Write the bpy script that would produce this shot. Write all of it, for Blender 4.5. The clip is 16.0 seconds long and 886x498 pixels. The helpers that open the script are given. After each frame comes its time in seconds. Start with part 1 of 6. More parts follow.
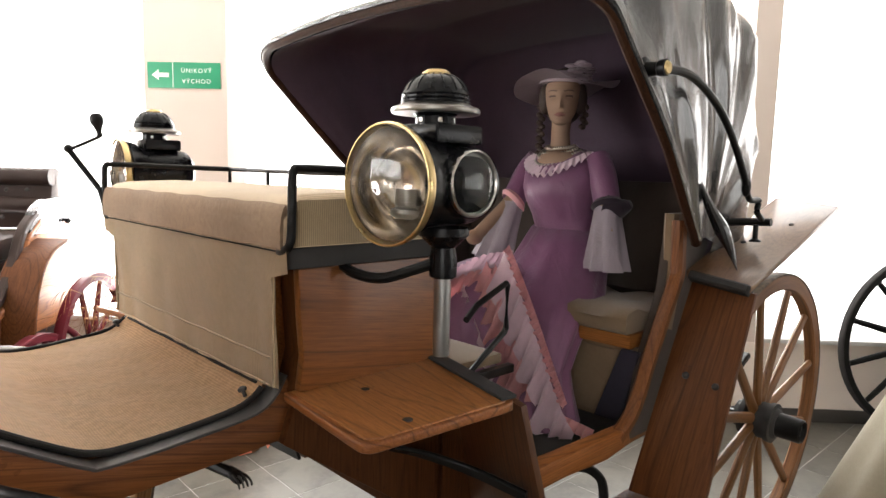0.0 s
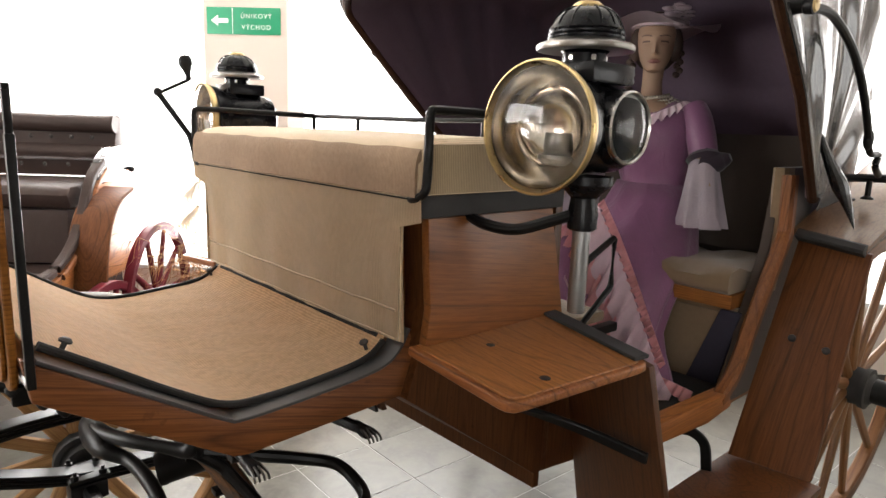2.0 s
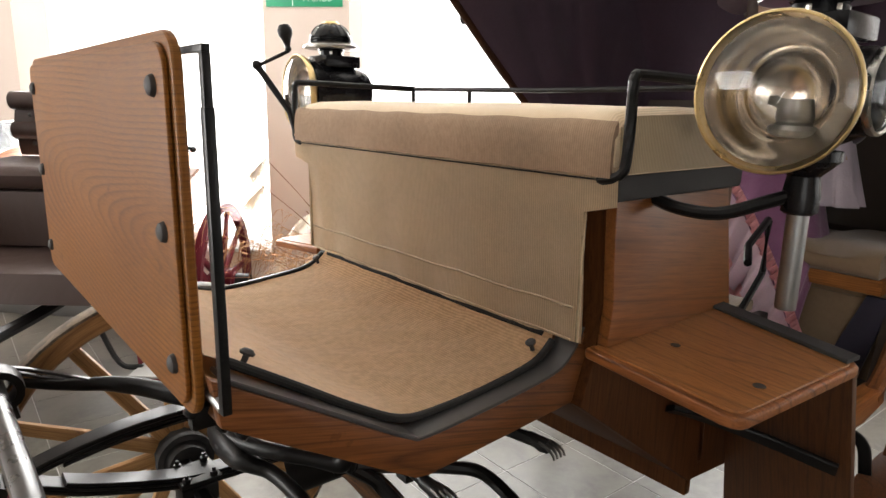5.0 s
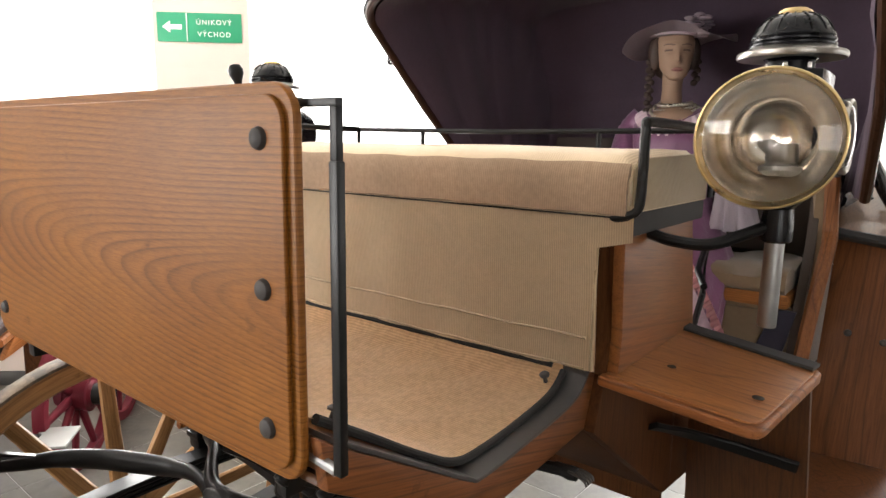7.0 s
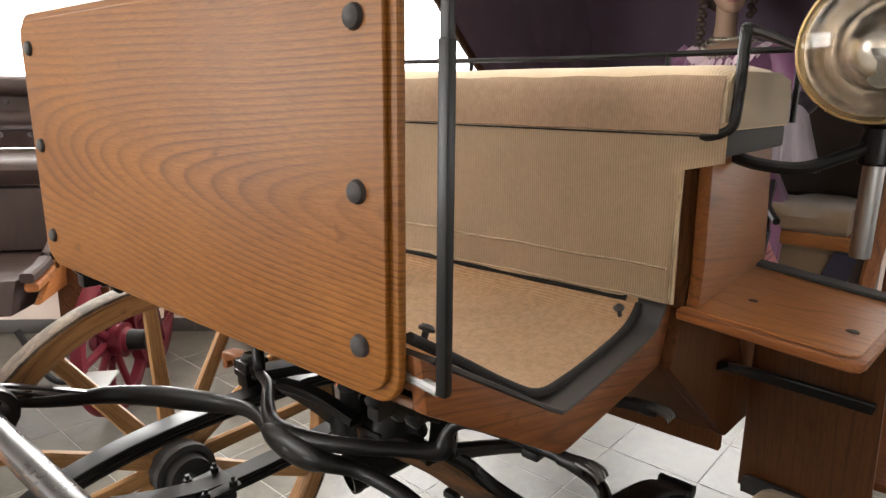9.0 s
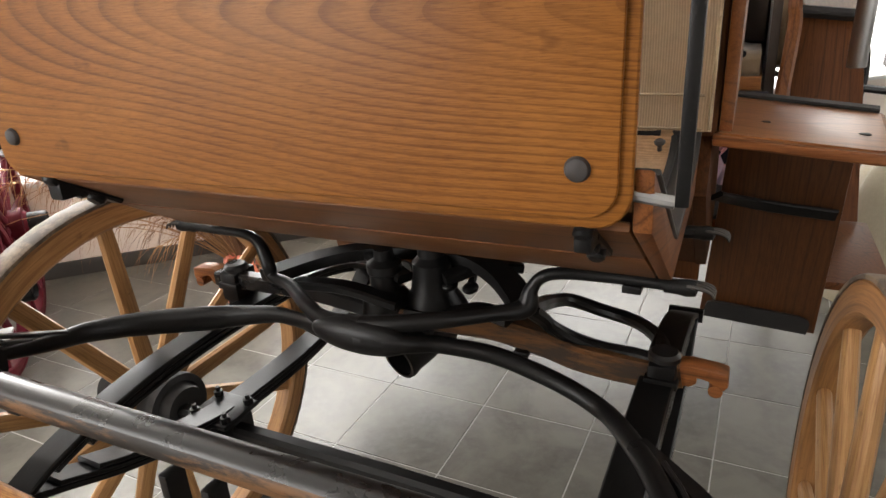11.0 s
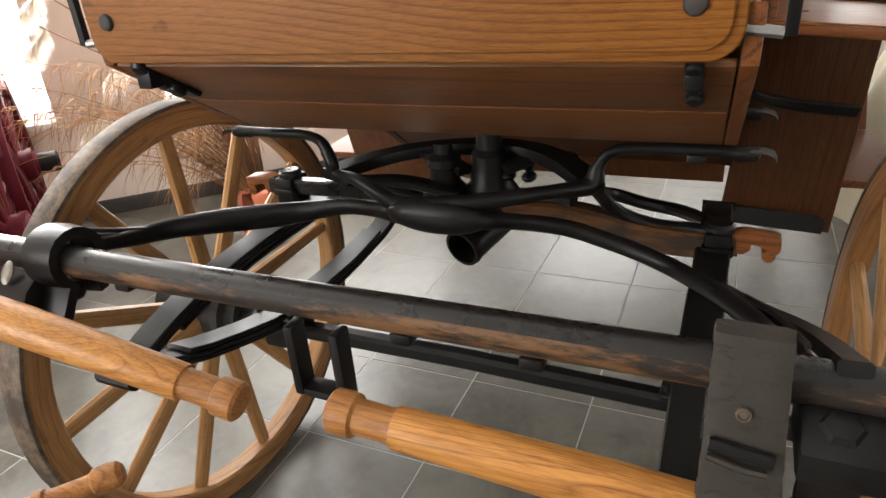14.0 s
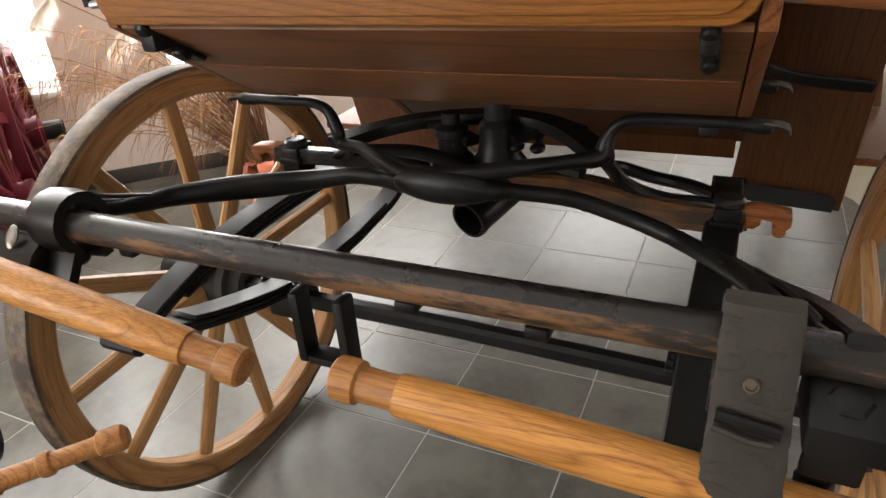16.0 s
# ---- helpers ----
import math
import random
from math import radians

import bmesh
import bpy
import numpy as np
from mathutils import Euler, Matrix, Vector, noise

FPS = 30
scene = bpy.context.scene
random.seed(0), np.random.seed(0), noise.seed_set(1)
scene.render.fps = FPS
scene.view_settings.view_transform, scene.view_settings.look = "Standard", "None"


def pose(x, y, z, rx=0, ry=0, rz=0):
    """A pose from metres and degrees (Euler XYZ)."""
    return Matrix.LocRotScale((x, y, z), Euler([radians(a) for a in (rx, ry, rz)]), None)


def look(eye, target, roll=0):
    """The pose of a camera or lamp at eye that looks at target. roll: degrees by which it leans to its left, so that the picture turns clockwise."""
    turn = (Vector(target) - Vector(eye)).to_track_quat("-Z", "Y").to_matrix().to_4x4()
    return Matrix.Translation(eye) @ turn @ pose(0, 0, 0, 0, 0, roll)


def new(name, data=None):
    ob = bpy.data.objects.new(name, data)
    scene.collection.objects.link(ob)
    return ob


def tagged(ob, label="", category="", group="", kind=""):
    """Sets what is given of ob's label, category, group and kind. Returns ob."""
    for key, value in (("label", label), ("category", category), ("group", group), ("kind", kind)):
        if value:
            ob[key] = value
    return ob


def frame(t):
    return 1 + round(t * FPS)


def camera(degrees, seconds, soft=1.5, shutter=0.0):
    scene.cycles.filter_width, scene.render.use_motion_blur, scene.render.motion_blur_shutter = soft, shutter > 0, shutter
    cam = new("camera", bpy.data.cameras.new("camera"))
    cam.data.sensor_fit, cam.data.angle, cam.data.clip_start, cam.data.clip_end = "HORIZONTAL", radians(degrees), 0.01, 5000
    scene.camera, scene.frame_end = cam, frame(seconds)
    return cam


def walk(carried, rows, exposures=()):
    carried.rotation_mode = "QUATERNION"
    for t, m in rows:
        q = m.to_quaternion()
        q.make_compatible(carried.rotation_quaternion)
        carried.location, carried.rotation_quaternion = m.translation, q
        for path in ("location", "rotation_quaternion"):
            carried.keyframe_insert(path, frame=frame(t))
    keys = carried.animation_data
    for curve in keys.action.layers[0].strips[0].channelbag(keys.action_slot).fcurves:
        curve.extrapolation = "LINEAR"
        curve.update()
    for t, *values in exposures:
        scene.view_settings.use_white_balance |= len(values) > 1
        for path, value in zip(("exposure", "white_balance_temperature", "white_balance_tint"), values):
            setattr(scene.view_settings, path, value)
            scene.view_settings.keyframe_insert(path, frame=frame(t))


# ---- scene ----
cam = camera(69.0, 16.0)
PATH = [
    (0, (0.008, 0.008, 1.495), (1.358, 1.465, 1.261), 1.4),
    (0.5, (-0.009, 0.036, 1.488), (1.335, 1.495, 1.233), 1.8),
    (1, (-0.055, 0.091, 1.48), (1.309, 1.525, 1.197), 1.2),
    (1.5, (-0.107, 0.135, 1.485), (1.261, 1.567, 1.206), 1.2),
    (2, (-0.096, 0.195, 1.468), (1.177, 1.692, 1.097), 2.0),
    (2.5, (-0.05, 0.261, 1.462), (1.056, 1.881, 1.071), 2.1),
    (3, (-0.066, 0.334, 1.465), (1.019, 1.97, 1.083), 2.0),
    (3.5, (-0.16, 0.415, 1.459), (0.999, 1.992, 1.046), 1.3),
    (3.7, (-0.183, 0.438, 1.456), (0.99, 1.998, 1.021), 1.3),
    (5.8, (-0.225, 0.548, 1.451), (1.051, 2.023, 1.011), 0.7),
    (6, (-0.267, 0.583, 1.456), (1.112, 1.97, 1.039), 0.4),
    (6.5, (-0.359, 0.633, 1.461), (1.141, 1.899, 1.082), 0.8),
    (7, (-0.401, 0.651, 1.465), (1.112, 1.915, 1.128), 0.8),
    (7.5, (-0.408, 0.662, 1.462), (1.102, 1.929, 1.12), 1.4),
    (8, (-0.415, 0.686, 1.458), (1.101, 1.941, 1.1), 1.5),
    (8.5, (-0.416, 0.719, 1.432), (1.079, 1.973, 0.994), 1.3),
    (8.7, (-0.415, 0.732, 1.417), (1.045, 2.019, 0.952), 0.6),
    (10.8, (-0.524, 1.042, 1.313), (1.12, 1.953, 0.63), -3.0),
    (11, (-0.565, 1.074, 1.307), (1.089, 1.916, 0.561), -3.4),
    (11.5, (-0.644, 1.13, 1.291), (1.027, 1.919, 0.526), -1.8),
    (12, (-0.689, 1.153, 1.268), (0.981, 1.957, 0.518), -2.6),
    (12.5, (-0.683, 1.162, 1.255), (0.972, 2.002, 0.509), -2.9),
    (13, (-0.699, 1.169, 1.245), (0.948, 1.971, 0.443), -3.2),
    (13.5, (-0.717, 1.172, 1.239), (0.926, 1.96, 0.415), -3.7),
    (14, (-0.72, 1.171, 1.231), (0.903, 1.944, 0.354), -4.6),
    (14.5, (-0.719, 1.173, 1.227), (0.894, 1.938, 0.326), -3.9),
    (15, (-0.722, 1.173, 1.225), (0.877, 1.957, 0.314), -3.5),
    (15.5, (-0.717, 1.174, 1.221), (0.867, 1.965, 0.29), -4.1),
    (16, (-0.718, 1.174, 1.218), (0.867, 1.953, 0.278), -4.1),
]
EXPOSURES = [(0.0, 0.0), (2.0, 0.03), (3.5, -0.2), (6.0, 0.0), (6.5, 0.12), (7.0, 0.2), (8.5, 0.27), (11.0, 0.08), (12.0, 0.13), (13.5, 0.08), (16.0, -0.06)]
walk(cam, [(t, look(eye, target, roll)) for t, eye, target, roll in PATH], EXPOSURES)

# ---- light ----
world = bpy.data.worlds.new("sky")
scene.world = world
world.use_nodes = True
wn = world.node_tree.nodes
sky = wn.new("ShaderNodeTexSky")
sky.sky_type, sky.sun_disc = "NISHITA", False
sky.sun_elevation, sky.sun_rotation = radians(38), radians(20)
wn["Background"].inputs["Strength"].default_value = 0.12
world.node_tree.links.new(sky.outputs[0], wn["Background"].inputs["Color"])


def window_lamp(name, eye, target, width, height, watts, colour=(1, 0.98, 0.955)):
    data = bpy.data.lights.new(name, "AREA")
    data.shape, data.size, data.size_y, data.energy, data.color = "RECTANGLE", width, height, watts, colour
    ob = new(name, data)
    ob.matrix_world = look(eye, target)
    return ob


# the room stands at 45 degrees to the floor tiles: d runs across it, s along its window wall
R2 = math.sqrt(0.5)


def room(s, d, z=0.0):
    return Vector(((s + d) * R2, (d - s) * R2, z))


WALL_D, SILL, HEAD, CEIL = 4.0, 0.5, 2.75, 3.1
window_lamp("window_light", room(-2.8, 3.92, 1.7), room(-2.3, 0, 2.6), 1.5, 2.1, 190)
window_lamp("window_light", room(0.1, 3.92, 1.7), room(0.1, 0, 2.6), 3.0, 2.1, 190)
window_lamp("window_light", room(-6.02, 0.3, 1.65), room(0, 1.2, 2.4), 2.8, 2.1, 185)
window_lamp("window_light", room(-0.6, -5.94, 1.65), room(0.2, 0, 1.4), 3.4, 2.1, 18)


# ---- materials ----
class Mat:
    """A node material, with short ways to make and join its nodes."""

    def __init__(self, name, rough=0.6, metal=0.0, colour=(0.5, 0.5, 0.5)):
        self.m = bpy.data.materials.new(name)
        self.m.use_nodes = True
        self.t = self.m.node_tree
        self.b = self.t.nodes["Principled BSDF"]
        self.set("Roughness", rough), self.set("Metallic", metal), self.set("Base Color", (*colour, 1))

    def set(self, key, value):
        if hasattr(value, "is_output"):
            self.t.links.new(value, self.b.inputs[key])
        else:
            self.b.inputs[key].default_value = value

    def node(self, kind, out=0, props=None, **ins):
        n = self.t.nodes.new("ShaderNode" + kind)
        for k, v in (props or {}).items():
            setattr(n, k, v)
        for k, v in ins.items():
            key = int(k[1:]) if k[0] == "i" and k[1:].isdigit() else k.replace("_", " ")
            if hasattr(v, "is_output"):
                self.t.links.new(v, n.inputs[key])
            else:
                n.inputs[key].default_value = v
        return n.outputs[out]

    def coords(self, scale=(1, 1, 1), turn=(0, 0, 0), kind="Object"):
        c = self.t.nodes.new("ShaderNodeTexCoord").outputs[kind]
        if any(turn):
            return self.node("Mapping", props={"vector_type": "TEXTURE"}, Vector=c, Scale=[1 / k for k in scale], Rotation=[radians(a) for a in turn])
        return self.node("Mapping", Vector=c, Scale=scale)

    def noise(self, vec, scale, detail=4.0, rough=0.55, distort=0.0):
        return self.node("TexNoise", Vector=vec, Scale=scale, Detail=detail, Roughness=rough, Distortion=distort)

    def ramp(self, fac, *stops):
        n = self.t.nodes.new("ShaderNodeValToRGB")
        while len(n.color_ramp.elements) < len(stops):
            n.color_ramp.elements.new(0.5)
        for e, (p, c) in zip(n.color_ramp.elements, stops):
            e.position, e.color = p, (*c, 1) if len(c) == 3 else c
        self.t.links.new(fac, n.inputs[0])
        return n.outputs[0]

    def mix(self, fac, a, b, blend="MIX"):
        n = self.t.nodes.new("ShaderNodeMix")
        n.data_type, n.blend_type = "RGBA", blend
        for i, v in ((0, fac), (6, a), (7, b)):
            if hasattr(v, "is_output"):
                self.t.links.new(v, n.inputs[i])
            else:
                n.inputs[i].default_value = (*v, 1) if isinstance(v, tuple) and len(v) == 3 else v
        return n.outputs[2]

    def maths(self, op, a, b=0.0):
        return self.node("Math", props={"operation": op}, i0=a, i1=b)

    def bump(self, height, strength=0.3, dist=0.002):
        self.set("Normal", self.node("Bump", Height=height, Strength=strength, Distance=dist))


def oak(name, pale, dark, along, rings=9.0, gloss=0.42, turn=(0, 0, 0), size=1.0, wear=0.25, coat=0.12, polar=False, spec=0.24):
    """Varnished oak: contour figure along one axis, dark pores, dirt; polar: grain that runs round y."""
    m = Mat(name, gloss)
    k = [2.6 * size, 2.6 * size, 2.6 * size]
    k[along] *= 0.09
    fine, hair = [150.0, 150.0, 150.0], [420.0, 420.0, 420.0]
    fine[along], hair[along] = 5.0, 13.0

    def place(scale):
        if not polar:
            return m.coords(scale, turn)
        sep = m.t.nodes.new("ShaderNodeSeparateXYZ")
        m.t.links.new(m.coords(), sep.inputs[0])
        x, y, z = sep.outputs
        rad = m.maths("SQRT", m.maths("ADD", m.maths("MULTIPLY", x, x), m.maths("MULTIPLY", z, z)))
        arc = m.maths("MULTIPLY", m.maths("ARCTAN2", z, x), 0.45)
        return m.node("Mapping", Vector=m.node("CombineXYZ", X=arc, Y=y, Z=rad), Scale=scale)
    n = m.noise(place(k), 1.0, 2.0, 0.4, 0.15)
    band = m.node("Math", props={"operation": "PINGPONG"}, i0=m.maths("MULTIPLY", n, rings), i1=0.5)
    band = m.maths("MULTIPLY", band, 2.0)
    pores, hairs = m.noise(place(fine), 1.0, 3.0, 0.6), m.noise(place(hair), 1.0, 2.0, 0.6)
    mid = tuple(a * 0.65 + b * 0.35 for a, b in zip(pale, dark))
    c = m.ramp(band, (0.0, dark), (0.14, mid), (0.4, pale), (1.0, tuple(x * 0.92 for x in pale)))
    c = m.mix(0.55, c, m.ramp(pores, (0.33, (0.5, 0.4, 0.33)), (0.6, (1, 1, 1))), "MULTIPLY")
    c = m.mix(0.45, c, m.ramp(hairs, (0.36, (0.42, 0.32, 0.25)), (0.52, (1, 1, 1))), "MULTIPLY")
    dents = m.ramp(m.noise(m.coords(), 48.0, 2.0, 0.4), (0.255, (0.3, 0.25, 0.22)), (0.29, (1, 1, 1)))
    c = m.mix(0.35, c, dents, "MULTIPLY")
    blot = m.noise(m.coords(), 2.7, 3.0)
    c = m.mix(wear, c, m.ramp(blot, (0.35, (0.55, 0.45, 0.4)), (0.6, (1.0, 1.0, 1.0))), "MULTIPLY")
    m.set("Base Color", c)
    m.set("Roughness", m.node("MapRange", Value=blot, i3=gloss - 0.06, i4=gloss + 0.16))
    m.set("Specular IOR Level", spec)
    m.set("Coat Weight", coat), m.set("Coat Roughness", 0.12 if coat > 0.45 else 0.3)
    m.bump(m.mix(0.5, hairs, pores), 0.14, 0.0012)
    return m.m


def flatsawn(name, pale, dark, centre, gloss=0.42):
    """A wide flat-sawn board: arches that open towards -y round a heart line, dark latewood, short pores."""
    m = Mat(name, gloss)
    sep = m.t.nodes.new("ShaderNodeSeparateXYZ")
    m.t.links.new(m.coords(), sep.inputs[0])
    wob = m.noise(m.coords((1, 1.3, 2.2)), 1.0, 1.0, 0.4)
    drift = m.noise(m.coords((1, 1.5, 6.0)), 1.0, 1.5, 0.4)
    ripple = m.noise(m.coords((1, 7.0, 16.0)), 1.0, 1.0, 0.4)
    y, z = sep.outputs[1], sep.outputs[2]
    q = m.maths("ADD", m.maths("SUBTRACT", z, centre), m.maths("MULTIPLY", y, -0.05))
    q = m.maths("ADD", q, m.maths("MULTIPLY", m.maths("SUBTRACT", wob, 0.5), 0.07))
    r = m.maths("SQRT", m.maths("ADD", m.maths("MULTIPLY", q, q), 0.0022))
    near = m.maths("POWER", 2.718, m.maths("MULTIPLY", m.maths("MULTIPLY", q, q), -90.0))
    v = m.maths("ADD", m.maths("MULTIPLY", r, 106.0), m.maths("MULTIPLY", m.maths("MULTIPLY", y, 17.0), near))
    v = m.maths("ADD", v, m.maths("MULTIPLY", drift, 2.4))
    v = m.maths("ADD", v, m.maths("MULTIPLY", ripple, 0.14))
    ring = m.maths("FRACT", m.maths("ADD", v, 40.0))
    mid = tuple(a * 0.55 + b * 0.45 for a, b in zip(pale, dark))
    lines = m.ramp(ring, (0.0, mid), (0.16, pale), (0.45, tuple(x * 0.95 for x in pale)), (0.72, mid), (0.9, dark))
    plain = tuple(a * 0.72 + b * 0.28 for a, b in zip(pale, dark))
    fade = m.ramp(m.noise(m.coords((1, 3.0, 7.0)), 1.3, 3.0), (0.35, (0.35, 0.35, 0.35)), (0.62, (1, 1, 1)))
    c = m.mix(fade, plain, lines)
    pores, hairs = m.noise(m.coords((1, 22, 520)), 1.0, 3.0, 0.6), m.noise(m.coords((1, 60, 1100)), 1.0, 2.0, 0.6)
    c = m.mix(0.4, c, m.ramp(pores, (0.36, (0.5, 0.4, 0.33)), (0.58, (1, 1, 1))), "MULTIPLY")
    c = m.mix(0.35, c, m.ramp(hairs, (0.36, (0.42, 0.32, 0.25)), (0.52, (1, 1, 1))), "MULTIPLY")
    blot = m.noise(m.coords((1, 1.5, 3)), 2.2, 4.0)
    c = m.mix(0.45, c, m.ramp(blot, (0.35, (0.6, 0.5, 0.42)), (0.62, (1, 1, 1))), "MULTIPLY")
    marks = m.noise(m.coords((1, 0.6, 1)), 30.0, 2.0, 0.4)
    c = m.mix(0.5, c, m.ramp(marks, (0.24, (0.3, 0.22, 0.18)), (0.3, (1, 1, 1))), "MULTIPLY")
    m.set("Base Color", c)
    m.set("Roughness", m.node("MapRange", Value=blot, i3=gloss - 0.06, i4=gloss + 0.14))
    m.set("Specular IOR Level", 0.14)
    m.set("Coat Weight", 0.07), m.set("Coat Roughness", 0.3)
    m.bump(m.mix(0.5, hairs, m.mix(0.5, pores, ring)), 0.15, 0.0012)
    return m.m


def iron(name, colour=(0.0045, 0.0042, 0.0042), rough=0.32, chips=None, spec=0.2, grain=(14, 1.8, 14), worn=(0.45, 0.56)):
    """Black enamelled iron with brush marks; chips: worn through to that colour."""
    m = Mat(name, rough)
    v = m.coords()
    a, b = m.noise(v, 14.0, 5.0), m.noise(v, 90.0, 3.0)
    c = m.mix(a, tuple(x * 0.7 for x in colour), tuple(x * 1.9 + 0.002 for x in colour))
    dust = m.ramp(m.noise(v, 210.0, 3.0, 0.7), (0.6, (0, 0, 0)), (0.74, (0.22, 0.22, 0.22)))
    c = m.mix(dust, c, (0.06, 0.05, 0.042))
    if chips:
        c = m.mix(m.ramp(m.noise(m.coords(grain), 1.6, 7.0, 0.75), (worn[0], (0, 0, 0)), (worn[1], (1, 1, 1))), c, chips)
    m.set("Base Color", c)
    m.set("Roughness", m.node("MapRange", Value=a, i3=rough - 0.1, i4=rough + 0.2))
    m.set("Specular IOR Level", spec)
    m.bump(m.mix(0.4, a, b), 0.25, 0.0015)
    return m.m


def cloth(name, colour, rib=None, ribs=320.0, rough=0.9, sheen=0.3, soil=0.25, relief=0.5, nap=0.15, depth=0.42):
    """Woven cloth; rib: the axis across which the corduroy ridges run."""
    m = Mat(name, rough)
    v = m.coords()
    big, fine = m.noise(v, 5.0, 4.0), m.noise(v, 420.0, 2.0)
    c = m.mix(big, tuple(x * (1 - soil) for x in colour), tuple(min(1, x * (1 + soil * 0.4)) for x in colour))
    h = fine
    if rib is not None:
        sep = m.node("SeparateXYZ", rib, Vector=m.coords())
        wob = m.maths("MULTIPLY", m.noise(v, 9.0, 2.0), 0.008)
        wave = m.maths("SINE", m.maths("MULTIPLY", m.maths("ADD", sep, wob), ribs * 2 * math.pi))
        wave = m.maths("MULTIPLY", m.maths("ADD", wave, 1.0), 0.5)
        c = m.mix(wave, m.mix(depth, c, (0, 0, 0)), c)
        h = m.mix(0.3, wave, fine)
    tufts = m.noise(v, 75.0, 5.0, 0.7)
    h = m.mix(nap, h, tufts)
    c = m.mix(nap, c, m.ramp(tufts, (0.38, (0.55, 0.5, 0.45)), (0.6, (1, 1, 1))), "MULTIPLY")
    m.set("Base Color", c)
    m.set("Sheen Weight", sheen), m.set("Sheen Roughness", 0.5)
    m.bump(h, relief, 0.0012)
    return m.m


def satin(name, colour, rough=0.42, sheen=0.2):
    m = Mat(name, rough)
    v = m.coords()
    a = m.noise(v, 7.0, 4.0)
    m.set("Base Color", m.mix(a, tuple(x * 0.72 for x in colour), tuple(min(1, x * 1.12) for x in colour)))
    m.set("Sheen Weight", sheen)
    m.bump(m.mix(0.12, m.noise(m.coords((1.3, 1.3, 0.55)), 11.0, 4.0, 0.6, 1.2), m.noise(v, 300.0, 2.0)), 0.55, 0.012)
    return m.m


def leather(name, colour, rough=0.35, wrinkle=0.5, scale=9.0, shine=0.0, spec=0.5):
    m = Mat(name, rough)
    v = m.coords((1, 1, 0.45))
    a, g = m.noise(v, scale, 5.0, 0.6, 1.2), m.node("TexVoronoi", Vector=m.coords(), Scale=260.0)
    m.set("Base Color", m.mix(a, tuple(x * 0.75 for x in colour), tuple(x * 1.5 for x in colour)))
    m.set("Roughness", m.node("MapRange", Value=a, i3=rough - 0.06, i4=rough + 0.16))
    m.set("Coat Weight", shine), m.set("Coat Roughness", 0.1), m.set("Specular IOR Level", spec)
    m.bump(m.mix(0.08, a, g), wrinkle, 0.02)
    return m.m


def strap_mat():
    """Old stiff leather with short cracks across it and scuffed patches."""
    m = Mat("dark_strap", 0.62)
    v = m.coords()
    crack = m.ramp(m.noise(m.coords((60, 22, 60)), 1.6, 5.0, 0.7, 1.2), (0.36, (0, 0, 0)), (0.42, (1, 1, 1)))
    scuff, fine = m.noise(v, 32.0, 6.0, 0.7), m.noise(v, 300.0, 4.0, 0.7)
    c = m.mix(scuff, (0.012, 0.0102, 0.0084), (0.033, 0.0275, 0.022))
    c = m.mix(m.maths("MULTIPLY", fine, 0.4), c, (0.05, 0.042, 0.034))
    m.set("Base Color", m.mix(0.22, c, crack, "MULTIPLY"))
    m.set("Specular IOR Level", 0.25)
    m.bump(m.mix(0.7, crack, m.mix(0.45, scuff, fine)), 0.55, 0.003)
    return m.m


def metal(name, colour, rough=0.25, tarnish=0.4):
    m = Mat(name, rough, 1.0)
    a = m.noise(m.coords(), 30.0, 5.0)
    m.set("Base Color", m.mix(a, tuple(x * (1 - tarnish) for x in colour), colour))
    m.set("Roughness", m.node("MapRange", Value=a, i3=rough - 0.06, i4=rough + 0.16))
    m.bump(a, 0.05, 0.001)
    return m.m


def paint(name, colour, rough=0.5, mottle=0.1, scale=3.0, relief=0.1, thin=0.0, spec=0.5):
    m = Mat(name, rough)
    a, b = m.noise(m.coords(), scale, 5.0), m.noise(m.coords(), 120.0, 3.0)
    m.set("Base Color", m.mix(a, tuple(x * (1 - mottle) for x in colour), tuple(min(1, x * (1 + mottle)) for x in colour)))
    m.bump(m.mix(0.5, a, b), relief, 0.002)
    m.set("Subsurface Weight", thin), m.set("Subsurface Radius", (0.05, 0.04, 0.03)), m.set("Subsurface Scale", 1.0)
    m.set("Specular IOR Level", spec)
    return m.m


def clear_glass(name, tint=(1, 1, 1), rough=0.02):
    m = Mat(name, rough)
    m.set("Base Color", (*tint, 1)), m.set("Transmission Weight", 1.0), m.set("IOR", 1.3)
    return m.m


def tile_mat():
    m = Mat("floor_tile", 0.3)
    rnd = m.t.nodes.new("ShaderNodeObjectInfo").outputs["Random"]
    v = m.coords(kind="Generated")
    v = m.node("VectorMath", props={"operation": "ADD"}, i0=m.coords((1, 1, 1)), i1=m.node("CombineXYZ", X=m.maths("MULTIPLY", rnd, 40.0)))
    a, b, d = m.noise(v, 5.0, 6.0, 0.6, 0.6), m.noise(v, 34.0, 4.0), m.noise(v, 220.0, 2.0)
    c = m.mix(m.ramp(a, (0.36, (0, 0, 0)), (0.62, (1, 1, 1))), (0.052, 0.0475, 0.0375), (0.134, 0.124, 0.1))
    c = m.mix(m.ramp(b, (0.45, (0, 0, 0)), (0.75, (0.55, 0.55, 0.55))), c, (0.14, 0.132, 0.114))
    c = m.mix(0.35, c, m.mix(rnd, (0.074, 0.071, 0.062), (0.113, 0.108, 0.096)))
    m.set("Base Color", c)
    m.set("Roughness", m.node("MapRange", Value=a, i3=0.22, i4=0.46))
    m.set("Specular IOR Level", 0.33)
    m.bump(m.mix(0.5, b, d), 0.12, 0.001)
    return m.m


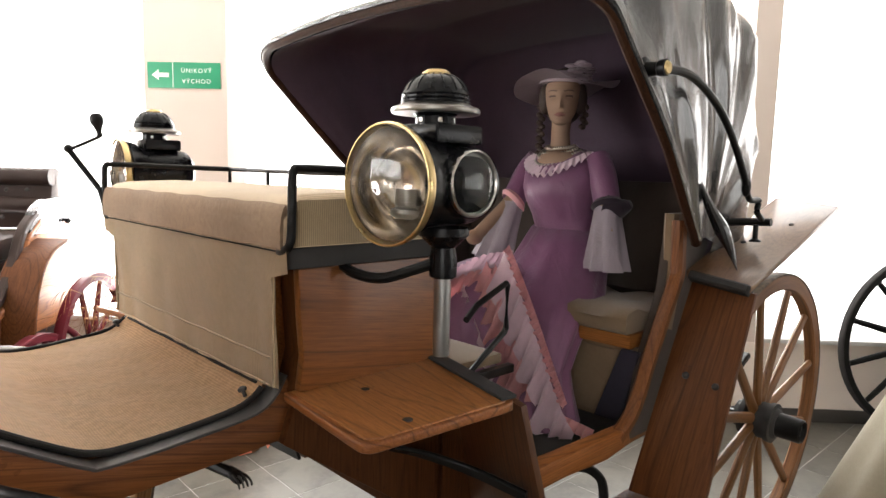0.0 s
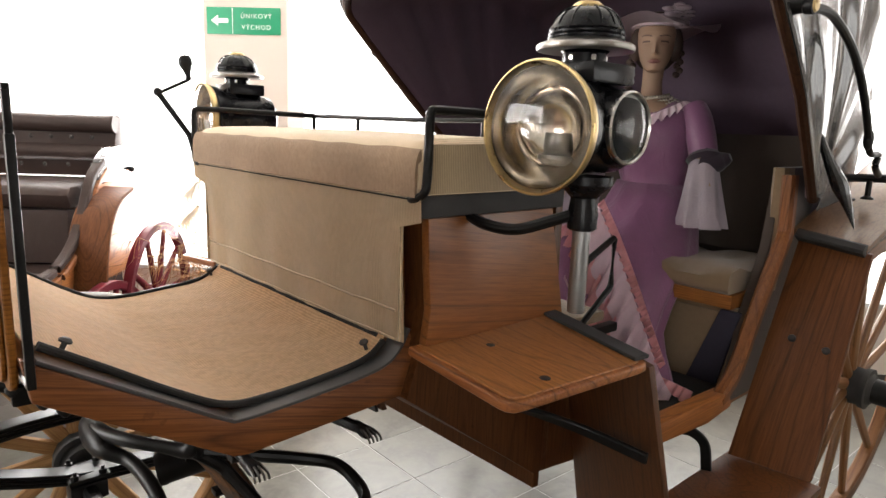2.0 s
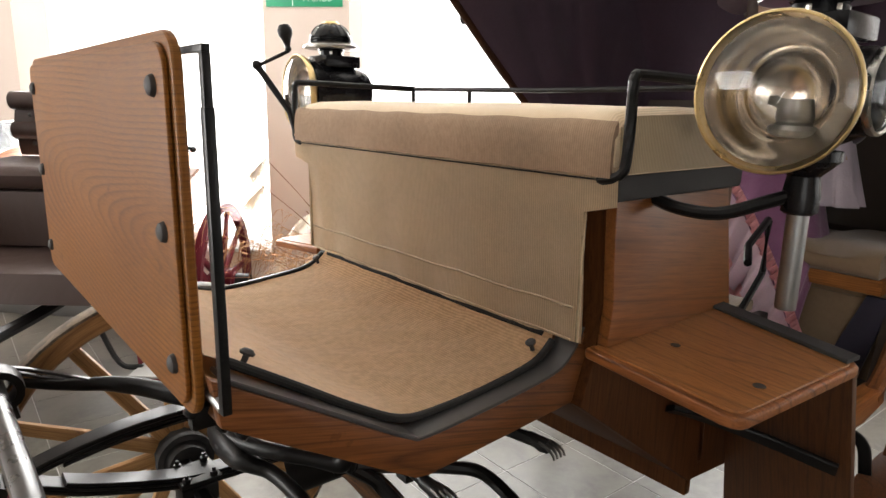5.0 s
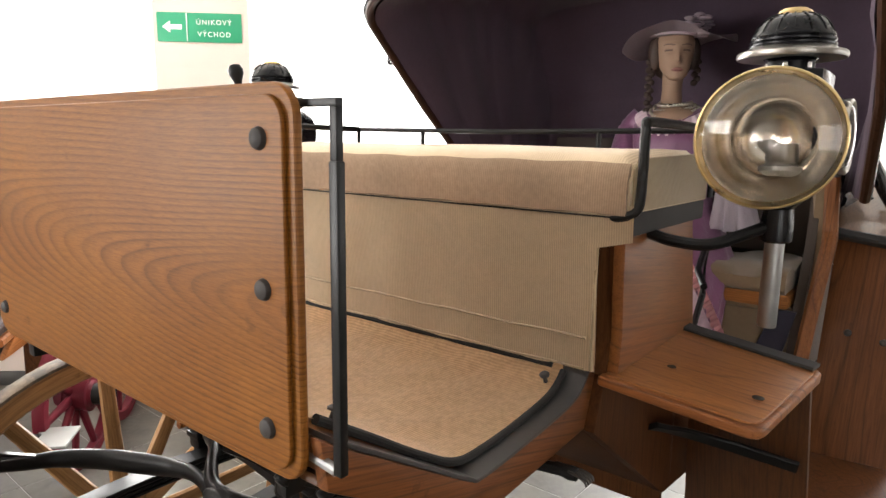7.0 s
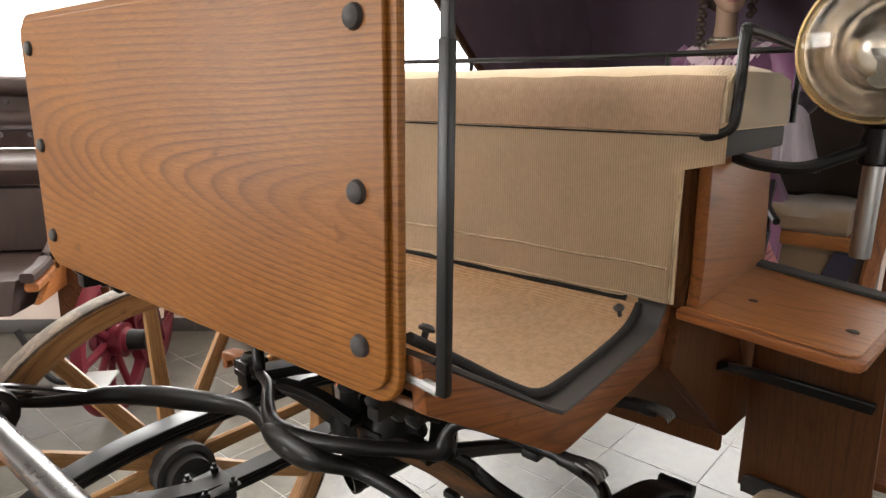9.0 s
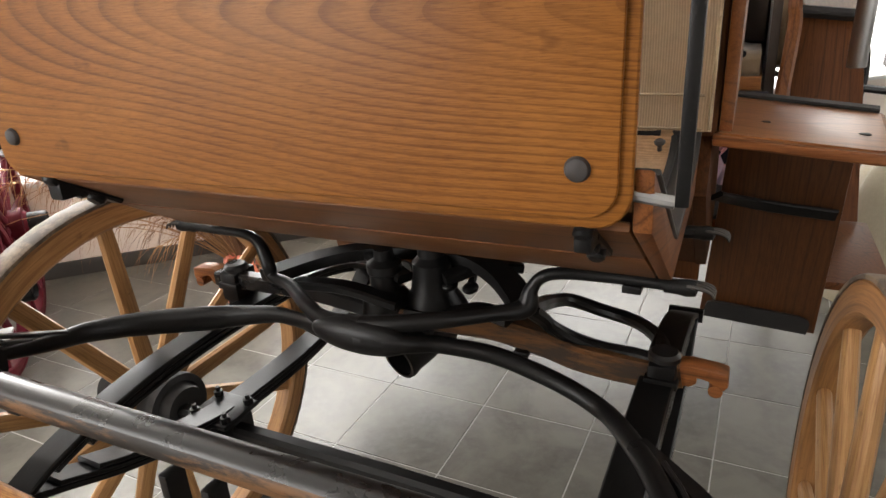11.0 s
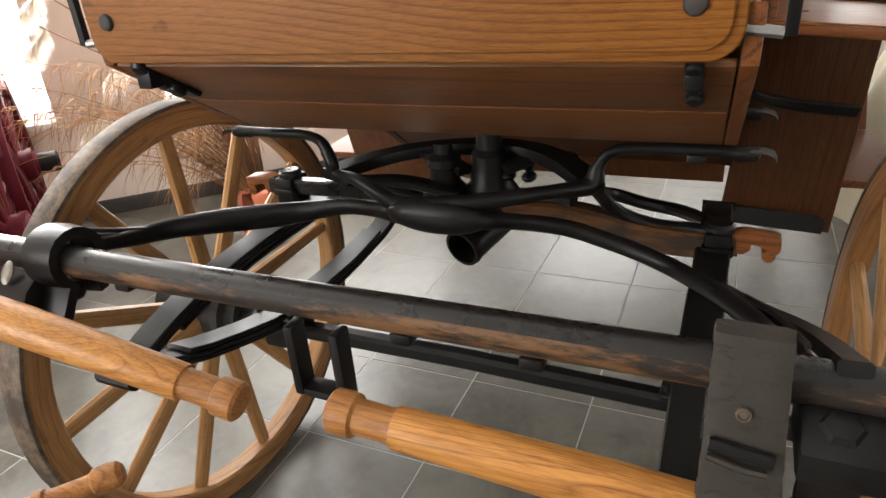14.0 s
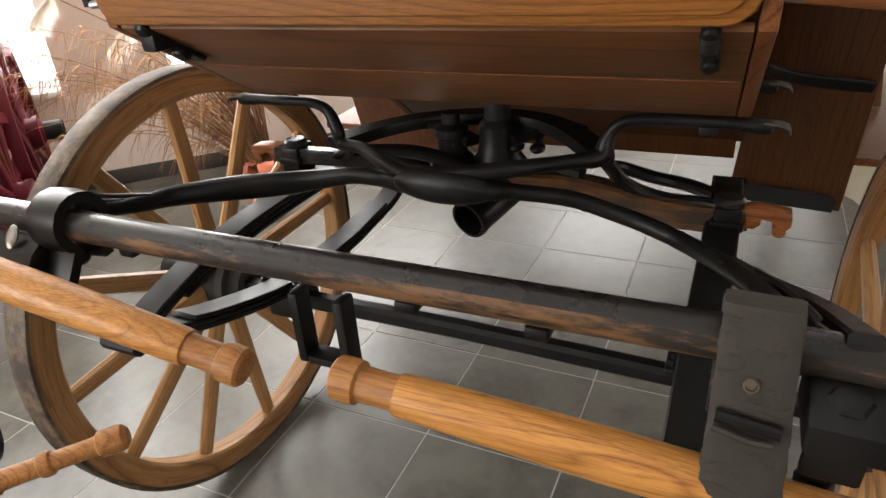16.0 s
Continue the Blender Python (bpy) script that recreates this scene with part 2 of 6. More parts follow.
def glow(name, colour, strength):
    m = Mat(name)
    m.set("Emission Color", (*colour, 1)), m.set("Emission Strength", strength)
    return m.m


OAK_Y = oak("oak_lateral_grain", (0.315, 0.125, 0.032), (0.185, 0.067, 0.0165), 1, 105.0, 0.44, coat=0.04, spec=0.2)
OAK_DASH = flatsawn("flat_sawn_oak", (0.25, 0.0995, 0.0175), (0.14, 0.051, 0.0082), 1.3)
OAK_X = oak("oak_long_grain", (0.36, 0.135, 0.036), (0.2, 0.066, 0.017), 0, 80.0)
OAK_FRAME = oak("oak_foot_frame", (0.19, 0.067, 0.0185), (0.085, 0.028, 0.0078), 0, 45.0, 0.45, turn=(0, 15, 0))
OAK_PANEL = oak("oak_seat_side", (0.225, 0.08, 0.02), (0.125, 0.042, 0.0105), 0, 26.0, 0.36, turn=(0, 8, 0), coat=0.4)
# splash panels: oak darkened in colour for the carriage's shaded near side
OAK_Z_SHADED = oak("oak_upright_grain_shaded", (0.095, 0.034, 0.0095), (0.052, 0.0175, 0.005), 2, 34.0, 0.42, turn=(0, -15, 0), coat=0.2, spec=0.3)
# box body and recess: oak with the shade under the seat in its colour
OAK_BODY_SHADED = oak("oak_box_shaded", (0.09, 0.033, 0.01), (0.06, 0.021, 0.006), 2, 60.0, 0.55, coat=0.0, spec=0.12)
HOOP = oak("dark_hoop", (0.045, 0.019, 0.009), (0.028, 0.0115, 0.0055), 2, 30.0, 0.6, spec=0.1)
# foot board underside: same oak, its shade painted into the colour
OAK_UNDER_SHADED = oak("oak_underside_shaded", (0.15, 0.058, 0.0155), (0.068, 0.0245, 0.007), 1, 34.0, 0.5, coat=0.2, spec=0.3)
OAK_EDGE = oak("oak_moulding", (0.3, 0.11, 0.033), (0.12, 0.04, 0.011), 1, 30.0)
OAK_EDGE_Z = oak("oak_moulding_upright", (0.22, 0.08, 0.023), (0.11, 0.037, 0.0105), 2, 30.0)
OAK_SHELF = oak("oak_shelf", (0.38, 0.157, 0.048), (0.21, 0.08, 0.023), 1, 40.0, 0.36, coat=0.45)
OAK_WHEEL = oak("oak_wheel", (0.33, 0.175, 0.068), (0.18, 0.085, 0.03), 0, 16.0, 0.5, size=1.4, polar=True)
OAK_SPOKE = oak("oak_spoke", (0.43, 0.24, 0.098), (0.26, 0.13, 0.047), 2, 10.0, 0.42, size=2.0)
PINE = oak("varnished_swingletree", (0.49, 0.225, 0.056), (0.28, 0.118, 0.027), 1, 40.0, 0.36, size=3.0, wear=0.3, coat=0.15)
PINE_DARK = oak("swingletree_end", (0.36, 0.16, 0.046), (0.23, 0.092, 0.025), 1, 20.0, 0.38, size=3.0, coat=0.15)
# rear fenders: the body's shadow on them is put into this oak colour
OAK_FENDER_SHADED = oak("oak_fender_shaded", (0.13, 0.045, 0.013), (0.072, 0.023, 0.0065), 2, 45.0, 0.5, turn=(0, 31.7, 0), spec=0.15)
OAK_TOP = oak("oak_fender_top", (0.17, 0.085, 0.038), (0.13, 0.06, 0.025), 0, 40.0, 0.34, coat=0.6, spec=0.5)
IRON = iron("black_iron")
IRON_WORN = iron("worn_black_bar", (0.008, 0.0075, 0.0075), 0.24, spec=0.35)
BAR_WOOD = iron("painted_wood_worn", (0.014, 0.011, 0.009), 0.5, (0.13, 0.066, 0.03), grain=(24, 4, 24), worn=(0.47, 0.58))
BOLSTER = iron("bolster_wood", (0.03, 0.02, 0.014), 0.55, (0.17, 0.075, 0.026), 0.2, (18, 3, 18), (0.45, 0.6))
RUBBER = iron("dark_rubber", (0.03, 0.029, 0.029), 0.62)
TRIM = iron("grey_edge_trim", (0.032, 0.03, 0.03), 0.42, spec=0.4)
STRAP = strap_mat()
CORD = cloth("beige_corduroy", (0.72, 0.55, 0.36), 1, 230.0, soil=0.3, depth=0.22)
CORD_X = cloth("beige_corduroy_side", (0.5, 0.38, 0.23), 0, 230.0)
CORD_BAND = cloth("brown_velvet_band", (0.37, 0.25, 0.16), 1, 230.0, sheen=0.1, soil=0.55, depth=0.2, nap=0.3)
MAT_CLOTH = cloth("tan_mat", (0.74, 0.48, 0.265), 0, 190.0, 0.95, 0.2, 0.2, 0.7, 0.4, 0.14)
PIPING = cloth("dark_piping", (0.009, 0.0075, 0.007), None, rough=0.9, sheen=0.02)
# tan upholstery with the hood's shade worked into its colour
TAN_SHADED = cloth("tan_lining_shaded", (0.045, 0.031, 0.023), None, rough=0.9)
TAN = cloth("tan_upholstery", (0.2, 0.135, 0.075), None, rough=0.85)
HOOD_OUT = leather("black_hood_leather", (0.006, 0.006, 0.007), 0.13, 1.0, 6.0, 1.0)
HOOD_IN = cloth("dark_hood_lining", (0.078, 0.05, 0.074), None, rough=0.9, sheen=0.15)
ENAMEL = iron("black_lamp_enamel", (0.004, 0.004, 0.005), 0.2)
SILVER = metal("worn_silver_plate", (0.72, 0.7, 0.66), 0.24)
BRIM = metal("dull_silver_brim", (0.4, 0.38, 0.35), 0.3, 0.6)
BRASS = metal("brass", (0.68, 0.51, 0.25), 0.25, 0.35)
MIRROR = metal("lamp_reflector", (0.72, 0.65, 0.56), 0.16, 0.3)
SIDE_SILVER = metal("side_reflector_silver", (0.84, 0.87, 0.8), 0.6, 0.1)
STEEL = metal("dull_steel", (0.4, 0.4, 0.4), 0.4)
CLAW = metal("worn_claw_iron", (0.1, 0.095, 0.09), 0.42)
GLASS = clear_glass("lamp_glass")
BOLT = iron("bolt_head", (0.03, 0.027, 0.026), 0.5)
# colour of the added strips that imitate shade by the doorway
SHADE_BLUE = cloth("dark_blue_shade", (0.02, 0.017, 0.032), None, sheen=0.1)
SKIN = paint("mannequin_skin", (0.3, 0.195, 0.13), 0.65, 0.06)
DRESS = satin("purple_satin", (0.22, 0.09, 0.18))
LILAC = satin("lilac_chiffon", (0.86, 0.68, 0.76), 0.6)
CUFF = satin("sheer_white_cuff", (0.36, 0.31, 0.35), 0.7)
PINK = satin("pink_chiffon", (0.88, 0.46, 0.48), 0.6)
HAT = satin("pale_hat_felt", (0.5, 0.4, 0.44), 0.85)
BROW = paint("painted_brow", (0.11, 0.065, 0.048), 0.5, 0.1)
LIP = paint("painted_lip", (0.24, 0.1, 0.085), 0.45, 0.1)
HAIR = paint("dark_hair", (0.05, 0.03, 0.022), 0.6, 0.4, 60.0, 0.6)
PEARL = metal("pearl", (0.6, 0.57, 0.48), 0.25, 0.2)
GLOVE = cloth("dark_lace", (0.02, 0.01, 0.02), None)
# one plaster: walls lifted, piers dimmed in colour to offset the light on them
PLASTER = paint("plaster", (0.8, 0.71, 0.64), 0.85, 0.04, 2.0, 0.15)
PLASTER_DIMMED = paint("plaster_pier_dimmed", (0.6, 0.51, 0.45), 0.85, 0.05, 2.0, 0.15)
CEIL_MAT = paint("ceiling_paint", (0.84, 0.82, 0.78), 0.9, 0.03)
TYRE = iron("worn_tyre", (0.045, 0.034, 0.026), 0.6, (0.15, 0.11, 0.075), 0.27, (12, 12, 12), (0.47, 0.62))
TILE = tile_mat()
GROUT = paint("grout", (0.33, 0.325, 0.31), 0.9, 0.15, 20.0)
SKIRTING = paint("dark_skirting_tile", (0.05, 0.046, 0.042), 0.4, 0.2)
WINDOW_WHITE = paint("window_frame_white", (0.75, 0.75, 0.74), 0.5)
DAYLIGHT = glow("bright_overcast_daylight", (1.0, 0.99, 0.97), 3.2)
RED = paint("crimson_paint", (0.1, 0.009, 0.017), 0.5, 0.25, 9.0, spec=0.15)
BROWN_LEATHER = leather("brown_seat_leather", (0.03, 0.018, 0.015), 0.5, 0.3, 6.0, spec=0.22)
GREEN = paint("green_sign", (0.012, 0.25, 0.12), 0.35, 0.03)
SIGN_WHITE = paint("sign_white", (0.75, 0.78, 0.75), 0.5, 0.02)
CANVAS = cloth("cream_canvas", (0.33, 0.285, 0.2), None, sheen=0.2, soil=0.12)
STRAW = paint("dried_straw", (0.4, 0.22, 0.1), 0.85, 0.3, 30.0)
STRAW_DARK = paint("dried_stem", (0.2, 0.1, 0.05), 0.85, 0.3, 30.0)
PLUME = paint("pampas_plume", (0.8, 0.68, 0.5), 0.95, 0.12, 40.0, thin=0.8)
ORANGE = satin("orange_crepe", (0.72, 0.2, 0.11), 0.7)
GREY_METAL = paint("grey_metal_paint", (0.28, 0.28, 0.27), 0.35, 0.2)


# ---- building tools ----
ROOT = pose(0, 1.6, 0, 0, 0, 1.5)
TO_LOCAL = ROOT.inverted()


def part(name, bm, material, parent=None, label="", world=False, angle=35):
    """One mesh object under a thing. world: the mesh was built in room places, the thing is the carriage."""
    if world:
        bm.transform(TO_LOCAL)
    bmesh.ops.recalc_face_normals(bm, faces=bm.faces)
    me = bpy.data.meshes.new(name)
    bm.to_mesh(me)
    bm.free()
    for mt in material if isinstance(material, (list, tuple)) else (material,):
        me.materials.append(mt)
    for p in me.polygons:
        p.use_smooth = True
    me.set_sharp_from_angle(angle=radians(angle))
    ob = new(name, me)
    if parent is not None:
        ob.parent = parent
    if label:
        ob["label"] = label
    return ob


def thing(name, label, category, m=Matrix(), group="", kind=""):
    ob = new(name)
    ob.empty_display_size = 0.1
    ob.matrix_world = m
    return tagged(ob, label, category, group, kind)


def bm_new():
    return bmesh.new()


def bevel(bm, width, segs=2, angle=40):
    es = [e for e in bm.edges if len(e.link_faces) == 2 and e.calc_face_angle(0) > radians(angle)]
    if es and width > 0:
        bmesh.ops.bevel(bm, geom=es, offset=width, segments=segs, profile=0.6, affect="EDGES", clamp_overlap=True)
    return bm


def box(lo, hi, bev=0.003, m=None, bm=None):
    bm2 = bmesh.new()
    bmesh.ops.create_cube(bm2, size=1.0)
    c, s = [(a + b) / 2 for a, b in zip(lo, hi)], [abs(b - a) for a, b in zip(lo, hi)]
    bmesh.ops.scale(bm2, vec=s, verts=bm2.verts)
    bmesh.ops.translate(bm2, vec=c, verts=bm2.verts)
    bevel(bm2, bev)
    if m is not None:
        bm2.transform(m)
    return merge(bm, bm2)


def merge(bm, extra):
    if bm is None:
        return extra
    me = bpy.data.meshes.new("joined")
    extra.to_mesh(me)
    extra.free()
    bm.from_mesh(me)
    bpy.data.meshes.remove(me)
    return bm


def loop_faces(bm, rings, closed=True, caps=True):
    for a, b in zip(rings, rings[1:]):
        n = len(a)
        for i in range(n if closed else n - 1):
            j = (i + 1) % n
            bm.faces.new((a[i], a[j], b[j], b[i]))
    if caps and closed:
        bm.faces.new(rings[0][::-1])
        bm.faces.new(rings[-1])


def prism(pts, axis, a, b, bev=0.002, bm=None, segs=2):
    """A flat outline, in the two other axes, drawn out from a to b along an axis."""
    bm2 = bmesh.new()
    rings = []
    for v in (a, b):
        ring = []
        for p in pts:
            q = list(p)
            q.insert(axis, v)
            ring.append(bm2.verts.new(q))
        rings.append(ring)
    loop_faces(bm2, rings)
    bmesh.ops.recalc_face_normals(bm2, faces=bm2.faces)
    bevel(bm2, bev, segs)
    return merge(bm, bm2)


def round_rect(w0, w1, h0, h1, r, n=6):
    pts = []
    for cx, cy, a0 in ((w1 - r, h1 - r, 0), (w0 + r, h1 - r, 90), (w0 + r, h0 + r, 180), (w1 - r, h0 + r, 270)):
        for i in range(n + 1):
            a = radians(a0 + 90 * i / n)
            pts.append((cx + r * math.cos(a), cy + r * math.sin(a)))
    return pts


def smooth(pts, n=8):
    """Catmull-Rom points through the given ones."""
    P = [Vector(p) for p in pts]
    P = [P[0] * 2 - P[1]] + P + [P[-1] * 2 - P[-2]]
    out = []
    for i in range(1, len(P) - 2):
        a, b, c, d = P[i - 1:i + 3]
        for k in range(n):
            t = k / n
            out.append(0.5 * ((2 * b) + (c - a) * t + (2 * a - 5 * b + 4 * c - d) * t * t + (3 * b - a - 3 * c + d) * t ** 3))
    out.append(P[-2])
    return out


def sweep(pts, section, up=(0, 0, 1), bm=None, scales=None, closed=False):
    """A section (points across, up) led along a line."""
    bm2 = bmesh.new()
    pts, up, rings = [Vector(p) for p in pts], Vector(up), []
    n = len(pts)
    for i, p in enumerate(pts):
        if closed:
            t = pts[(i + 1) % n] - pts[i - 1]
        else:
            t = pts[min(i + 1, n - 1)] - pts[max(i - 1, 0)]
        t.normalize()
        side = t.cross(up)
        if side.length < 1e-4:
            side = t.cross(Vector((1, 0.01, 0)))
        side.normalize()
        upv = side.cross(t)
        k = 1.0 if scales is None else scales[min(int(i * len(scales) / n), len(scales) - 1)] if not callable(scales) else scales(i / (n - 1))
        rings.append([bm2.verts.new(p + side * a * k + upv * b * k) for a, b in section])
    if closed:
        loop_faces(bm2, rings + [rings[0]], caps=False)
    else:
        loop_faces(bm2, rings)
    return merge(bm, bm2)


def rod(pts, r, n=10, bm=None, scales=None, closed=False, up=(0, 0, 1)):
    return sweep(pts, [(r * math.cos(2 * math.pi * i / n), r * math.sin(2 * math.pi * i / n)) for i in range(n)], up, bm, scales, closed)


def strip(pts, width, thick, up=(0, 0, 1), bm=None, scales=None):
    w, h, c = width / 2, thick / 2, min(width, thick) * 0.22
    sec = [(-w + c, -h), (w - c, -h), (w, -h + c), (w, h - c), (w - c, h), (-w + c, h), (-w, h - c), (-w, -h + c)]
    return sweep(pts, sec, up, bm, scales)


def lathe(profile, m=None, n=32, bm=None, start=0.0, turn=360.0):
    """Rings (radius, height) round z, then moved by m."""
    bm2 = bmesh.new()
    rings = []
    for r, h in profile:
        rings.append([bm2.verts.new((max(r, 1e-4) * math.cos(2 * math.pi * i / n), max(r, 1e-4) * math.sin(2 * math.pi * i / n), h)) for i in range(n)])
    loop_faces(bm2, rings, caps=False)
    bmesh.ops.remove_doubles(bm2, verts=bm2.verts, dist=2e-4)
    if m is not None:
        bm2.transform(m)
    return merge(bm, bm2)


def aim(at, direction):
    """A pose with its z along a direction."""
    return Matrix.Translation(at) @ Vector(direction).to_track_quat("Z", "Y").to_matrix().to_4x4()


def bolt_head(at, direction, r=0.014, h=0.006):
    return lathe([(0, h), (r * 0.5, h * 0.92), (r * 0.85, h * 0.6), (r, 0), (r, -0.004), (0, -0.004)], aim(at, direction), 16)


def ball(at, r, scale=(1, 1, 1), bm=None, n=14):
    bm2 = bmesh.new()
    bmesh.ops.create_uvsphere(bm2, u_segments=n, v_segments=max(6, n // 2 + 1), radius=r)
    bmesh.ops.scale(bm2, vec=scale, verts=bm2.verts)
    bmesh.ops.translate(bm2, vec=at, verts=bm2.verts)
    return merge(bm, bm2)


# ---- the room ----
ROOM = Matrix.Rotation(radians(-45), 4, "Z")  # x of the wall pieces runs along s, y along d


def wall_piece(name, lo, hi, material=PLASTER, label="", category="wall", bev=0.0):
    ob = part(name, box(lo, hi, bev), material)
    ob.matrix_world = ROOM
    return tagged(ob, label, category, kind="structure")


S0, S1, D0 = -6.1, 8.5, -6.0
OPENINGS = [(-3.62, -2.02), (-1.505, 1.66), (1.81, 4.3)]
wall_piece("wall_window_base", (S0, WALL_D, 0), (S1, WALL_D + 0.3, SILL), label="cream plaster wall below the windows")
wall_piece("wall_window_head", (S0, WALL_D, HEAD), (S1, WALL_D + 0.3, CEIL), label="cream plaster wall above the windows")
edges = [S0, *[e for o in OPENINGS for e in o], S1]
for i in range(0, len(edges), 2):
    wall_piece(f"wall_pier_{i // 2 + 1}", (edges[i], WALL_D, SILL), (edges[i + 1], WALL_D + 0.3, HEAD), PLASTER_DIMMED, label="cream plaster pier between tall windows")
for i, (a, b) in enumerate(OPENINGS):
    win = thing(f"window_{i + 1}", "tall white-framed window blown out by daylight", "window", ROOM, kind="structure")
    part("window_sill", box((a + 0.002, WALL_D - 0.03, SILL + 0.003), (b - 0.002, WALL_D + 0.29, SILL + 0.03), 0.004), WINDOW_WHITE, win)
    for x0, x1, z0, z1 in ((a - 0.05, a + 0.002, SILL, HEAD), (b - 0.002, b + 0.05, SILL, HEAD), (a - 0.05, b + 0.05, HEAD + 0.002, HEAD + 0.05), (a - 0.05, b + 0.05, SILL - 0.05, SILL - 0.002)):
        part("window_frame", box((x0, WALL_D + 0.302, z0), (x1, WALL_D + 0.34, z1), 0.004), WINDOW_WHITE, win)
backdrop = part("backdrop", box((S0 - 2, WALL_D + 1.2, -0.5), (S1 + 2, WALL_D + 1.25, 4.5), 0), DAYLIGHT)
backdrop.matrix_world = ROOM
tagged(backdrop, "bright overcast daylight outside the windows", "backdrop", kind="structure")
W0, W1 = -1.2, 1.8
E0, E1 = -2.5, 3.3
N0, N1 = -2.4, 1.2
for i, (lo, hi) in enumerate((((S0 - 0.2, D0, 0), (S0, W0, CEIL)), ((S0 - 0.2, W1, 0), (S0, WALL_D, CEIL)), ((S0 - 0.2, W0, 0), (S0, W1, SILL)), ((S0 - 0.2, W0, HEAD), (S0, W1, CEIL)), ((S1, D0, 0), (S1 + 0.2, E0, CEIL)), ((S1, E1, 0), (S1 + 0.2, WALL_D, CEIL)), ((S1, E0, 0), (S1 + 0.2, E1, SILL)), ((S1, E0, HEAD), (S1 + 0.2, E1, CEIL)), ((S0, D0 - 0.2, 0), (N0, D0, CEIL)), ((N1, D0 - 0.2, 0), (S1, D0, CEIL)), ((N0, D0 - 0.2, 0), (N1, D0, SILL)), ((N0, D0 - 0.2, HEAD), (N1, D0, CEIL)))):
    wall_piece(("wall_west", "wall_west_pier", "wall_west_base", "wall_west_head", "wall_east", "wall_east_pier", "wall_east_base", "wall_east_head", "wall_south", "wall_south_pier", "wall_south_base", "wall_south_head")[i], lo, hi, PLASTER, label="plain cream plaster wall")
win = thing("window_5", "tall white-framed window blown out by daylight", "window", ROOM, kind="structure")
for x0, x1, z0, z1 in ((E0 + 0.003, E0 + 0.04, SILL + 0.003, HEAD - 0.003), (0.38, 0.42, SILL + 0.042, HEAD - 0.042), (E1 - 0.04, E1 - 0.003, SILL + 0.003, HEAD - 0.003), (E0 + 0.042, E1 - 0.042, HEAD - 0.04, HEAD - 0.003), (E0 + 0.042, E1 - 0.042, SILL + 0.003, SILL + 0.04)):
    part("window_frame", box((S1 + 0.1, x0, z0), (S1 + 0.15, x1, z1), 0.004), WINDOW_WHITE, win)
east = part("backdrop_east", box((S1 + 1.0, E0 - 2, -0.5), (S1 + 1.05, E1 + 1.5, 4.5), 0), DAYLIGHT)
east.matrix_world = ROOM
tagged(east, "bright overcast daylight outside the windows", "backdrop", kind="structure")
win = thing("window_4", "tall white-framed window blown out by daylight", "window", ROOM, kind="structure")
for x0, x1, z0, z1 in ((W0 + 0.003, W0 + 0.04, SILL + 0.003, HEAD - 0.003), (W1 - 0.04, W1 - 0.003, SILL + 0.003, HEAD - 0.003), (W0 + 0.042, W1 - 0.042, HEAD - 0.04, HEAD - 0.003), (W0 + 0.042, W1 - 0.042, SILL + 0.003, SILL + 0.04)):
    part("window_frame", box((S0 - 0.15, x0, z0), (S0 - 0.1, x1, z1), 0.004), WINDOW_WHITE, win)
west = part("backdrop_west", box((S0 - 1.05, W0 - 2, -0.5), (S0 - 1.0, W1 + 1.5, 4.5), 0), DAYLIGHT)
west.matrix_world = ROOM
tagged(west, "bright overcast daylight outside the windows", "backdrop", kind="structure")
win = thing("window_6", "tall white-framed window blown out by daylight", "window", ROOM, kind="structure")
for x0, x1, z0, z1 in ((N0 + 0.003, N0 + 0.04, SILL + 0.003, HEAD - 0.003), (-0.62, -0.58, SILL + 0.042, HEAD - 0.042), (N1 - 0.04, N1 - 0.003, SILL + 0.003, HEAD - 0.003), (N0 + 0.042, N1 - 0.042, HEAD - 0.04, HEAD - 0.003), (N0 + 0.042, N1 - 0.042, SILL + 0.003, SILL + 0.04)):
    part("window_frame", box((x0, D0 - 0.15, z0), (x1, D0 - 0.1, z1), 0.004), WINDOW_WHITE, win)
south = part("backdrop_south", box((N0 - 2, D0 - 1.05, -0.5), (N1 + 2, D0 - 1.0, 4.5), 0), DAYLIGHT)
south.matrix_world = ROOM
tagged(south, "bright overcast daylight outside the windows", "backdrop", kind="structure")
ceiling = part("ceiling", box((S0 - 0.2, D0 - 0.2, CEIL), (S1 + 0.2, WALL_D + 0.3, CEIL + 0.15), 0), CEIL_MAT)
ceiling.matrix_world = ROOM
tagged(ceiling, "plain off-white plaster ceiling", "ceiling", kind="structure")
wall_piece("baseboard", (S0 + 0.002, WALL_D - 0.012, 0.001), (S1 - 0.002, WALL_D - 0.001, 0.085), SKIRTING, "dark brown tiled skirting along the wall", "baseboard", 0.002)

# exit sign on the pier
sign = thing("exit_sign", "green exit sign with white arrow on the pier", "sign", ROOM)
part("sign_plate", prism(round_rect(-1.996, -1.541, 1.974, 2.13, 0.004), 1, WALL_D - 0.006, WALL_D - 0.001, 0.001), GREEN, sign)
part("divider", box((-1.838, WALL_D - 0.0085, 1.978), (-1.834, WALL_D - 0.0062, 2.126), 0), SIGN_WHITE, sign)
part("arrow", prism([(-1.968, 2.052), (-1.925, 2.084), (-1.925, 2.065), (-1.862, 2.065), (-1.862, 2.039), (-1.925, 2.039), (-1.925, 2.02)], 1, WALL_D - 0.0085, WALL_D - 0.0062, 0), SIGN_WHITE, sign)


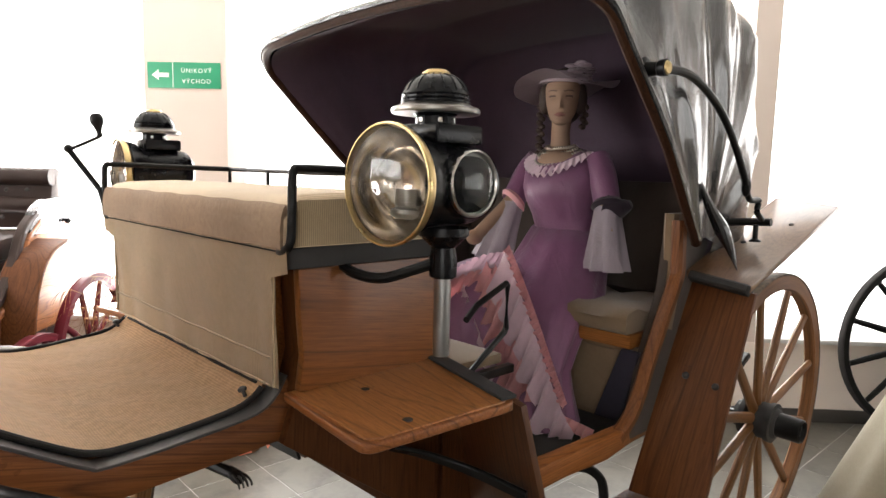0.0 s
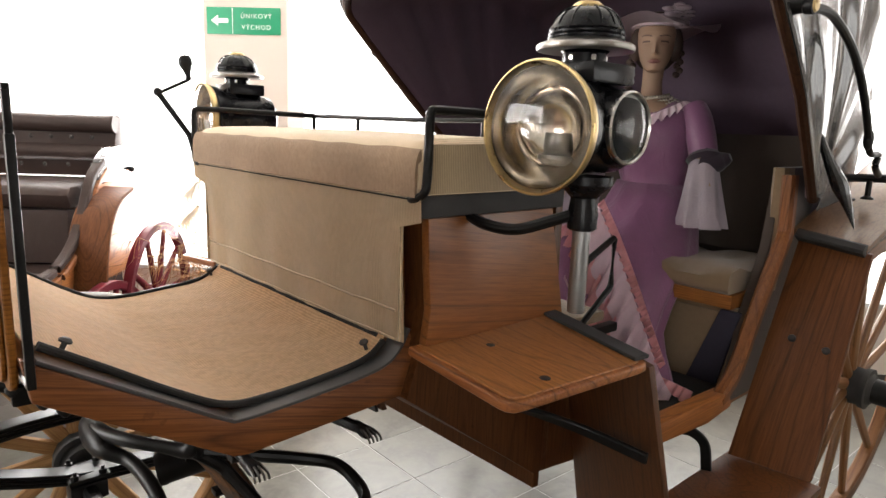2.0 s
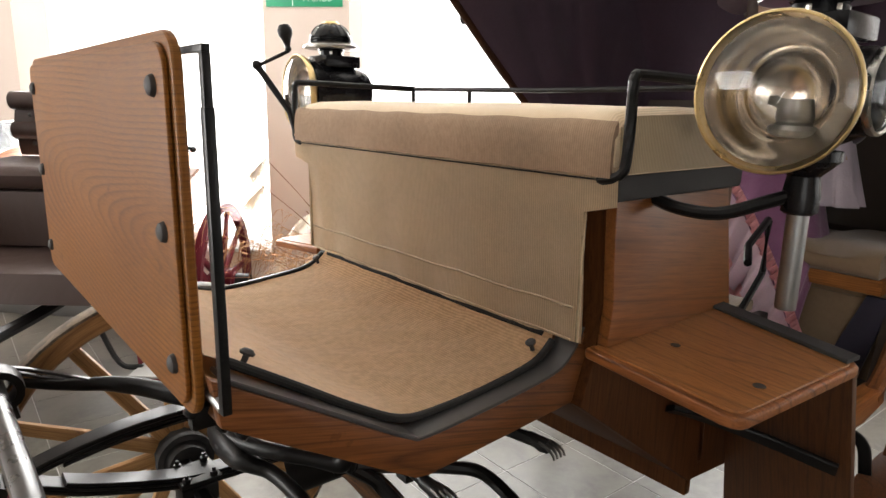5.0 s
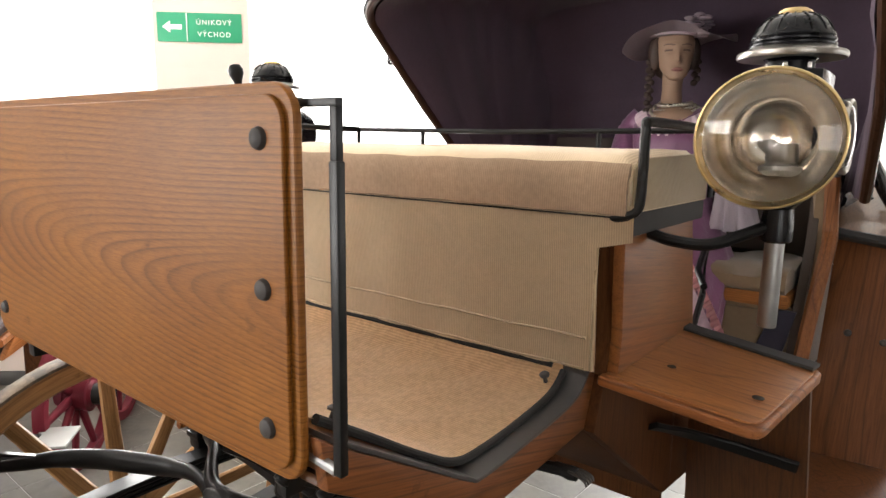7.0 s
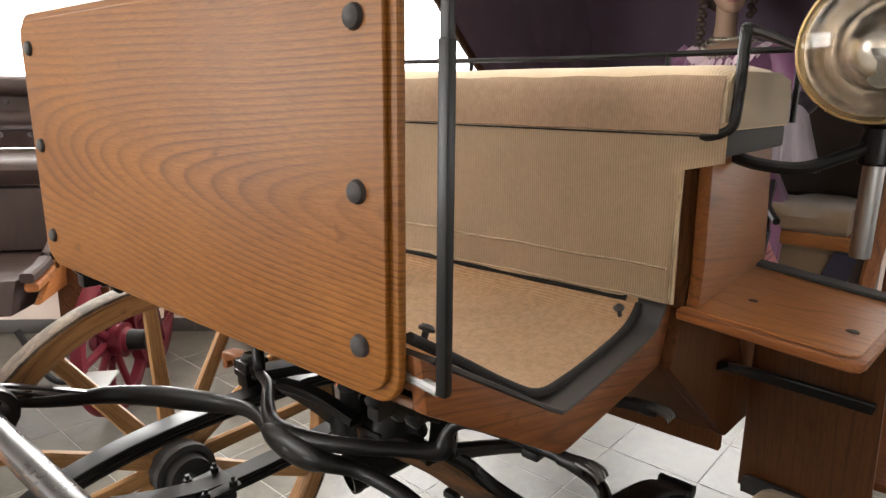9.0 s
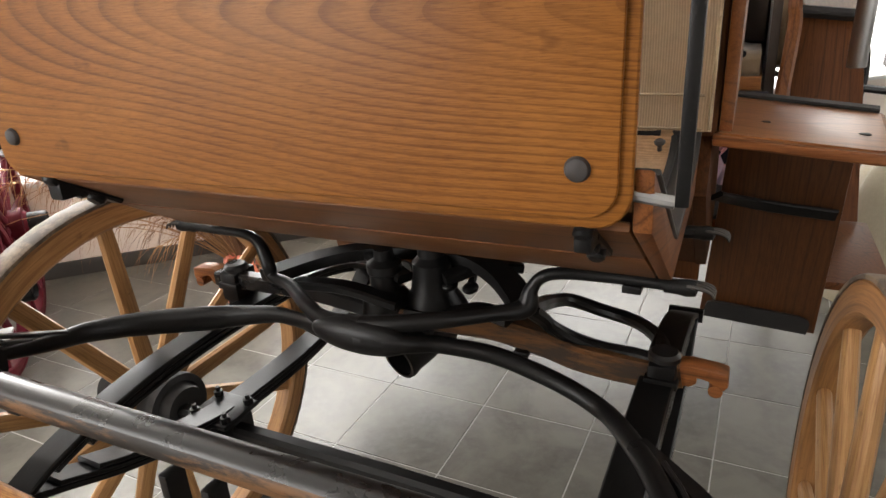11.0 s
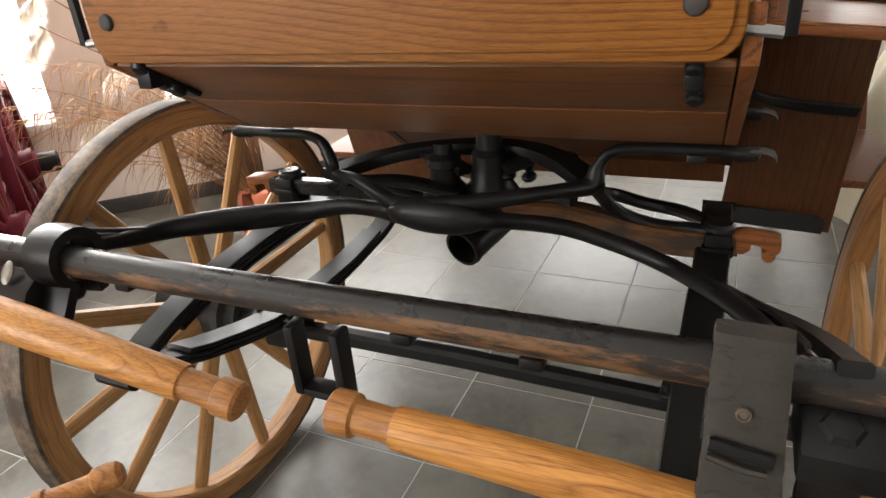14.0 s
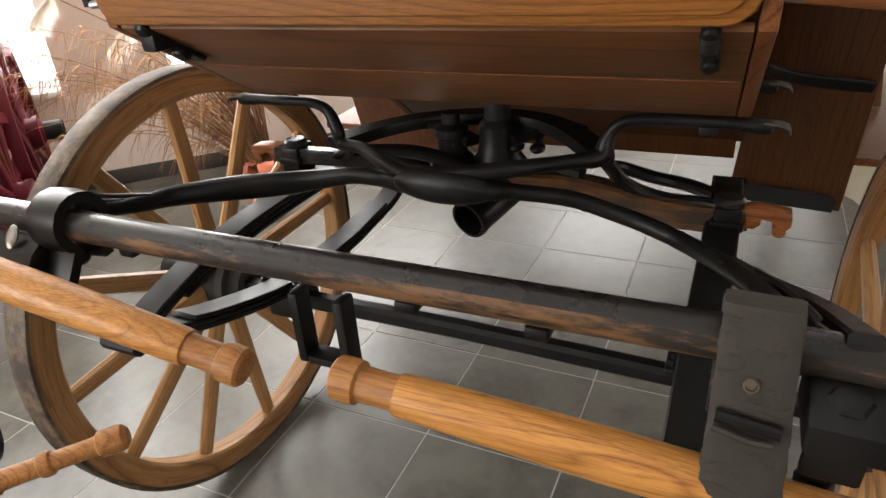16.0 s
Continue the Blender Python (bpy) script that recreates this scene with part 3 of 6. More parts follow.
def words(text, s, z, size, parent):
    c = bpy.data.curves.new("words", "FONT")
    c.body, c.size, c.align_x, c.extrude, c.space_character = text, size, "CENTER", 0.0008, 1.25
    tmp = bpy.data.objects.new("words", c)
    scene.collection.objects.link(tmp)
    bpy.context.view_layer.update()
    me = bpy.data.meshes.new_from_object(tmp.evaluated_get(bpy.context.evaluated_depsgraph_get()))
    bpy.data.objects.remove(tmp)
    me.materials.clear()
    me.materials.append(SIGN_WHITE)
    ob = new("lettering", me)
    ob.parent = parent
    ob.matrix_local = pose(s, WALL_D - 0.0075, z, 90)


words("ÚNIKOVÝ", -1.69, 2.068, 0.037, sign)
words("VÝCHOD", -1.69, 2.004, 0.037, sign)

# ---- the carriage ----
carriage = thing("carriage", "varnished oak horse carriage with black folding hood", "carriage", ROOT)


def cpart(name, bm, material, label="", world=False, parent=None, angle=35):
    return part(name, bm, material, parent or carriage, label, world, angle)


# dashboard
DX = -0.016
dash = cpart("dashboard", prism(round_rect(-0.432, 0.438, 1.095, 1.519, 0.035), 0, DX - 0.004, DX + 0.007, 0.005, segs=3), OAK_DASH, "wide upright oak dashboard with moulded edge")
cpart("raised_panel", prism(round_rect(-0.42, 0.426, 1.107, 1.507, 0.03), 0, DX - 0.0105, DX - 0.0045, 0.005, segs=3), OAK_DASH, parent=dash)
for v in (-0.384, 0.39):
    for z in (1.463, 1.307, 1.153):
        cpart("bolt", bolt_head((DX - 0.011, v, z), (-1, 0, 0), 0.0122, 0.0075), BOLT, "round dark iron bolt head", parent=dash)
for sgn in (-1, 1):
    out, x0 = sgn * 0.472, DX + 0.009
    bm = box((x0, min(sgn * 0.41, out + sgn * 0.005), 1.494), (x0 + 0.009, max(sgn * 0.41, out + sgn * 0.005), 1.502), 0.0015)
    merge(bm, box((x0, out - 0.005, 1.44), (x0 + 0.009, out + 0.005, 1.4945), 0.0015))
    merge(bm, box((x0 - 0.001, out - 0.0062, 1.118), (x0 + 0.01, out + 0.0062, 1.443), 0.002))
    iron_stay = cpart("dash_iron", bm, IRON, "square black iron stay")
    cpart("lower_bar", rod([(x0 + 0.0045, sgn * 0.41, 1.128), (x0 + 0.0045, out - sgn * 0.006, 1.121)], 0.0062, 10, up=(1, 0, 0)), STEEL, "worn bare iron bar", parent=iron_stay)
# foot board
TOPL = [(-0.01, 1.152), (0.08, 1.0973), (0.17, 1.0427), (0.26, 0.988), (0.3, 0.978), (0.45, 0.988), (0.57, 1.003), (0.615, 1.03), (0.64, 1.07)]
BOTL = [(0.7, 0.95), (0.68, 0.94), (0.3, 0.916), (0.275, 0.92), (0.0, 1.088)]
for sgn in (-1, 1):
    a, b = sgn * 0.43, sgn * 0.449
    cpart("side_frame", prism(TOPL + BOTL, 1, min(a, b), max(a, b), 0.004), OAK_FRAME, "oak side frame of the foot board")
    cpart("edge_trim", strip([(p[0], sgn * 0.4265, p[2] + 0.004) for p in smooth([(u, 0, z) for u, z in TOPL], 5) if p[0] > -0.004], 0.05, 0.006), TRIM, "dark metal edging strip")
cpart("foot_board", prism([(u, z - 0.006) for u, z in TOPL] + [(u, z + 0.02) for u, z in BOTL], 1, -0.4295, 0.4295, 0), OAK_UNDER_SHADED)
slope = (1.088 - 0.92) / 0.275
for k in range(2):
    u0, u1 = 0.002 + k * 0.138, 0.138 + k * 0.138
    cpart("underside_plank", prism([(u0, 1.088 - slope * u0), (u1, 1.088 - slope * u1), (u1 + 0.005, 1.098 - slope * u1), (u0 + 0.005, 1.098 - slope * u0)], 1, -0.428, 0.428, 0.003), OAK_UNDER_SHADED)
cpart("plank_seam", rod([(0.1385, -0.41 + 0.82 * i / 20, 1.0885 - slope * 0.1385 + 0.0006 * math.sin(i * 2.3)) for i in range(21)], 0.0012, 6), OAK_FRAME, "pale worn seam between the planks")
mat_line = smooth([(0.0, 0, 1.165), (0.1, 0, 1.102), (0.2, 0, 1.038), (0.28, 0, 0.997), (0.36, 0, 0.992), (0.47, 0, 1.0), (0.56, 0, 1.015), (0.605, 0, 1.045), (0.622, 0, 1.075)], 6)
bm = bm_new()
ML = len(mat_line)
grid = []
for i, p in enumerate(mat_line):
    t = i / (ML - 1)
    w = 0.408 - 0.03 * max(0, (t - 0.86) / 0.14) ** 2
    grid.append([bm.verts.new((p.x, -w + 2 * w * j / 24, p.z + 0.0015 * math.sin(j * 1.7 + i * 0.6))) for j in range(25)])
for a, b in zip(grid, grid[1:]):
    for j in range(24):
        bm.faces.new((a[j], a[j + 1], b[j + 1], b[j]))
bmesh.ops.solidify(bm, geom=bm.faces[:], thickness=0.007)
mat = cpart("floor_mat", bm, MAT_CLOTH, "tan ribbed floor mat with dark piped edge")
edge = [(p.x, -0.41 + 0.03 * max(0, (i / (ML - 1) - 0.86) / 0.14) ** 2, p.z) for i, p in enumerate(mat_line)]
for sgn in (1, -1):
    cpart("piping", rod([(x, sgn * y, z + 0.001) for x, y, z in edge if 0.014 < x < 0.607], 0.0065, 10), PIPING, parent=mat)
# dark piping across the mat end, also standing for the shadow under the apron
cpart("piping", rod([(0.6095, -0.385 + 0.77 * i / 12, 1.05 + 0.001 * math.sin(i * 1.9)) for i in range(13)], 0.006, 8), PIPING, parent=mat)
for u, v, z in ((0.578, -0.388, 1.03), (0.047, -0.402, 1.141), (0.578, 0.388, 1.03), (0.047, 0.402, 1.141)):
    n = Vector((-0.4, 0, 1)) if u > 0.3 else Vector((0.5, 0, 1))
    cpart("mat_button", lathe([(0.004, -0.004), (0.004, 0.01), (0.009, 0.011), (0.01, 0.014), (0.006, 0.018), (0, 0.019)], aim((u, v, z), n), 12), BOLT, "small dark turn button", parent=mat)

# driver's seat
cpart("seat_box", prism([(0.645, 1.055), (0.64, 1.3), (1.03, 1.3), (1.06, 1.06)], 1, -0.4, 0.4, 0.004), OAK_Y)
for sgn in (-1, 1):
    a, b = sgn * 0.5, sgn * 0.478
    cpart("seat_side_panel", prism([(0.64, 1.05), (0.65, 1.12), (0.643, 1.2), (0.638, 1.3), (1.0, 1.3), (1.06, 1.05)], 1, min(a, b), max(a, b), 0.003), OAK_PANEL, "oak side panel below the seat")
    a, b = sgn * 0.476, sgn * 0.405
    cpart("seat_recess", prism([(0.64, 1.04), (0.662, 1.12), (0.656, 1.2), (0.65, 1.3), (0.7, 1.3), (0.7, 1.05)], 1, min(a, b), max(a, b), 0.003), OAK_BODY_SHADED, "oak recess behind the cloth, colour darkened for shade")
cpart("seat_board", prism(round_rect(0.605, 1.03, -0.515, 0.515, 0.02), 2, 1.302, 1.345, 0.008), RUBBER, "black leather-bound seat board")
# cloth front with stepped corners
bm = bm_new()
NZ, NY = 20, 48
rows_v = []
for j in range(NZ + 1):
    z = 1.055 + (1.36 - 1.055) * j / NZ
    w = 0.467 if z < 1.297 else 0.53
    row = []
    for i in range(NY + 1):
        v = -w + 2 * w * i / NY
        ripple = 0.0022 * math.sin(v * 31 + z * 9) + 0.006 * noise.noise((v * 12, z * 5, 1.3)) + (0.004 * math.sin(v * 60) if abs(v) > 0.38 else 0)
        row.append(bm.verts.new((0.6 + 0.008 * math.cos((z - 1.055) * 9) + ripple * (1.3 - j / NZ), v, z)))
    rows_v.append(row)
for a, b in zip(rows_v, rows_v[1:]):
    for i in range(NY):
        bm.faces.new((a[i], a[i + 1], b[i + 1], b[i]))
bmesh.ops.solidify(bm, geom=bm.faces[:], thickness=-0.006)
apron = cpart("seat_apron", bm, CORD, "beige corduroy apron hanging below the cushion")
for w0, w1, z in ((-0.452, 0.452, 1.06), (-0.452, 0.452, 1.118)):
    cpart("seam", rod([(0.601, w0 + (w1 - w0) * i / 12, z + 0.0015 * math.sin(i * 2.1)) for i in range(13)], 0.0022, 6), CORD_X, parent=apron)
for sgn in (-1, 1):
    cpart("seam", rod([(0.603, sgn * 0.464, 1.06 + 0.23 * i / 8) for i in range(9)], 0.0035, 6, up=(1, 0, 0)), CORD_X, parent=apron)
# cushion: a rounded slab with a band, a shadow line drawn below it
bm = bm_new()
prof = [(0.0, 1.346), (-0.004, 1.36), (-0.002, 1.4), (0.004, 1.425), (0.022, 1.441), (0.06, 1.447), (0.2, 1.452), (0.34, 1.448), (0.39, 1.435), (0.41, 1.41), (0.41, 1.345)]
rings = []
for i in range(41):
    v = -0.52 + 1.04 * i / 40
    e = max(0, (abs(v) - 0.49) / 0.03)
    rings.append([bm.verts.new((0.597 + a + 0.003 * noise.noise((v * 6, a * 8, h * 9)), v, h - (0.02 * e * e if h > 1.42 else 0) + (0.004 * noise.noise((v * 5, a * 6, 2)) if h > 1.43 else 0))) for a, h in prof])
loop_faces(bm, rings)
cushion = cpart("seat_cushion", bm, CORD, "long beige corduroy seat cushion", angle=60)
bm = bm_new()
rings = []
for i in range(41):
    v = -0.517 + 1.034 * i / 40
    dx = 0.003 * noise.noise((v * 6, 0, 12))
    rings.append([bm.verts.new((0.597 + a + dx, v, h + 0.0012 * math.sin(v * 40))) for a, h in ((0.0, 1.341), (-0.0085, 1.344), (-0.0098, 1.38), (-0.0075, 1.405), (-0.003, 1.422), (0.004, 1.43), (0.006, 1.42))])
loop_faces(bm, rings)
cpart("cushion_band", bm, CORD_BAND, "darker velvety front band", parent=cushion, angle=60)
# thin dark rod drawn as the shadow line where the cushion overhangs
cpart("seam", rod([(0.5915, -0.516 + 1.032 * i / 12, 1.339) for i in range(13)], 0.0016, 6), PIPING, parent=cushion)
for sgn in (-1, 1):
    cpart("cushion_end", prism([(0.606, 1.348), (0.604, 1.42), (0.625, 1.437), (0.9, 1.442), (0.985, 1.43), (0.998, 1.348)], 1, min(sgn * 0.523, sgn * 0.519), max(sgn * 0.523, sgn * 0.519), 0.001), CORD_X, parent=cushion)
# seat rail
for sgn in (-1, 1):
    pts = [(0.612, sgn * 0.475, 1.34), (0.598, sgn * 0.5, 1.339), (0.598, sgn * 0.53, 1.35), (0.6, sgn * 0.537, 1.38), (0.602, sgn * 0.537, 1.47), (0.606, sgn * 0.536, 1.492), (0.63, sgn * 0.535, 1.497), (0.8, sgn * 0.535, 1.494), (1.0, sgn * 0.53, 1.49)]
    cpart("seat_rail", rod(smooth(pts, 5), 0.0085, 10), IRON, "black iron seat rail")
cpart("back_rail", rod([(1.0, -0.53, 1.49), (1.0, 0, 1.485), (1.0, 0.53, 1.49)], 0.0065, 8), IRON, "thin black iron rail behind the seat")
for v in (-0.27, 0.27, -0.53, 0.53):
    cpart("rail_stay", rod([(1.0, v, 1.49), (1.0, v, 1.35)], 0.006, 8), IRON)
# folded step shelves beside the driver's box, and splash panels
for sgn in (-1, 1):
    def sh(u, y, z):
        return (u, sgn * (1.6 - y), z)
    inner, outer = [(0.62, 1.131, 1.049), (1.036, 1.122, 1.054)], [(0.992, 0.822, 1.027), (0.616, 0.855, 1.025)]

    def slab(shrink, z0, z1, bev):
        q = [Vector(p) for p in inner + outer]
        mid = sum(q, Vector()) / 4
        c = q[:2]
        for k in (2, 3):
            a_, b_ = (q[k - 1] - q[k]).normalized(), (q[(k + 1) % 4] - q[k]).normalized()
            c += [q[k] + a_ * 0.03, q[k] + a_ * 0.0135 + b_ * 0.003, q[k] + a_ * 0.003 + b_ * 0.0135, q[k] + b_ * 0.03]
        bm2 = bm_new()
        rings2 = []
        for dz in (z0, z1):
            rings2.append([bm2.verts.new(sh(*(mid + (p - mid) * shrink + Vector((0, 0, dz))))) for p in c])
        loop_faces(bm2, rings2)
        bmesh.ops.recalc_face_normals(bm2, faces=bm2.faces)
        return bevel(bm2, bev, 3)
    shelf = cpart("step_shelf", slab(1.0, -0.021, -0.002, 0.006), OAK_EDGE, "folding oak step board with moulded rim")
    cpart("top_board", slab(0.93, -0.003, 0.0015, 0.0012), OAK_SHELF, parent=shelf)
    cpart("rubber_strip", strip([sh(1.016, 1.118, 1.058), sh(0.976, 0.835, 1.034)], 0.042, 0.008), RUBBER, parent=shelf)
    for u, y, z in ((0.763, 1.047, 1.0445), (0.743, 0.888, 1.0315)):
        cpart("bolt", bolt_head(sh(u, y, z), (0, 0, 1), 0.0105, 0.0015), BOLT, parent=shelf)
    bm = bm_new()
    c = [(1.06, 1.1, 1.035), (1.035, 0.85, 0.995), (1.245, 0.842, 0.37), (1.255, 1.14, 0.392)]
    rings2 = [[bm.verts.new(sh(u + du, y, z)) for u, y, z in c] for du in (0, 0.022)]
    loop_faces(bm, rings2)
    bmesh.ops.recalc_face_normals(bm, faces=bm.faces)
    splash = cpart("splash_panel", bevel(bm, 0.003), OAK_Z_SHADED, "oak splash panel behind the front wheel, colour darkened for shade")
    bm = bm_new()
    fs = [(0, 0.862, 0.366), (0, 0.858, 0.404), (0, 0.866, 0.42), (0, 0.885, 0.428), (0, 1.105, 0.444), (0, 1.121, 0.437), (0, 1.126, 0.42), (0, 1.126, 0.386), (0, 1.0, 0.376)]
    rings2 = [[bm.verts.new(sh(1.252 - (z_ - 0.37) * 0.333 - 0.006 + du, y_, z_)) for _, y_, z_ in fs] for du in (-0.006, 0.006)]
    loop_faces(bm, rings2)
    bmesh.ops.recalc_face_normals(bm, faces=bm.faces)
    cpart("foot_strip", bm, PIPING, parent=splash)
    pts = smooth([sh(0.9, 1.12, 0.853), sh(0.98, 1.08, 0.822), sh(1.05, 1.0, 0.79), sh(1.085, 0.862, 0.768)], 6)
    cpart("iron_strap", strip(pts, 0.03, 0.012, up=(0.9, 0, 0.3)), IRON, parent=splash)
# box body under the seat
for sgn in (-1, 1):
    a, b = sgn * 0.47, sgn * 0.445
    cpart("body_side", prism([(0.62, 0.935), (0.66, 1.05), (1.07, 1.05), (1.3, 0.72), (1.3, 0.6), (1.03, 0.632)], 1, min(a, b), max(a, b), 0.003), OAK_BODY_SHADED, "oak side of the box body, colour darkened for shade")
cpart("body_front", prism([(0.62, 0.935), (1.03, 0.635), (1.045, 0.65), (0.635, 0.95)], 1, -0.444, 0.444, 0.002), OAK_BODY_SHADED, "sloping oak board under the seat, colour darkened for shade")
cpart("cross_board", box((1.05, -0.455, 0.577), (1.072, 0.455, 0.66), 0.003), OAK_BODY_SHADED, "oak cross board, colour darkened for shade")
cpart("body_floor", prism([(1.27, 0.63), (2.2, 0.63), (2.2, 0.665), (1.27, 0.665)], 1, -0.58, 0.58, 0.002), OAK_Y)
cpart("seat_back_board", prism([(1.055, 0.66), (1.05, 1.3), (1.075, 1.3), (1.08, 0.66)], 1, -0.47, 0.47, 0.002), OAK_Z_SHADED)
# passenger compartment
for sgn in (-1, 1):
    a, b = sgn * 0.635, sgn * 0.585
    cpart("sill", prism([(1.2, 0.69), (1.2, 0.745), (1.72, 0.725), (1.74, 0.675), (1.6, 0.66)], 1, min(a, b), max(a, b), 0.006), OAK_X, "oak door sill with rounded edge")
    line = smooth([(1.68, sgn * 0.615, 0.7), (1.77, sgn * 0.618, 0.77), (1.84, sgn * 0.625, 0.92), (1.9, sgn * 0.635, 1.06), (1.945, sgn * 0.64, 1.15), (1.975, sgn * 0.635, 1.2), (1.985, sgn * 0.625, 1.36)], 6)
    cpart("door_post", strip(line, 0.042, 0.042, up=(1, 0, 0.3)), OAK_EDGE_Z, "curved oak frame of the open doorway")
    line = smooth([(1.965, sgn * 0.6, 1.0), (2.0, sgn * 0.6, 1.15), (2.01, sgn * 0.595, 1.38)], 6)
    cpart("side_pad", strip(line, 0.05, 0.06, up=(1, 0, 0.3)), TAN, "tan padded side trim")
    a, b = sgn * 0.6, sgn * 0.57
    cpart("quarter_panel", prism([(1.78, 0.66), (1.86, 0.92), (1.96, 1.13), (2.0, 1.38), (2.4, 1.38), (2.4, 0.66)], 1, min(a, b), max(a, b), 0.002), TAN_SHADED)
cpart("compartment_mat", box((1.28, -0.56, 0.667), (1.86, 0.56, 0.678), 0.002), PIPING, "dark floor covering")
bench = cpart("passenger_bench", box((1.83, -0.56, 0.94), (2.3, 0.56, 0.985), 0.004), OAK_Y, "oak passenger bench")
cpart("bench_front", box((1.87, -0.565, 0.668), (1.885, 0.565, 0.938), 0.003), TAN, parent=bench)
# added dark strips stand in for the shaded inside of the doorway
for sgn in (-1, 1):
    pts = [(sgn * 0.585, 0.932), (sgn * 0.52, 0.932), (sgn * 0.43, 0.682), (sgn * 0.53, 0.682)]
    cpart("side_lining", prism(pts if sgn > 0 else pts[::-1], 0, 1.846, 1.862, 0.003), SHADE_BLUE, "dark blue strip standing in for shade beside the doorway", parent=bench)
for v in (-0.45, -0.15, 0.15, 0.45):
    cpart("pleat", box((1.863, v - 0.12, 0.69), (1.8705, v + 0.12, 0.92), 0.004), TAN, parent=bench)
bm = bm_new()
rings = []
for i in range(33):
    v = -0.55 + 1.1 * i / 32
    ring = []
    for a, h in [(0.0, 0.987), (-0.012, 1.005), (-0.006, 1.02), (-0.012, 1.035), (0.0, 1.055), (0.06, 1.066), (0.14, 1.066), (0.22, 1.064), (0.3, 1.062), (0.42, 1.06), (0.44, 0.99)]:
        tuft = 0.024 * max(0, math.cos(v * 22) * math.cos((a - 0.14) * 24)) if h > 1.05 else 0
        ring.append(bm.verts.new((1.825 + a, v, h - tuft)))
    rings.append(ring)
loop_faces(bm, rings)
cpart("bench_cushion", bm, TAN, "buttoned tan passenger cushion", angle=60)
bm = bm_new()
rings = []
for i in range(33):
    v = -0.56 + 1.12 * i / 32
    rings.append([bm.verts.new((2.27 + a - 0.02 * max(0, math.cos(v * 20)), v, h)) for a, h in [(0.0, 1.06), (-0.02, 1.1), (-0.01, 1.25), (0.02, 1.4), (0.06, 1.48), (0.12, 1.48), (0.12, 1.06)]])
loop_faces(bm, rings)
cpart("bench_backrest", bm, TAN_SHADED, "tufted backrest, tan darkened for the hood's shade", angle=60)
cpart("rear_wall", box((2.4, -0.6, 0.66), (2.42, 0.6, 1.42), 0.002), TAN_SHADED)
# rear fenders
for sgn in (-1, 1):
    def fe(x, y, z):
        return (x, sgn * (1.655 - y), z)
    bm = bm_new()
    c = [(2.07, 1.01, 1.165), (2.055, 0.8, 1.142), (1.7, 0.772, 0.552), (1.68, 0.99, 0.552)]
    rings2 = [[bm.verts.new(fe(u + du, y, z)) for u, y, z in c] for du in (0, 0.024)]
    loop_faces(bm, rings2)
    bmesh.ops.recalc_face_normals(bm, faces=bm.faces)
    fender = cpart("rear_fender", bevel(bm, 0.004), OAK_FENDER_SHADED, "sloping oak rear splash board")
    for x, y, z in ((1.887, 0.93, 0.885), (1.886, 0.835, 0.872)):
        cpart("bolt", bolt_head(fe(x, y, z), (-0.86, 0, 0.5), 0.011, 0.005), BOLT, parent=fender)
    cpart("rubber_lip", strip([fe(2.06, 1.01, 1.172), fe(2.045, 0.815, 1.15)], 0.03, 0.05, up=(-0.86, 0, 0.5)), RUBBER, parent=fender)
    top = [(2.06, 1.03, 1.19), (2.045, 0.812, 1.165), (2.83, 0.79, 1.405), (2.85, 1.03, 1.43)]
    bm = bm_new()
    rings2 = [[bm.verts.new(fe(u, y, z + dz)) for u, y, z in top] for dz in (-0.022, 0)]
    loop_faces(bm, rings2)
    bmesh.ops.recalc_face_normals(bm, faces=bm.faces)
    ftop = cpart("fender_top", bevel(bm, 0.005), OAK_TOP, "glossy oak board over the rear wheel")
    for x, y in ((2.32, 0.95), (2.52, 0.86)):
        cpart("bolt", bolt_head(fe(x, y, 1.2 + (x - 2.06) * 0.305), (-0.28, 0, 1), 0.009, 0.003), BOLT, parent=ftop)
    cpart("running_step", box(fe(1.2, 1.0, 0.527), fe(1.71, 0.745, 0.55), 0.005), OAK_FENDER_SHADED, "oak step board")
    cpart("step_iron", strip(smooth([fe(1.5, 1.06, 0.66), fe(1.53, 1.03, 0.65), fe(1.545, 1.0, 0.62), fe(1.54, 0.985, 0.552)], 5), 0.03, 0.01, up=(1, 0, 0)), IRON, "curved black step iron")

# hood
HP = (1.9, 1.3)


def bow(p, top, half, crown, r=0.2, n=10):
    """A hoop that springs from the pivot to a top corner and over."""
    px, pz = p
    tx, tz = top
    pts = [(px, -half + 0.04, pz)]
    for i in range(1, 6):
        t = i / 6 * 0.86
        pts.append((px + (tx - px) * t, -half + 0.04 - 0.04 * min(1, t * 2.2), pz + (tz - pz) * t))
    for i in range(n + 1):
        a = math.pi / 2 * i / n
        k = 0.86 + 0.14 * math.sin(a)
        pts.append((px + (tx - px) * k, -half + r * (1 - math.cos(a)), pz + (tz - pz) * k + 0.0))
    for i in range(1, 6):
        y = (-half + r) * (1 - i / 5)
        pts.append((tx, y, tz + crown * (1 - (y / (half - r)) ** 2)))
    return pts + [(x, -y, z) for x, y, z in pts[-2::-1]]


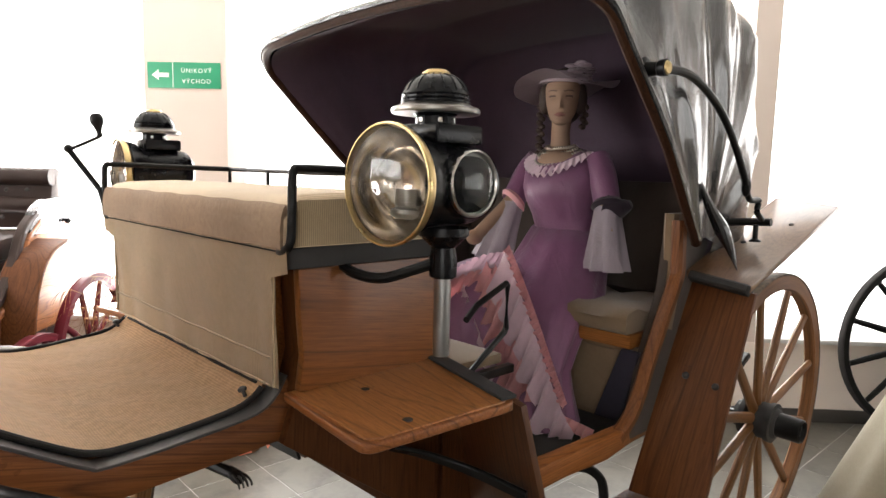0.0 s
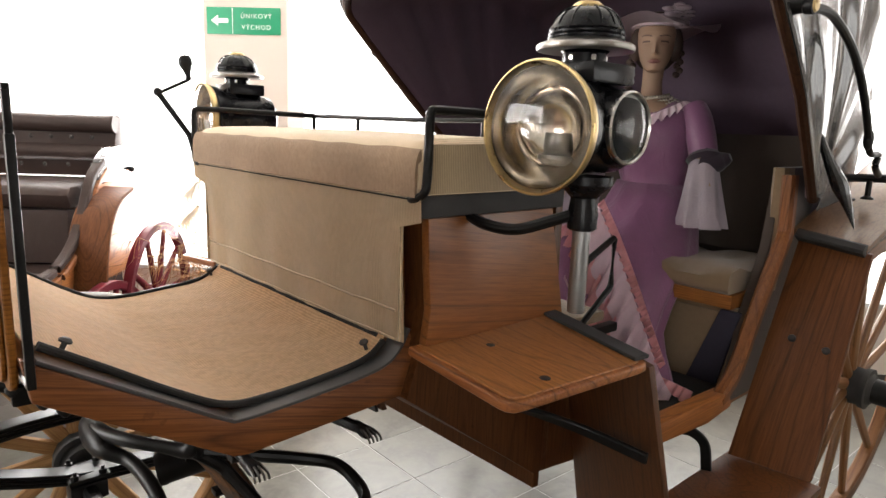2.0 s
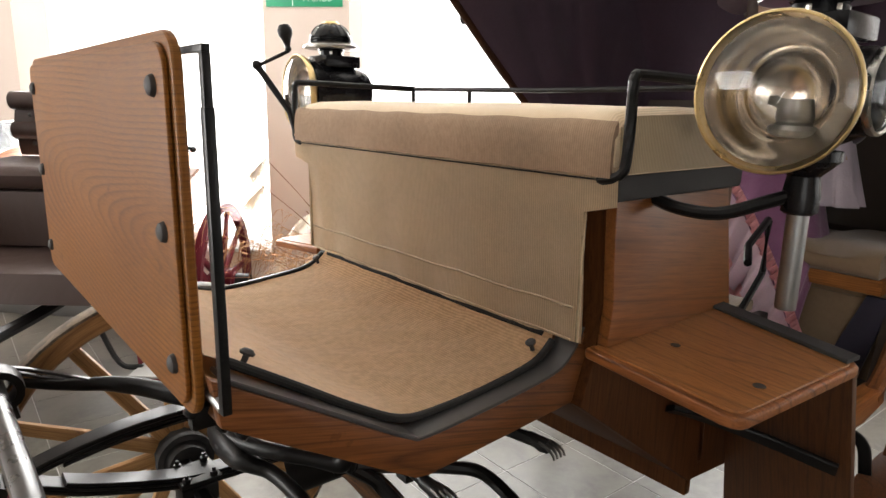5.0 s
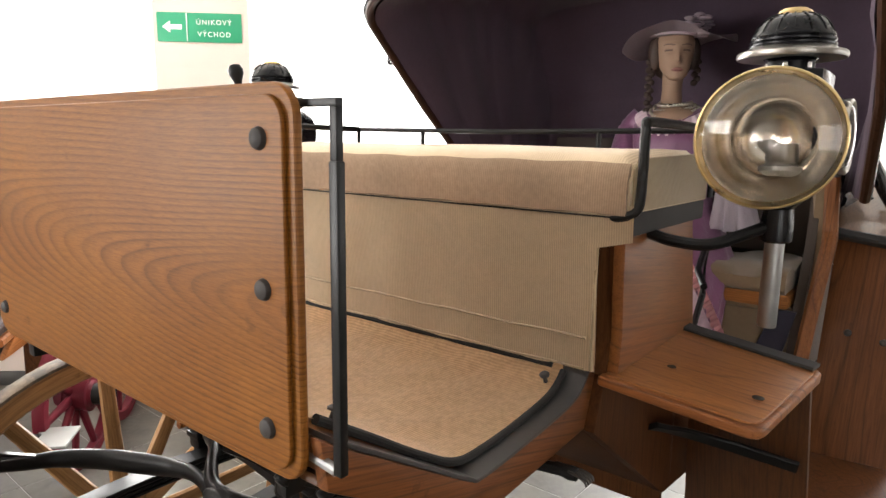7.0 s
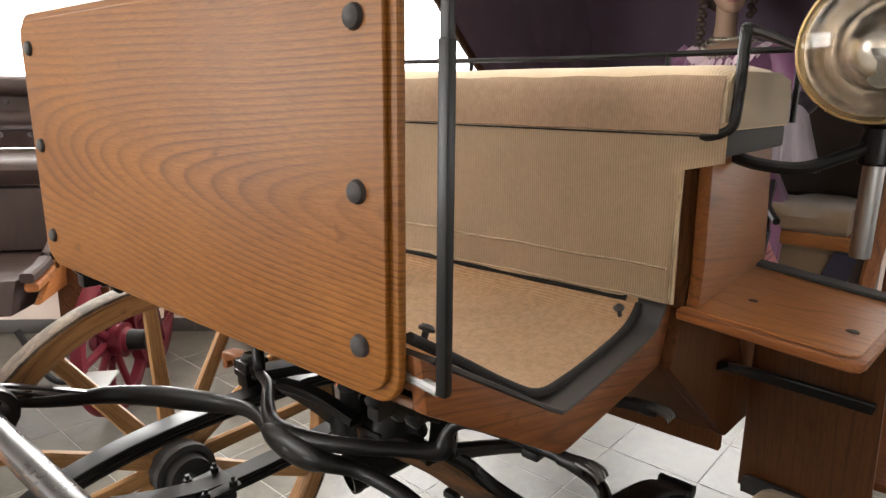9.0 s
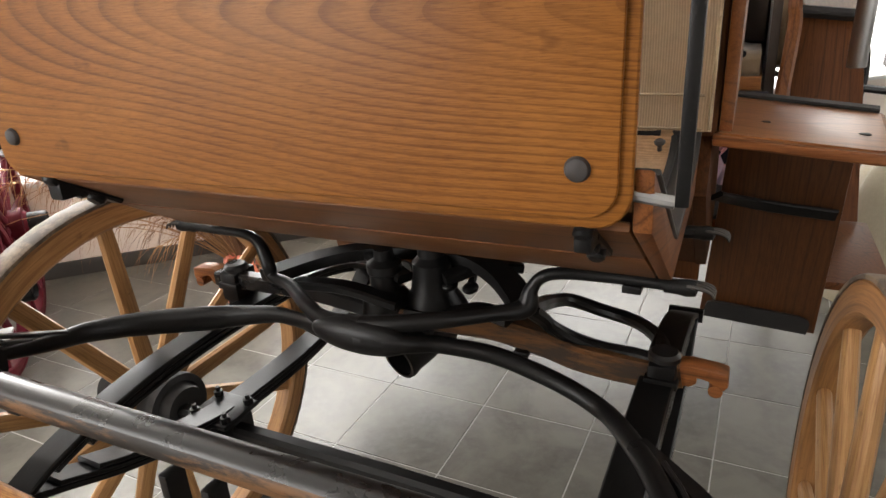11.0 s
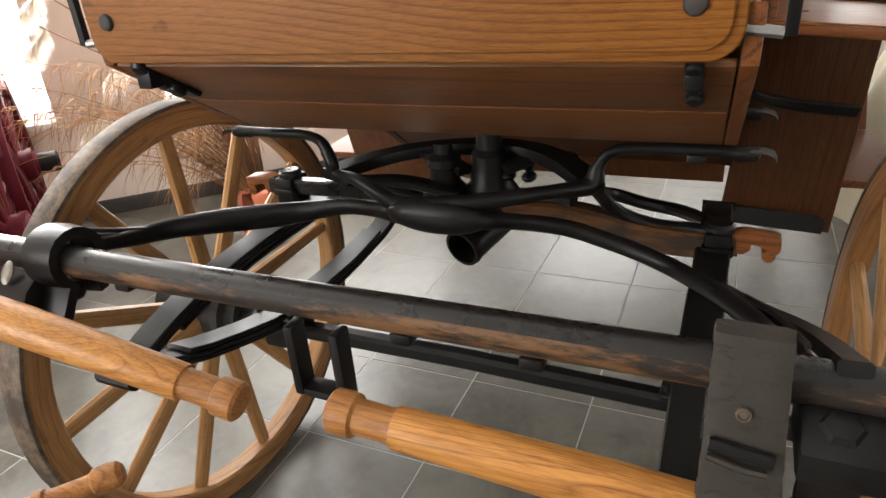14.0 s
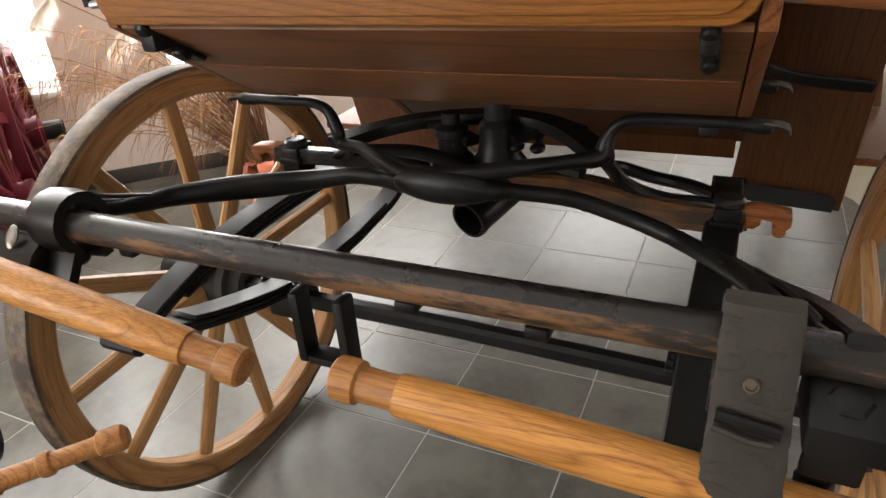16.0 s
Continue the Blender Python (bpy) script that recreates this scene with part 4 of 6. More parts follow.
BOWS = [bow(HP, (1.212, 1.948), 0.765, 0.03), bow((1.95, 1.3), (1.5, 2.08), 0.76, 0.03), bow((2.08, 1.31), (1.95, 2.13), 0.74, 0.03), bow((2.12, 1.31), (2.34, 2.07), 0.71, 0.02), bow((2.2, 1.28), (2.49, 1.65), 0.69, 0.0, 0.16), bow((2.22, 1.1), (2.44, 1.06), 0.67, 0.0, 0.16)]
bm = bm_new()
fine = []
for k in range(len(BOWS) - 1):
    for s_ in range(14):
        t = s_ / 14
        row = []
        for i, (a, b) in enumerate(zip(BOWS[k], BOWS[k + 1])):
            p = Vector(a).lerp(Vector(b), t)
            sag = math.sin(math.pi * t)
            out = -1 if p.y < 0 else 1
            p.z -= 0.012 * sag if abs(p.y) < 0.5 else 0
            if abs(p.y) > 0.5:
                p.y -= out * (0.012 * sag - 0.016 * noise.noise((p.x * 11 + p.z * 3, p.z * 2.5, out * 3)) - 0.006 * noise.noise((p.x * 25, p.z * 6, out)))
            row.append(p)
        fine.append(row)
fine.append([Vector(p) for p in BOWS[-1]])
vrows = [[bm.verts.new(p) for p in row] for row in fine]
loop_faces(bm, vrows, closed=False, caps=False)
hood = cpart("hood_cover", bm, HOOD_OUT, "creased glossy black leather hood", angle=80)
bm = bm_new()
vrows = []
for row in fine:
    vrows.append([bm.verts.new((2.0 + (p.x - 2.0) * 0.978, p.y * 0.978, 1.4 + (p.z - 1.4) * 0.978)) for p in row])
loop_faces(bm, vrows, closed=False, caps=False)
cpart("hood_lining", bm, HOOD_IN, "dark cloth hood lining", angle=80)
cpart("hood_bow", rod(BOWS[0], 0.016, 10), HOOP, "front wooden hoop of the hood", parent=hood)
cpart("hood_edge", rod([(x - 0.012, y * 1.012, z + 0.013) for x, y, z in BOWS[0]], 0.011, 8), HOOD_OUT, "rolled leather hood edge", parent=hood)
for sgn in (-1, 1):
    cpart("hood_tip", rod(smooth([(1.9, sgn * 0.715, 1.5), (1.955, sgn * 0.735, 1.41), (1.995, sgn * 0.76, 1.34), (2.015, sgn * 0.785, 1.275), (2.018, sgn * 0.807, 1.215)], 6), 0.0225, 10, scales=lambda t: 0.25 + 0.75 * min(1, t / 0.45) if t < 0.5 else 1.0 - 0.95 * ((t - 0.5) / 0.5) ** 1.2), HOOD_OUT, "pointed leather flap", parent=hood)
    kx, ky, kz = 1.455, sgn * 0.8, 1.76
    pivot = cpart("hood_joint", lathe([(0, -0.05), (0.03, -0.05), (0.032, -0.035), (0.02, -0.03), (0.016, 0), (0.02, 0.004), (0.021, 0.022), (0.012, 0.026), (0, 0.026)], aim((kx, ky, kz), (0, sgn, 0)), 20), IRON, parent=hood)
    cpart("brass_cap", lathe([(0.01, 0.005), (0.019, 0.008), (0.02, 0.02), (0.014, 0.028), (0, 0.029)], aim((kx, ky, kz), (0, sgn, 0)), 20), BRASS, "brass cap", parent=hood)
    pts = smooth([(kx, ky - sgn * 0.0, kz), (1.62, sgn * 0.8, 1.765), (1.78, sgn * 0.8, 1.715), (1.9, sgn * 0.8, 1.64), (2.02, sgn * 0.795, 1.54), (2.09, sgn * 0.79, 1.47)], 8)
    cpart("hood_iron", rod(pts, 0.011, 10), IRON, "curved black hood iron", parent=hood)
    pts = smooth([(2.08, sgn * 0.79, 1.48), (2.12, sgn * 0.79, 1.435), (2.2, sgn * 0.79, 1.43), (2.19, sgn * 0.79, 1.395), (2.24, sgn * 0.79, 1.365)], 6)
    cpart("hood_iron", rod(pts, 0.01, 10), IRON, parent=hood)
    cpart("hood_iron_joint", ball((2.085, sgn * 0.79, 1.475), 0.018, (1, 0.8, 1.8)), IRON, parent=hood)
    cpart("rest_pin", rod([(2.25, sgn * 0.62, 1.345), (2.3, sgn * 0.72, 1.352), (2.3, sgn * 0.8, 1.355)], 0.014, 10), IRON, parent=hood)
    cpart("rest_post", lathe([(0.02, 0), (0.018, 0.006), (0.009, 0.012), (0.009, 0.06), (0, 0.06)], pose(2.29, sgn * 0.755, 1.285), 14), IRON, parent=hood)


# lamps
def lamp(sgn):
    cx, cy, cz = 0.822, sgn * 0.7, 1.474
    root = cpart("carriage_lamp", lathe([(0, 0.112), (0.05, 0.108), (0.07, 0.094), (0.079, 0.065), (0.08, 0.0), (0.083, -0.055), (0.098, -0.09), (0.102, -0.112)], aim((cx, cy, cz), (1, 0, 0)), 36), ENAMEL, "large black and brass carriage lamp with round lens")
    ax = (-math.cos(radians(4)), sgn * math.sin(radians(4)), 0)
    fm = aim((0.695, cy + 0.003, cz - 0.002), ax)
    cpart("rim", lathe([(0.098, -0.022), (0.108, -0.014), (0.1108, -0.004), (0.1112, 0.002), (0.1098, 0.0045), (0.1075, 0.0048), (0.1058, 0.002), (0.1045, -0.006), (0.097, -0.02)], fm, 56), BRASS, "polished brass bezel", parent=root)
    cpart("reflector", lathe([(0.1045, -0.006), (0.1, -0.02), (0.09, -0.038), (0.074, -0.054), (0.058, -0.064), (0.055, -0.068), (0.05, -0.084), (0.036, -0.097), (0.018, -0.103), (0.0, -0.104)], fm, 48), MIRROR, "silvered bowl reflector", parent=root)
    g = cpart("lens", lathe([(0.108, 0.0), (0.085, 0.009), (0.055, 0.015), (0.025, 0.018), (0.0, 0.019), (0.0, 0.0155), (0.03, 0.0145), (0.06, 0.011), (0.09, 0.004), (0.106, -0.003)], fm, 56), GLASS, "domed clear glass lens", parent=root)
    g.visible_shadow = False
    cpart("burner", lathe([(0.0, -0.004), (0.02, -0.004), (0.028, 0), (0.0305, 0.004), (0.03, 0.01), (0.021, 0.014), (0.0205, 0.017), (0.0225, 0.021), (0.02, 0.044), (0.0165, 0.044), (0.016, 0.02), (0.0, 0.02)], pose(0.768, cy - 0.008, cz - 0.052), 24), BRIM, "small silver burner cup", parent=root)
    cpart("inner_ring", lathe([(0.054, 0), (0.0575, 0.003), (0.054, 0.006), (0.0505, 0.003)], aim((0.762, cy, cz), ax), 40), MIRROR, parent=root)
    sm = aim((cx + 0.002, cy + sgn * 0.073, cz + 0.003), (0, sgn, 0))
    cpart("side_housing", lathe([(0.061, -0.028), (0.063, -0.02), (0.063, 0.0), (0.06, 0.012)], sm, 36), ENAMEL, parent=root)
    cpart("side_rim", lathe([(0.058, 0.004), (0.0615, 0.012), (0.0612, 0.019), (0.058, 0.0215), (0.0555, 0.018), (0.0555, 0.006)], sm, 44), SILVER, "silver rim of the side glass", parent=root)
    cpart("side_reflector", lathe([(0.058, 0.008), (0.05, -0.006), (0.03, -0.014), (0.0, -0.016)], sm, 36), SIDE_SILVER, parent=root)
    g = cpart("side_lens", lathe([(0.0575, 0.014), (0.045, 0.022), (0.02, 0.026), (0.0, 0.027), (0.0, 0.024), (0.02, 0.022), (0.045, 0.017), (0.058, 0.01)], sm, 44), GLASS, "small bevelled side lens", parent=root)
    g.visible_shadow = False
    cpart("vent_box", box((cx - 0.06, cy - 0.055, cz + 0.075), (cx + 0.06, cy + 0.055, cz + 0.11), 0.006), ENAMEL, parent=root)
    top = pose(cx - 0.009, cy + 0.004, cz - 0.01)
    cpart("neck", lathe([(0.046, 0.108), (0.044, 0.116), (0.038, 0.12), (0.037, 0.136), (0.042, 0.14), (0.036, 0.143)], top, 32), ENAMEL, parent=root)
    for a in range(0, 360, 60):
        cpart("neck_gap", box((0.0365, -0.004, 0.124), (0.0385, 0.004, 0.133), 0.0005, top @ pose(0, 0, 0, 0, 0, a)), SILVER, parent=root)
    cpart("brim", lathe([(0.04, 0.141), (0.076, 0.139), (0.0825, 0.14), (0.0843, 0.144), (0.0835, 0.149), (0.08, 0.1515), (0.07, 0.154), (0.063, 0.16)], top, 56), BRIM, "worn silver chimney brim", parent=root)
    cpart("dome", lathe([(0.064, 0.157), (0.066, 0.16), (0.066, 0.163), (0.0628, 0.165), (0.0652, 0.1675), (0.0652, 0.1705), (0.062, 0.1725), (0.0637, 0.175), (0.0625, 0.1785), (0.0595, 0.183), (0.0555, 0.191), (0.047, 0.201), (0.035, 0.209), (0.02, 0.213), (0, 0.214)], top, 56), ENAMEL, "ribbed black chimney dome", parent=root)
    for a in range(0, 360, 24):
        cpart("dome_rib", rod([top @ Matrix.Rotation(radians(a), 4, "Z") @ Vector(p) for p in ((0.0612, 0, 0.18), (0.056, 0, 0.191), (0.0475, 0, 0.2015), (0.0355, 0, 0.2095), (0.025, 0, 0.2125))], 0.0014, 5), ENAMEL, parent=root)
    cpart("cap", lathe([(0.0255, 0.211), (0.0265, 0.215), (0.024, 0.218), (0.021, 0.2185), (0.019, 0.221), (0.008, 0.2225), (0, 0.2225)], top, 28), BRASS, "brass top button", parent=root)
    px, py = cx + 0.022, cy + sgn * -0.006
    cpart("socket", lathe([(0.022, 0), (0.027, 0.004), (0.028, 0.03), (0.024, 0.06), (0.03, 0.066), (0.05, 0.085), (0.05, 0.1)], pose(px, py, 1.29), 24), ENAMEL, parent=root)
    cpart("candle_tube", lathe([(0.0, 0), (0.0155, 0.001), (0.0165, 0.004), (0.0165, 0.16), (0, 0.16)], pose(px, py, 1.132), 24), STEEL, "dull metal candle tube", parent=root)
    pts = smooth([(px, py, 1.325), (px - 0.04, py - sgn * 0.04, 1.305), (px - 0.08, py - sgn * 0.09, 1.285), (px - 0.1, py - sgn * 0.15, 1.288), (px - 0.1, py - sgn * 0.2, 1.3)], 6)
    cpart("lamp_bracket", rod(pts, 0.011, 10), IRON, "bent black iron bracket", parent=root)


lamp(-1)
lamp(1)
# brake lever on the far side
lever = cpart("brake_lever", rod([(0.6, 0.53, 1.36), (0.59, 0.548, 1.42), (0.52, 0.585, 1.537)], 0.0085, 8), IRON, "black cranked brake handle")
cpart("lever_crank", rod([(0.52, 0.585, 1.537), (0.53, 0.6, 1.54), (0.6, 0.56, 1.58)], 0.005, 8), IRON, parent=lever)
cpart("lever_joint", ball((0.519, 0.587, 1.54), 0.013), IRON, parent=lever)
cpart("lever_grip", lathe([(0.006, 0), (0.009, 0.006), (0.007, 0.014), (0.012, 0.03), (0.019, 0.045), (0.02, 0.058), (0.013, 0.07), (0, 0.073)], aim((0.6, 0.56, 1.578), (-0.08, 0.06, 0.6)), 18), IRON, "round black grip", parent=lever)
# folding rail in the doorway
rail = cpart("door_rail", rod([(1.12, -0.5, 1.13), (1.2, -0.46, 1.15), (1.355, -0.43, 1.19), (1.36, -0.43, 1.185), (1.36, -0.43, 1.06), (1.355, -0.43, 1.05), (1.22, -0.45, 0.985), (1.13, -0.48, 0.96)], 0.0085, 8), IRON, "black iron grab rail")
cpart("tip_seat", box((1.09, -0.42, 0.955), (1.36, 0.2, 0.985), 0.008), TAN, "small padded folding seat")
cpart("tip_seat_iron", box((1.09, -0.45, 0.93), (1.38, -0.425, 0.955), 0.004), IRON)


# ---- wheels ----
def wheel(at, r, spokes, felloe, camber, side, mats, parent, hub_out=0.1, name="wheel", yaw=0.0, world=True, width=0.045, phase=15.0):
    """A spoked wheel in the xz plane; side: the way its hub cap points along y."""
    wood_rim, wood_spoke, tyre_mat, hub_mat, cap_mat = mats
    m = Matrix.Translation(at) @ Matrix.Rotation(radians(yaw), 4, "Z") @ Matrix.Rotation(radians(camber), 4, "X")
    if world:
        m = TO_LOCAL @ m
    ax = Matrix.Rotation(radians(-90 * side), 4, "X")
    w = width / 2
    rim = part(name, lathe([(r - felloe, -w + 0.006), (r - felloe + 0.006, -w), (r - 0.012, -w), (r - 0.008, -w + 0.003), (r - 0.008, w - 0.003), (r - 0.012, w), (r - felloe + 0.006, w), (r - felloe, w - 0.006), (r - felloe, -w + 0.006)], ax, 64), wood_rim, parent, "spoked wooden wheel with iron tyre")
    rim.matrix_local = m
    part("tyre", lathe([(r - 0.0085, -w - 0.001), (r - 0.002, -w - 0.001), (r, -w + 0.003), (r, w - 0.003), (r - 0.002, w + 0.001), (r - 0.0085, w + 0.001), (r - 0.0085, -w - 0.001)], ax, 64), tyre_mat, rim)
    part("hub", lathe([(0.0, -0.085), (0.05, -0.085), (0.055, -0.06), (0.066, -0.045), (0.07, 0.0), (0.068, 0.04), (0.058, 0.06), (0.05, 0.07), (0.0, 0.07)], ax, 32), hub_mat, rim)
    for h_ in (-0.05, 0.045):
        part("hub_band", lathe([(0.06, h_ - 0.012), (0.075, h_ - 0.01), (0.076, h_ + 0.01), (0.06, h_ + 0.012)], ax, 32), hub_mat, rim)
    part("hub_cap", lathe([(0.05, 0.06), (0.047, 0.065), (0.045, 0.06 + hub_out), (0.04, 0.066 + hub_out), (0.036, 0.05 + hub_out), (0, 0.05 + hub_out)], ax, 28), cap_mat, rim, "black iron hub cap")
    first = None
    for k in range(spokes):
        a = 2 * math.pi * k / spokes + radians(phase)
        if first is None:
            bm2 = sweep([(0, 0.012 * (1 - t), 0.05 + (r - felloe - 0.045) * t) for t in (0, 0.12, 0.3, 0.6, 0.85, 1)], [(0.02 * math.cos(q), 0.0145 * math.sin(q)) for q in [i * math.pi / 5 for i in range(10)]], (0, 1, 0), scales=lambda t: 1.2 - 0.35 * t)
            first = part("spoke", bm2, wood_spoke, rim)
            mesh = first.data
            ob = first
        else:
            ob = new("spoke", mesh)
            ob.parent = rim
        ob.matrix_local = Matrix.Rotation(a, 4, "Y")
    return rim


# rear wheels: the same oak, darkened in colour for their shaded side
OAK_WHEEL_SHADED = oak("oak_rear_wheel_shaded", (0.18, 0.08, 0.029), (0.11, 0.044, 0.015), 0, 16.0, 0.5, size=1.4, polar=True)
OAK_SPOKE_SHADED = oak("oak_rear_spoke_shaded", (0.19, 0.088, 0.032), (0.12, 0.05, 0.017), 2, 10.0, 0.45, size=2.0)
REAR_SET = (OAK_WHEEL_SHADED, OAK_SPOKE_SHADED, TYRE, RUBBER, IRON)
OAK_WHEEL_NEAR = oak("oak_near_wheel", (0.3, 0.145, 0.05), (0.17, 0.075, 0.024), 0, 16.0, 0.45, size=1.4, polar=True)
NEAR_SET = (OAK_WHEEL_NEAR, OAK_SPOKE, TYRE, RUBBER, IRON)
WOOD_SET = (OAK_WHEEL, OAK_SPOKE, TYRE, RUBBER, IRON)
wheel((0.238, 2.215, 0.484), 0.483, 12, 0.06, -0.5, 1, WOOD_SET, carriage, yaw=-1.5, width=0.054, phase=-3.5)
wheel((0.2, 0.9, 0.481), 0.48, 12, 0.06, 0.5, -1, NEAR_SET, carriage, yaw=2.0)
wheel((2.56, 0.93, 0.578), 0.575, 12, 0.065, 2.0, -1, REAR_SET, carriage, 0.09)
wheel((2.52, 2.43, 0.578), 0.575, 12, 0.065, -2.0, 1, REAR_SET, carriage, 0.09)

# ---- running gear ----
BAR_LINE = [(-0.175, 2.42, 0.836), (-0.165, 1.9, 0.832), (-0.155, 1.6, 0.829), (-0.15, 1.2, 0.831), (-0.15, 0.8, 0.833)]
bar = cpart("splinter_bar", rod(BAR_LINE, 0.0222, 20), BAR_WOOD, "round front draught bar, black paint worn to wood", True)
cpart("bar_plate", sweep([(x, y, z + 0.002) for x, y, z in BAR_LINE], [(0.0228 * math.cos(radians(a)), 0.0228 * math.sin(radians(a))) for a in range(30, 196, 10)]), IRON_WORN, "dark metal facing on the bar", True, bar)
for y in (1.955, 1.5, 1.34):
    cpart("bar_lug", box((-0.17, y - 0.014, 0.796), (-0.14, y + 0.014, 0.812), 0.004), IRON, "", True, bar)
# strap loops and swingletrees
pts = [(-0.16 + 0.04 * math.cos(radians(a)), 2.07, 0.835 + 0.04 * math.sin(radians(a))) for a in range(-60, 260, 20)]
loop_a = cpart("strap_loop", sweep([(-0.135, 2.07, 0.77)] + pts + [(-0.2, 2.075, 0.76), (-0.225, 2.085, 0.72)], [(-0.008, -0.03), (0.008, -0.03), (0.012, 0), (0.008, 0.03), (-0.008, 0.03), (-0.01, 0)], (0, 1, 0)), IRON, "thick black strap round the bar", True)
cpart("strap_knob", ball((-0.165, 2.072, 0.778), 0.016, (1, 1.3, 1)), IRON, "", True, loop_a)
cpart("oval_plate", lathe([(0, 0.004), (0.012, 0.003), (0.017, 0.0), (0.016, -0.003)], aim((-0.21, 2.14, 0.822), (-0.8, -0.1, 0.6)) @ Matrix.Diagonal((0.62, 1.1, 1, 1)), 20), BRIM, "small oval plated stud", True, loop_a)
cpart("hook_plate", prism([(-0.245, 0.76), (-0.22, 0.8), (-0.19, 0.82), (-0.17, 0.8), (-0.18, 0.76), (-0.215, 0.735)], 1, 2.095, 2.2, 0.008), IRON, "black cast hook plate", True)


def swingletree(inner, outer, r=0.0285, name="swingletree"):
    """Turned from its inner end outwards: knob, neck, barrel."""
    a, b = Vector(inner), Vector(outer)
    L = (b - a).length
    m = aim(a, b - a)
    prof = [(0, -0.002), (r * 0.85, 0), (r, 0.004), (r * 1.02, 0.02), (r * 0.98, 0.031), (r * 0.8, 0.034), (r * 0.78, 0.075), (r * 0.82, 0.083)]
    end = part(name, lathe([(r * 0.8, 0.08), (r * 0.93, 0.081), (r * 0.96, 0.086), (r * 1.08, L * 0.5), (r * 0.96, L - 0.086), (r * 0.93, L - 0.081), (r * 0.8, L - 0.08)], TO_LOCAL @ m, 28), PINE, carriage, "varnished turned wooden swingletree")
    part("turned_end", lathe(prof, TO_LOCAL @ m, 28), PINE_DARK, end)
    part("turned_end", lathe(prof, TO_LOCAL @ aim(b, a - b), 28), PINE_DARK, end)
    return end


swingletree((-0.252, 1.687, 0.727), (-0.325, 2.305, 0.878), 0.0255)
swingletree((-0.244, 1.556, 0.746), (-0.215, 0.934, 0.692), 0.0265)
bm = bm_new()
rings = []
for i in range(41):
    t = i / 40
    c = Vector((-0.178, 1.13, 0.896)).lerp(Vector((-0.268, 1.124, 0.655)), t)
    w = 0.0325 + 0.0035 * t
    jag = 0.0025 * noise.noise((t * 34, 0, 0)), 0.0025 * noise.noise((t * 31, 5, 0))
    ring = []
    for j in range(9):
        v = -1 + j / 4
        ring.append(bm.verts.new(c + Vector((-0.008 + 0.001 * noise.noise((t * 9, v * 2, 1)) + (0.003 if abs(v) == 1 else 0), v * w + (jag[0] if v < 0 else jag[1]) * abs(v), -0.003))))
    for j in range(9):
        v = 1 - j / 4
        ring.append(bm.verts.new(c + Vector((0.008 - (0.002 if abs(v) == 1 else 0), v * w + (jag[0] if v < 0 else jag[1]) * abs(v), 0.003))))
    rings.append(ring)
loop_faces(bm, rings)
bmesh.ops.recalc_face_normals(bm, faces=bm.faces)
blk = cpart("strap_block", bm, STRAP, "wide stiff black leather strap with cracked edges", True)
cpart("strap_back", sweep(smooth([(-0.17, 1.13, 0.882), (-0.137, 1.13, 0.866), (-0.12, 1.13, 0.83), (-0.135, 1.13, 0.785), (-0.17, 1.13, 0.755)], 5), [(-0.006, -0.033), (0.006, -0.033), (0.006, 0.033), (-0.006, 0.033)], (0, 1, 0)), STRAP, "", True, blk)
cpart("strap_buckle", rod([(-0.226, 1.156, 0.8), (-0.229, 1.102, 0.796)], 0.0066, 10), IRON, "", True, blk)
cpart("strap_keeper", rod([(-0.232, 1.157, 0.79), (-0.234, 1.125, 0.784), (-0.235, 1.107, 0.786)], 0.0035, 6), STRAP, "", True, blk)
cpart("strap_rivet", lathe([(0.0068, -0.002), (0.0066, 0.0012), (0.005, 0.0016), (0.0042, -0.0015), (0, -0.002)], aim((-0.2135, 1.131, 0.829), (-1, 0, 0.36)), 14), TYRE, "", True, blk)
brk = cpart("bar_bracket", prism([(-0.218, 0.77), (-0.218, 0.802), (-0.2, 0.812), (-0.165, 0.822), (-0.128, 0.8), (-0.128, 0.77)], 1, 0.985, 1.083, 0.006), IRON, "heavy black iron bracket under the bar", True)
cpart("bracket_nut", lathe([(0.0195, 0), (0.0195, 0.007), (0.016, 0.011), (0.004, 0.014), (0, 0.014)], aim((-0.186, 1.05, 0.809), (-0.28, 0, 0.95)), 6), IRON, "", True, brk)
cpart("bracket_lip", prism([(-0.215, 0.772), (-0.205, 0.772), (-0.2, 0.745), (-0.212, 0.738)], 1, 1.03, 1.08, 0.004), IRON, "", True, brk)
cpart("bracket_bolt", lathe([(0.013, 0), (0.013, 0.05), (0.018, 0.05), (0.018, 0.065), (0, 0.065)], aim((-0.18, 1.06, 0.768), (-0.1, 0, -1)), 6), IRON, "", True, brk)
# pole stirrup
bm = box((-0.182, 1.648, 0.694), (-0.152, 1.662, 0.8), 0.004)
merge(bm, box((-0.182, 1.581, 0.694), (-0.152, 1.595, 0.8), 0.004))
merge(bm, box((-0.182, 1.5955, 0.694), (-0.152, 1.6475, 0.706), 0.003))
cpart("pole_stirrup", bm, IRON, "closed black iron stirrup below the bar", True)
# bows, claws and bolster


def round_section(rx, ry, n=14):
    return [(rx * math.cos(2 * math.pi * i / n), ry * math.sin(2 * math.pi * i / n)) for i in range(n)]


def bell(t, mid, width):
    return math.exp(-((t - mid) / width) ** 2)


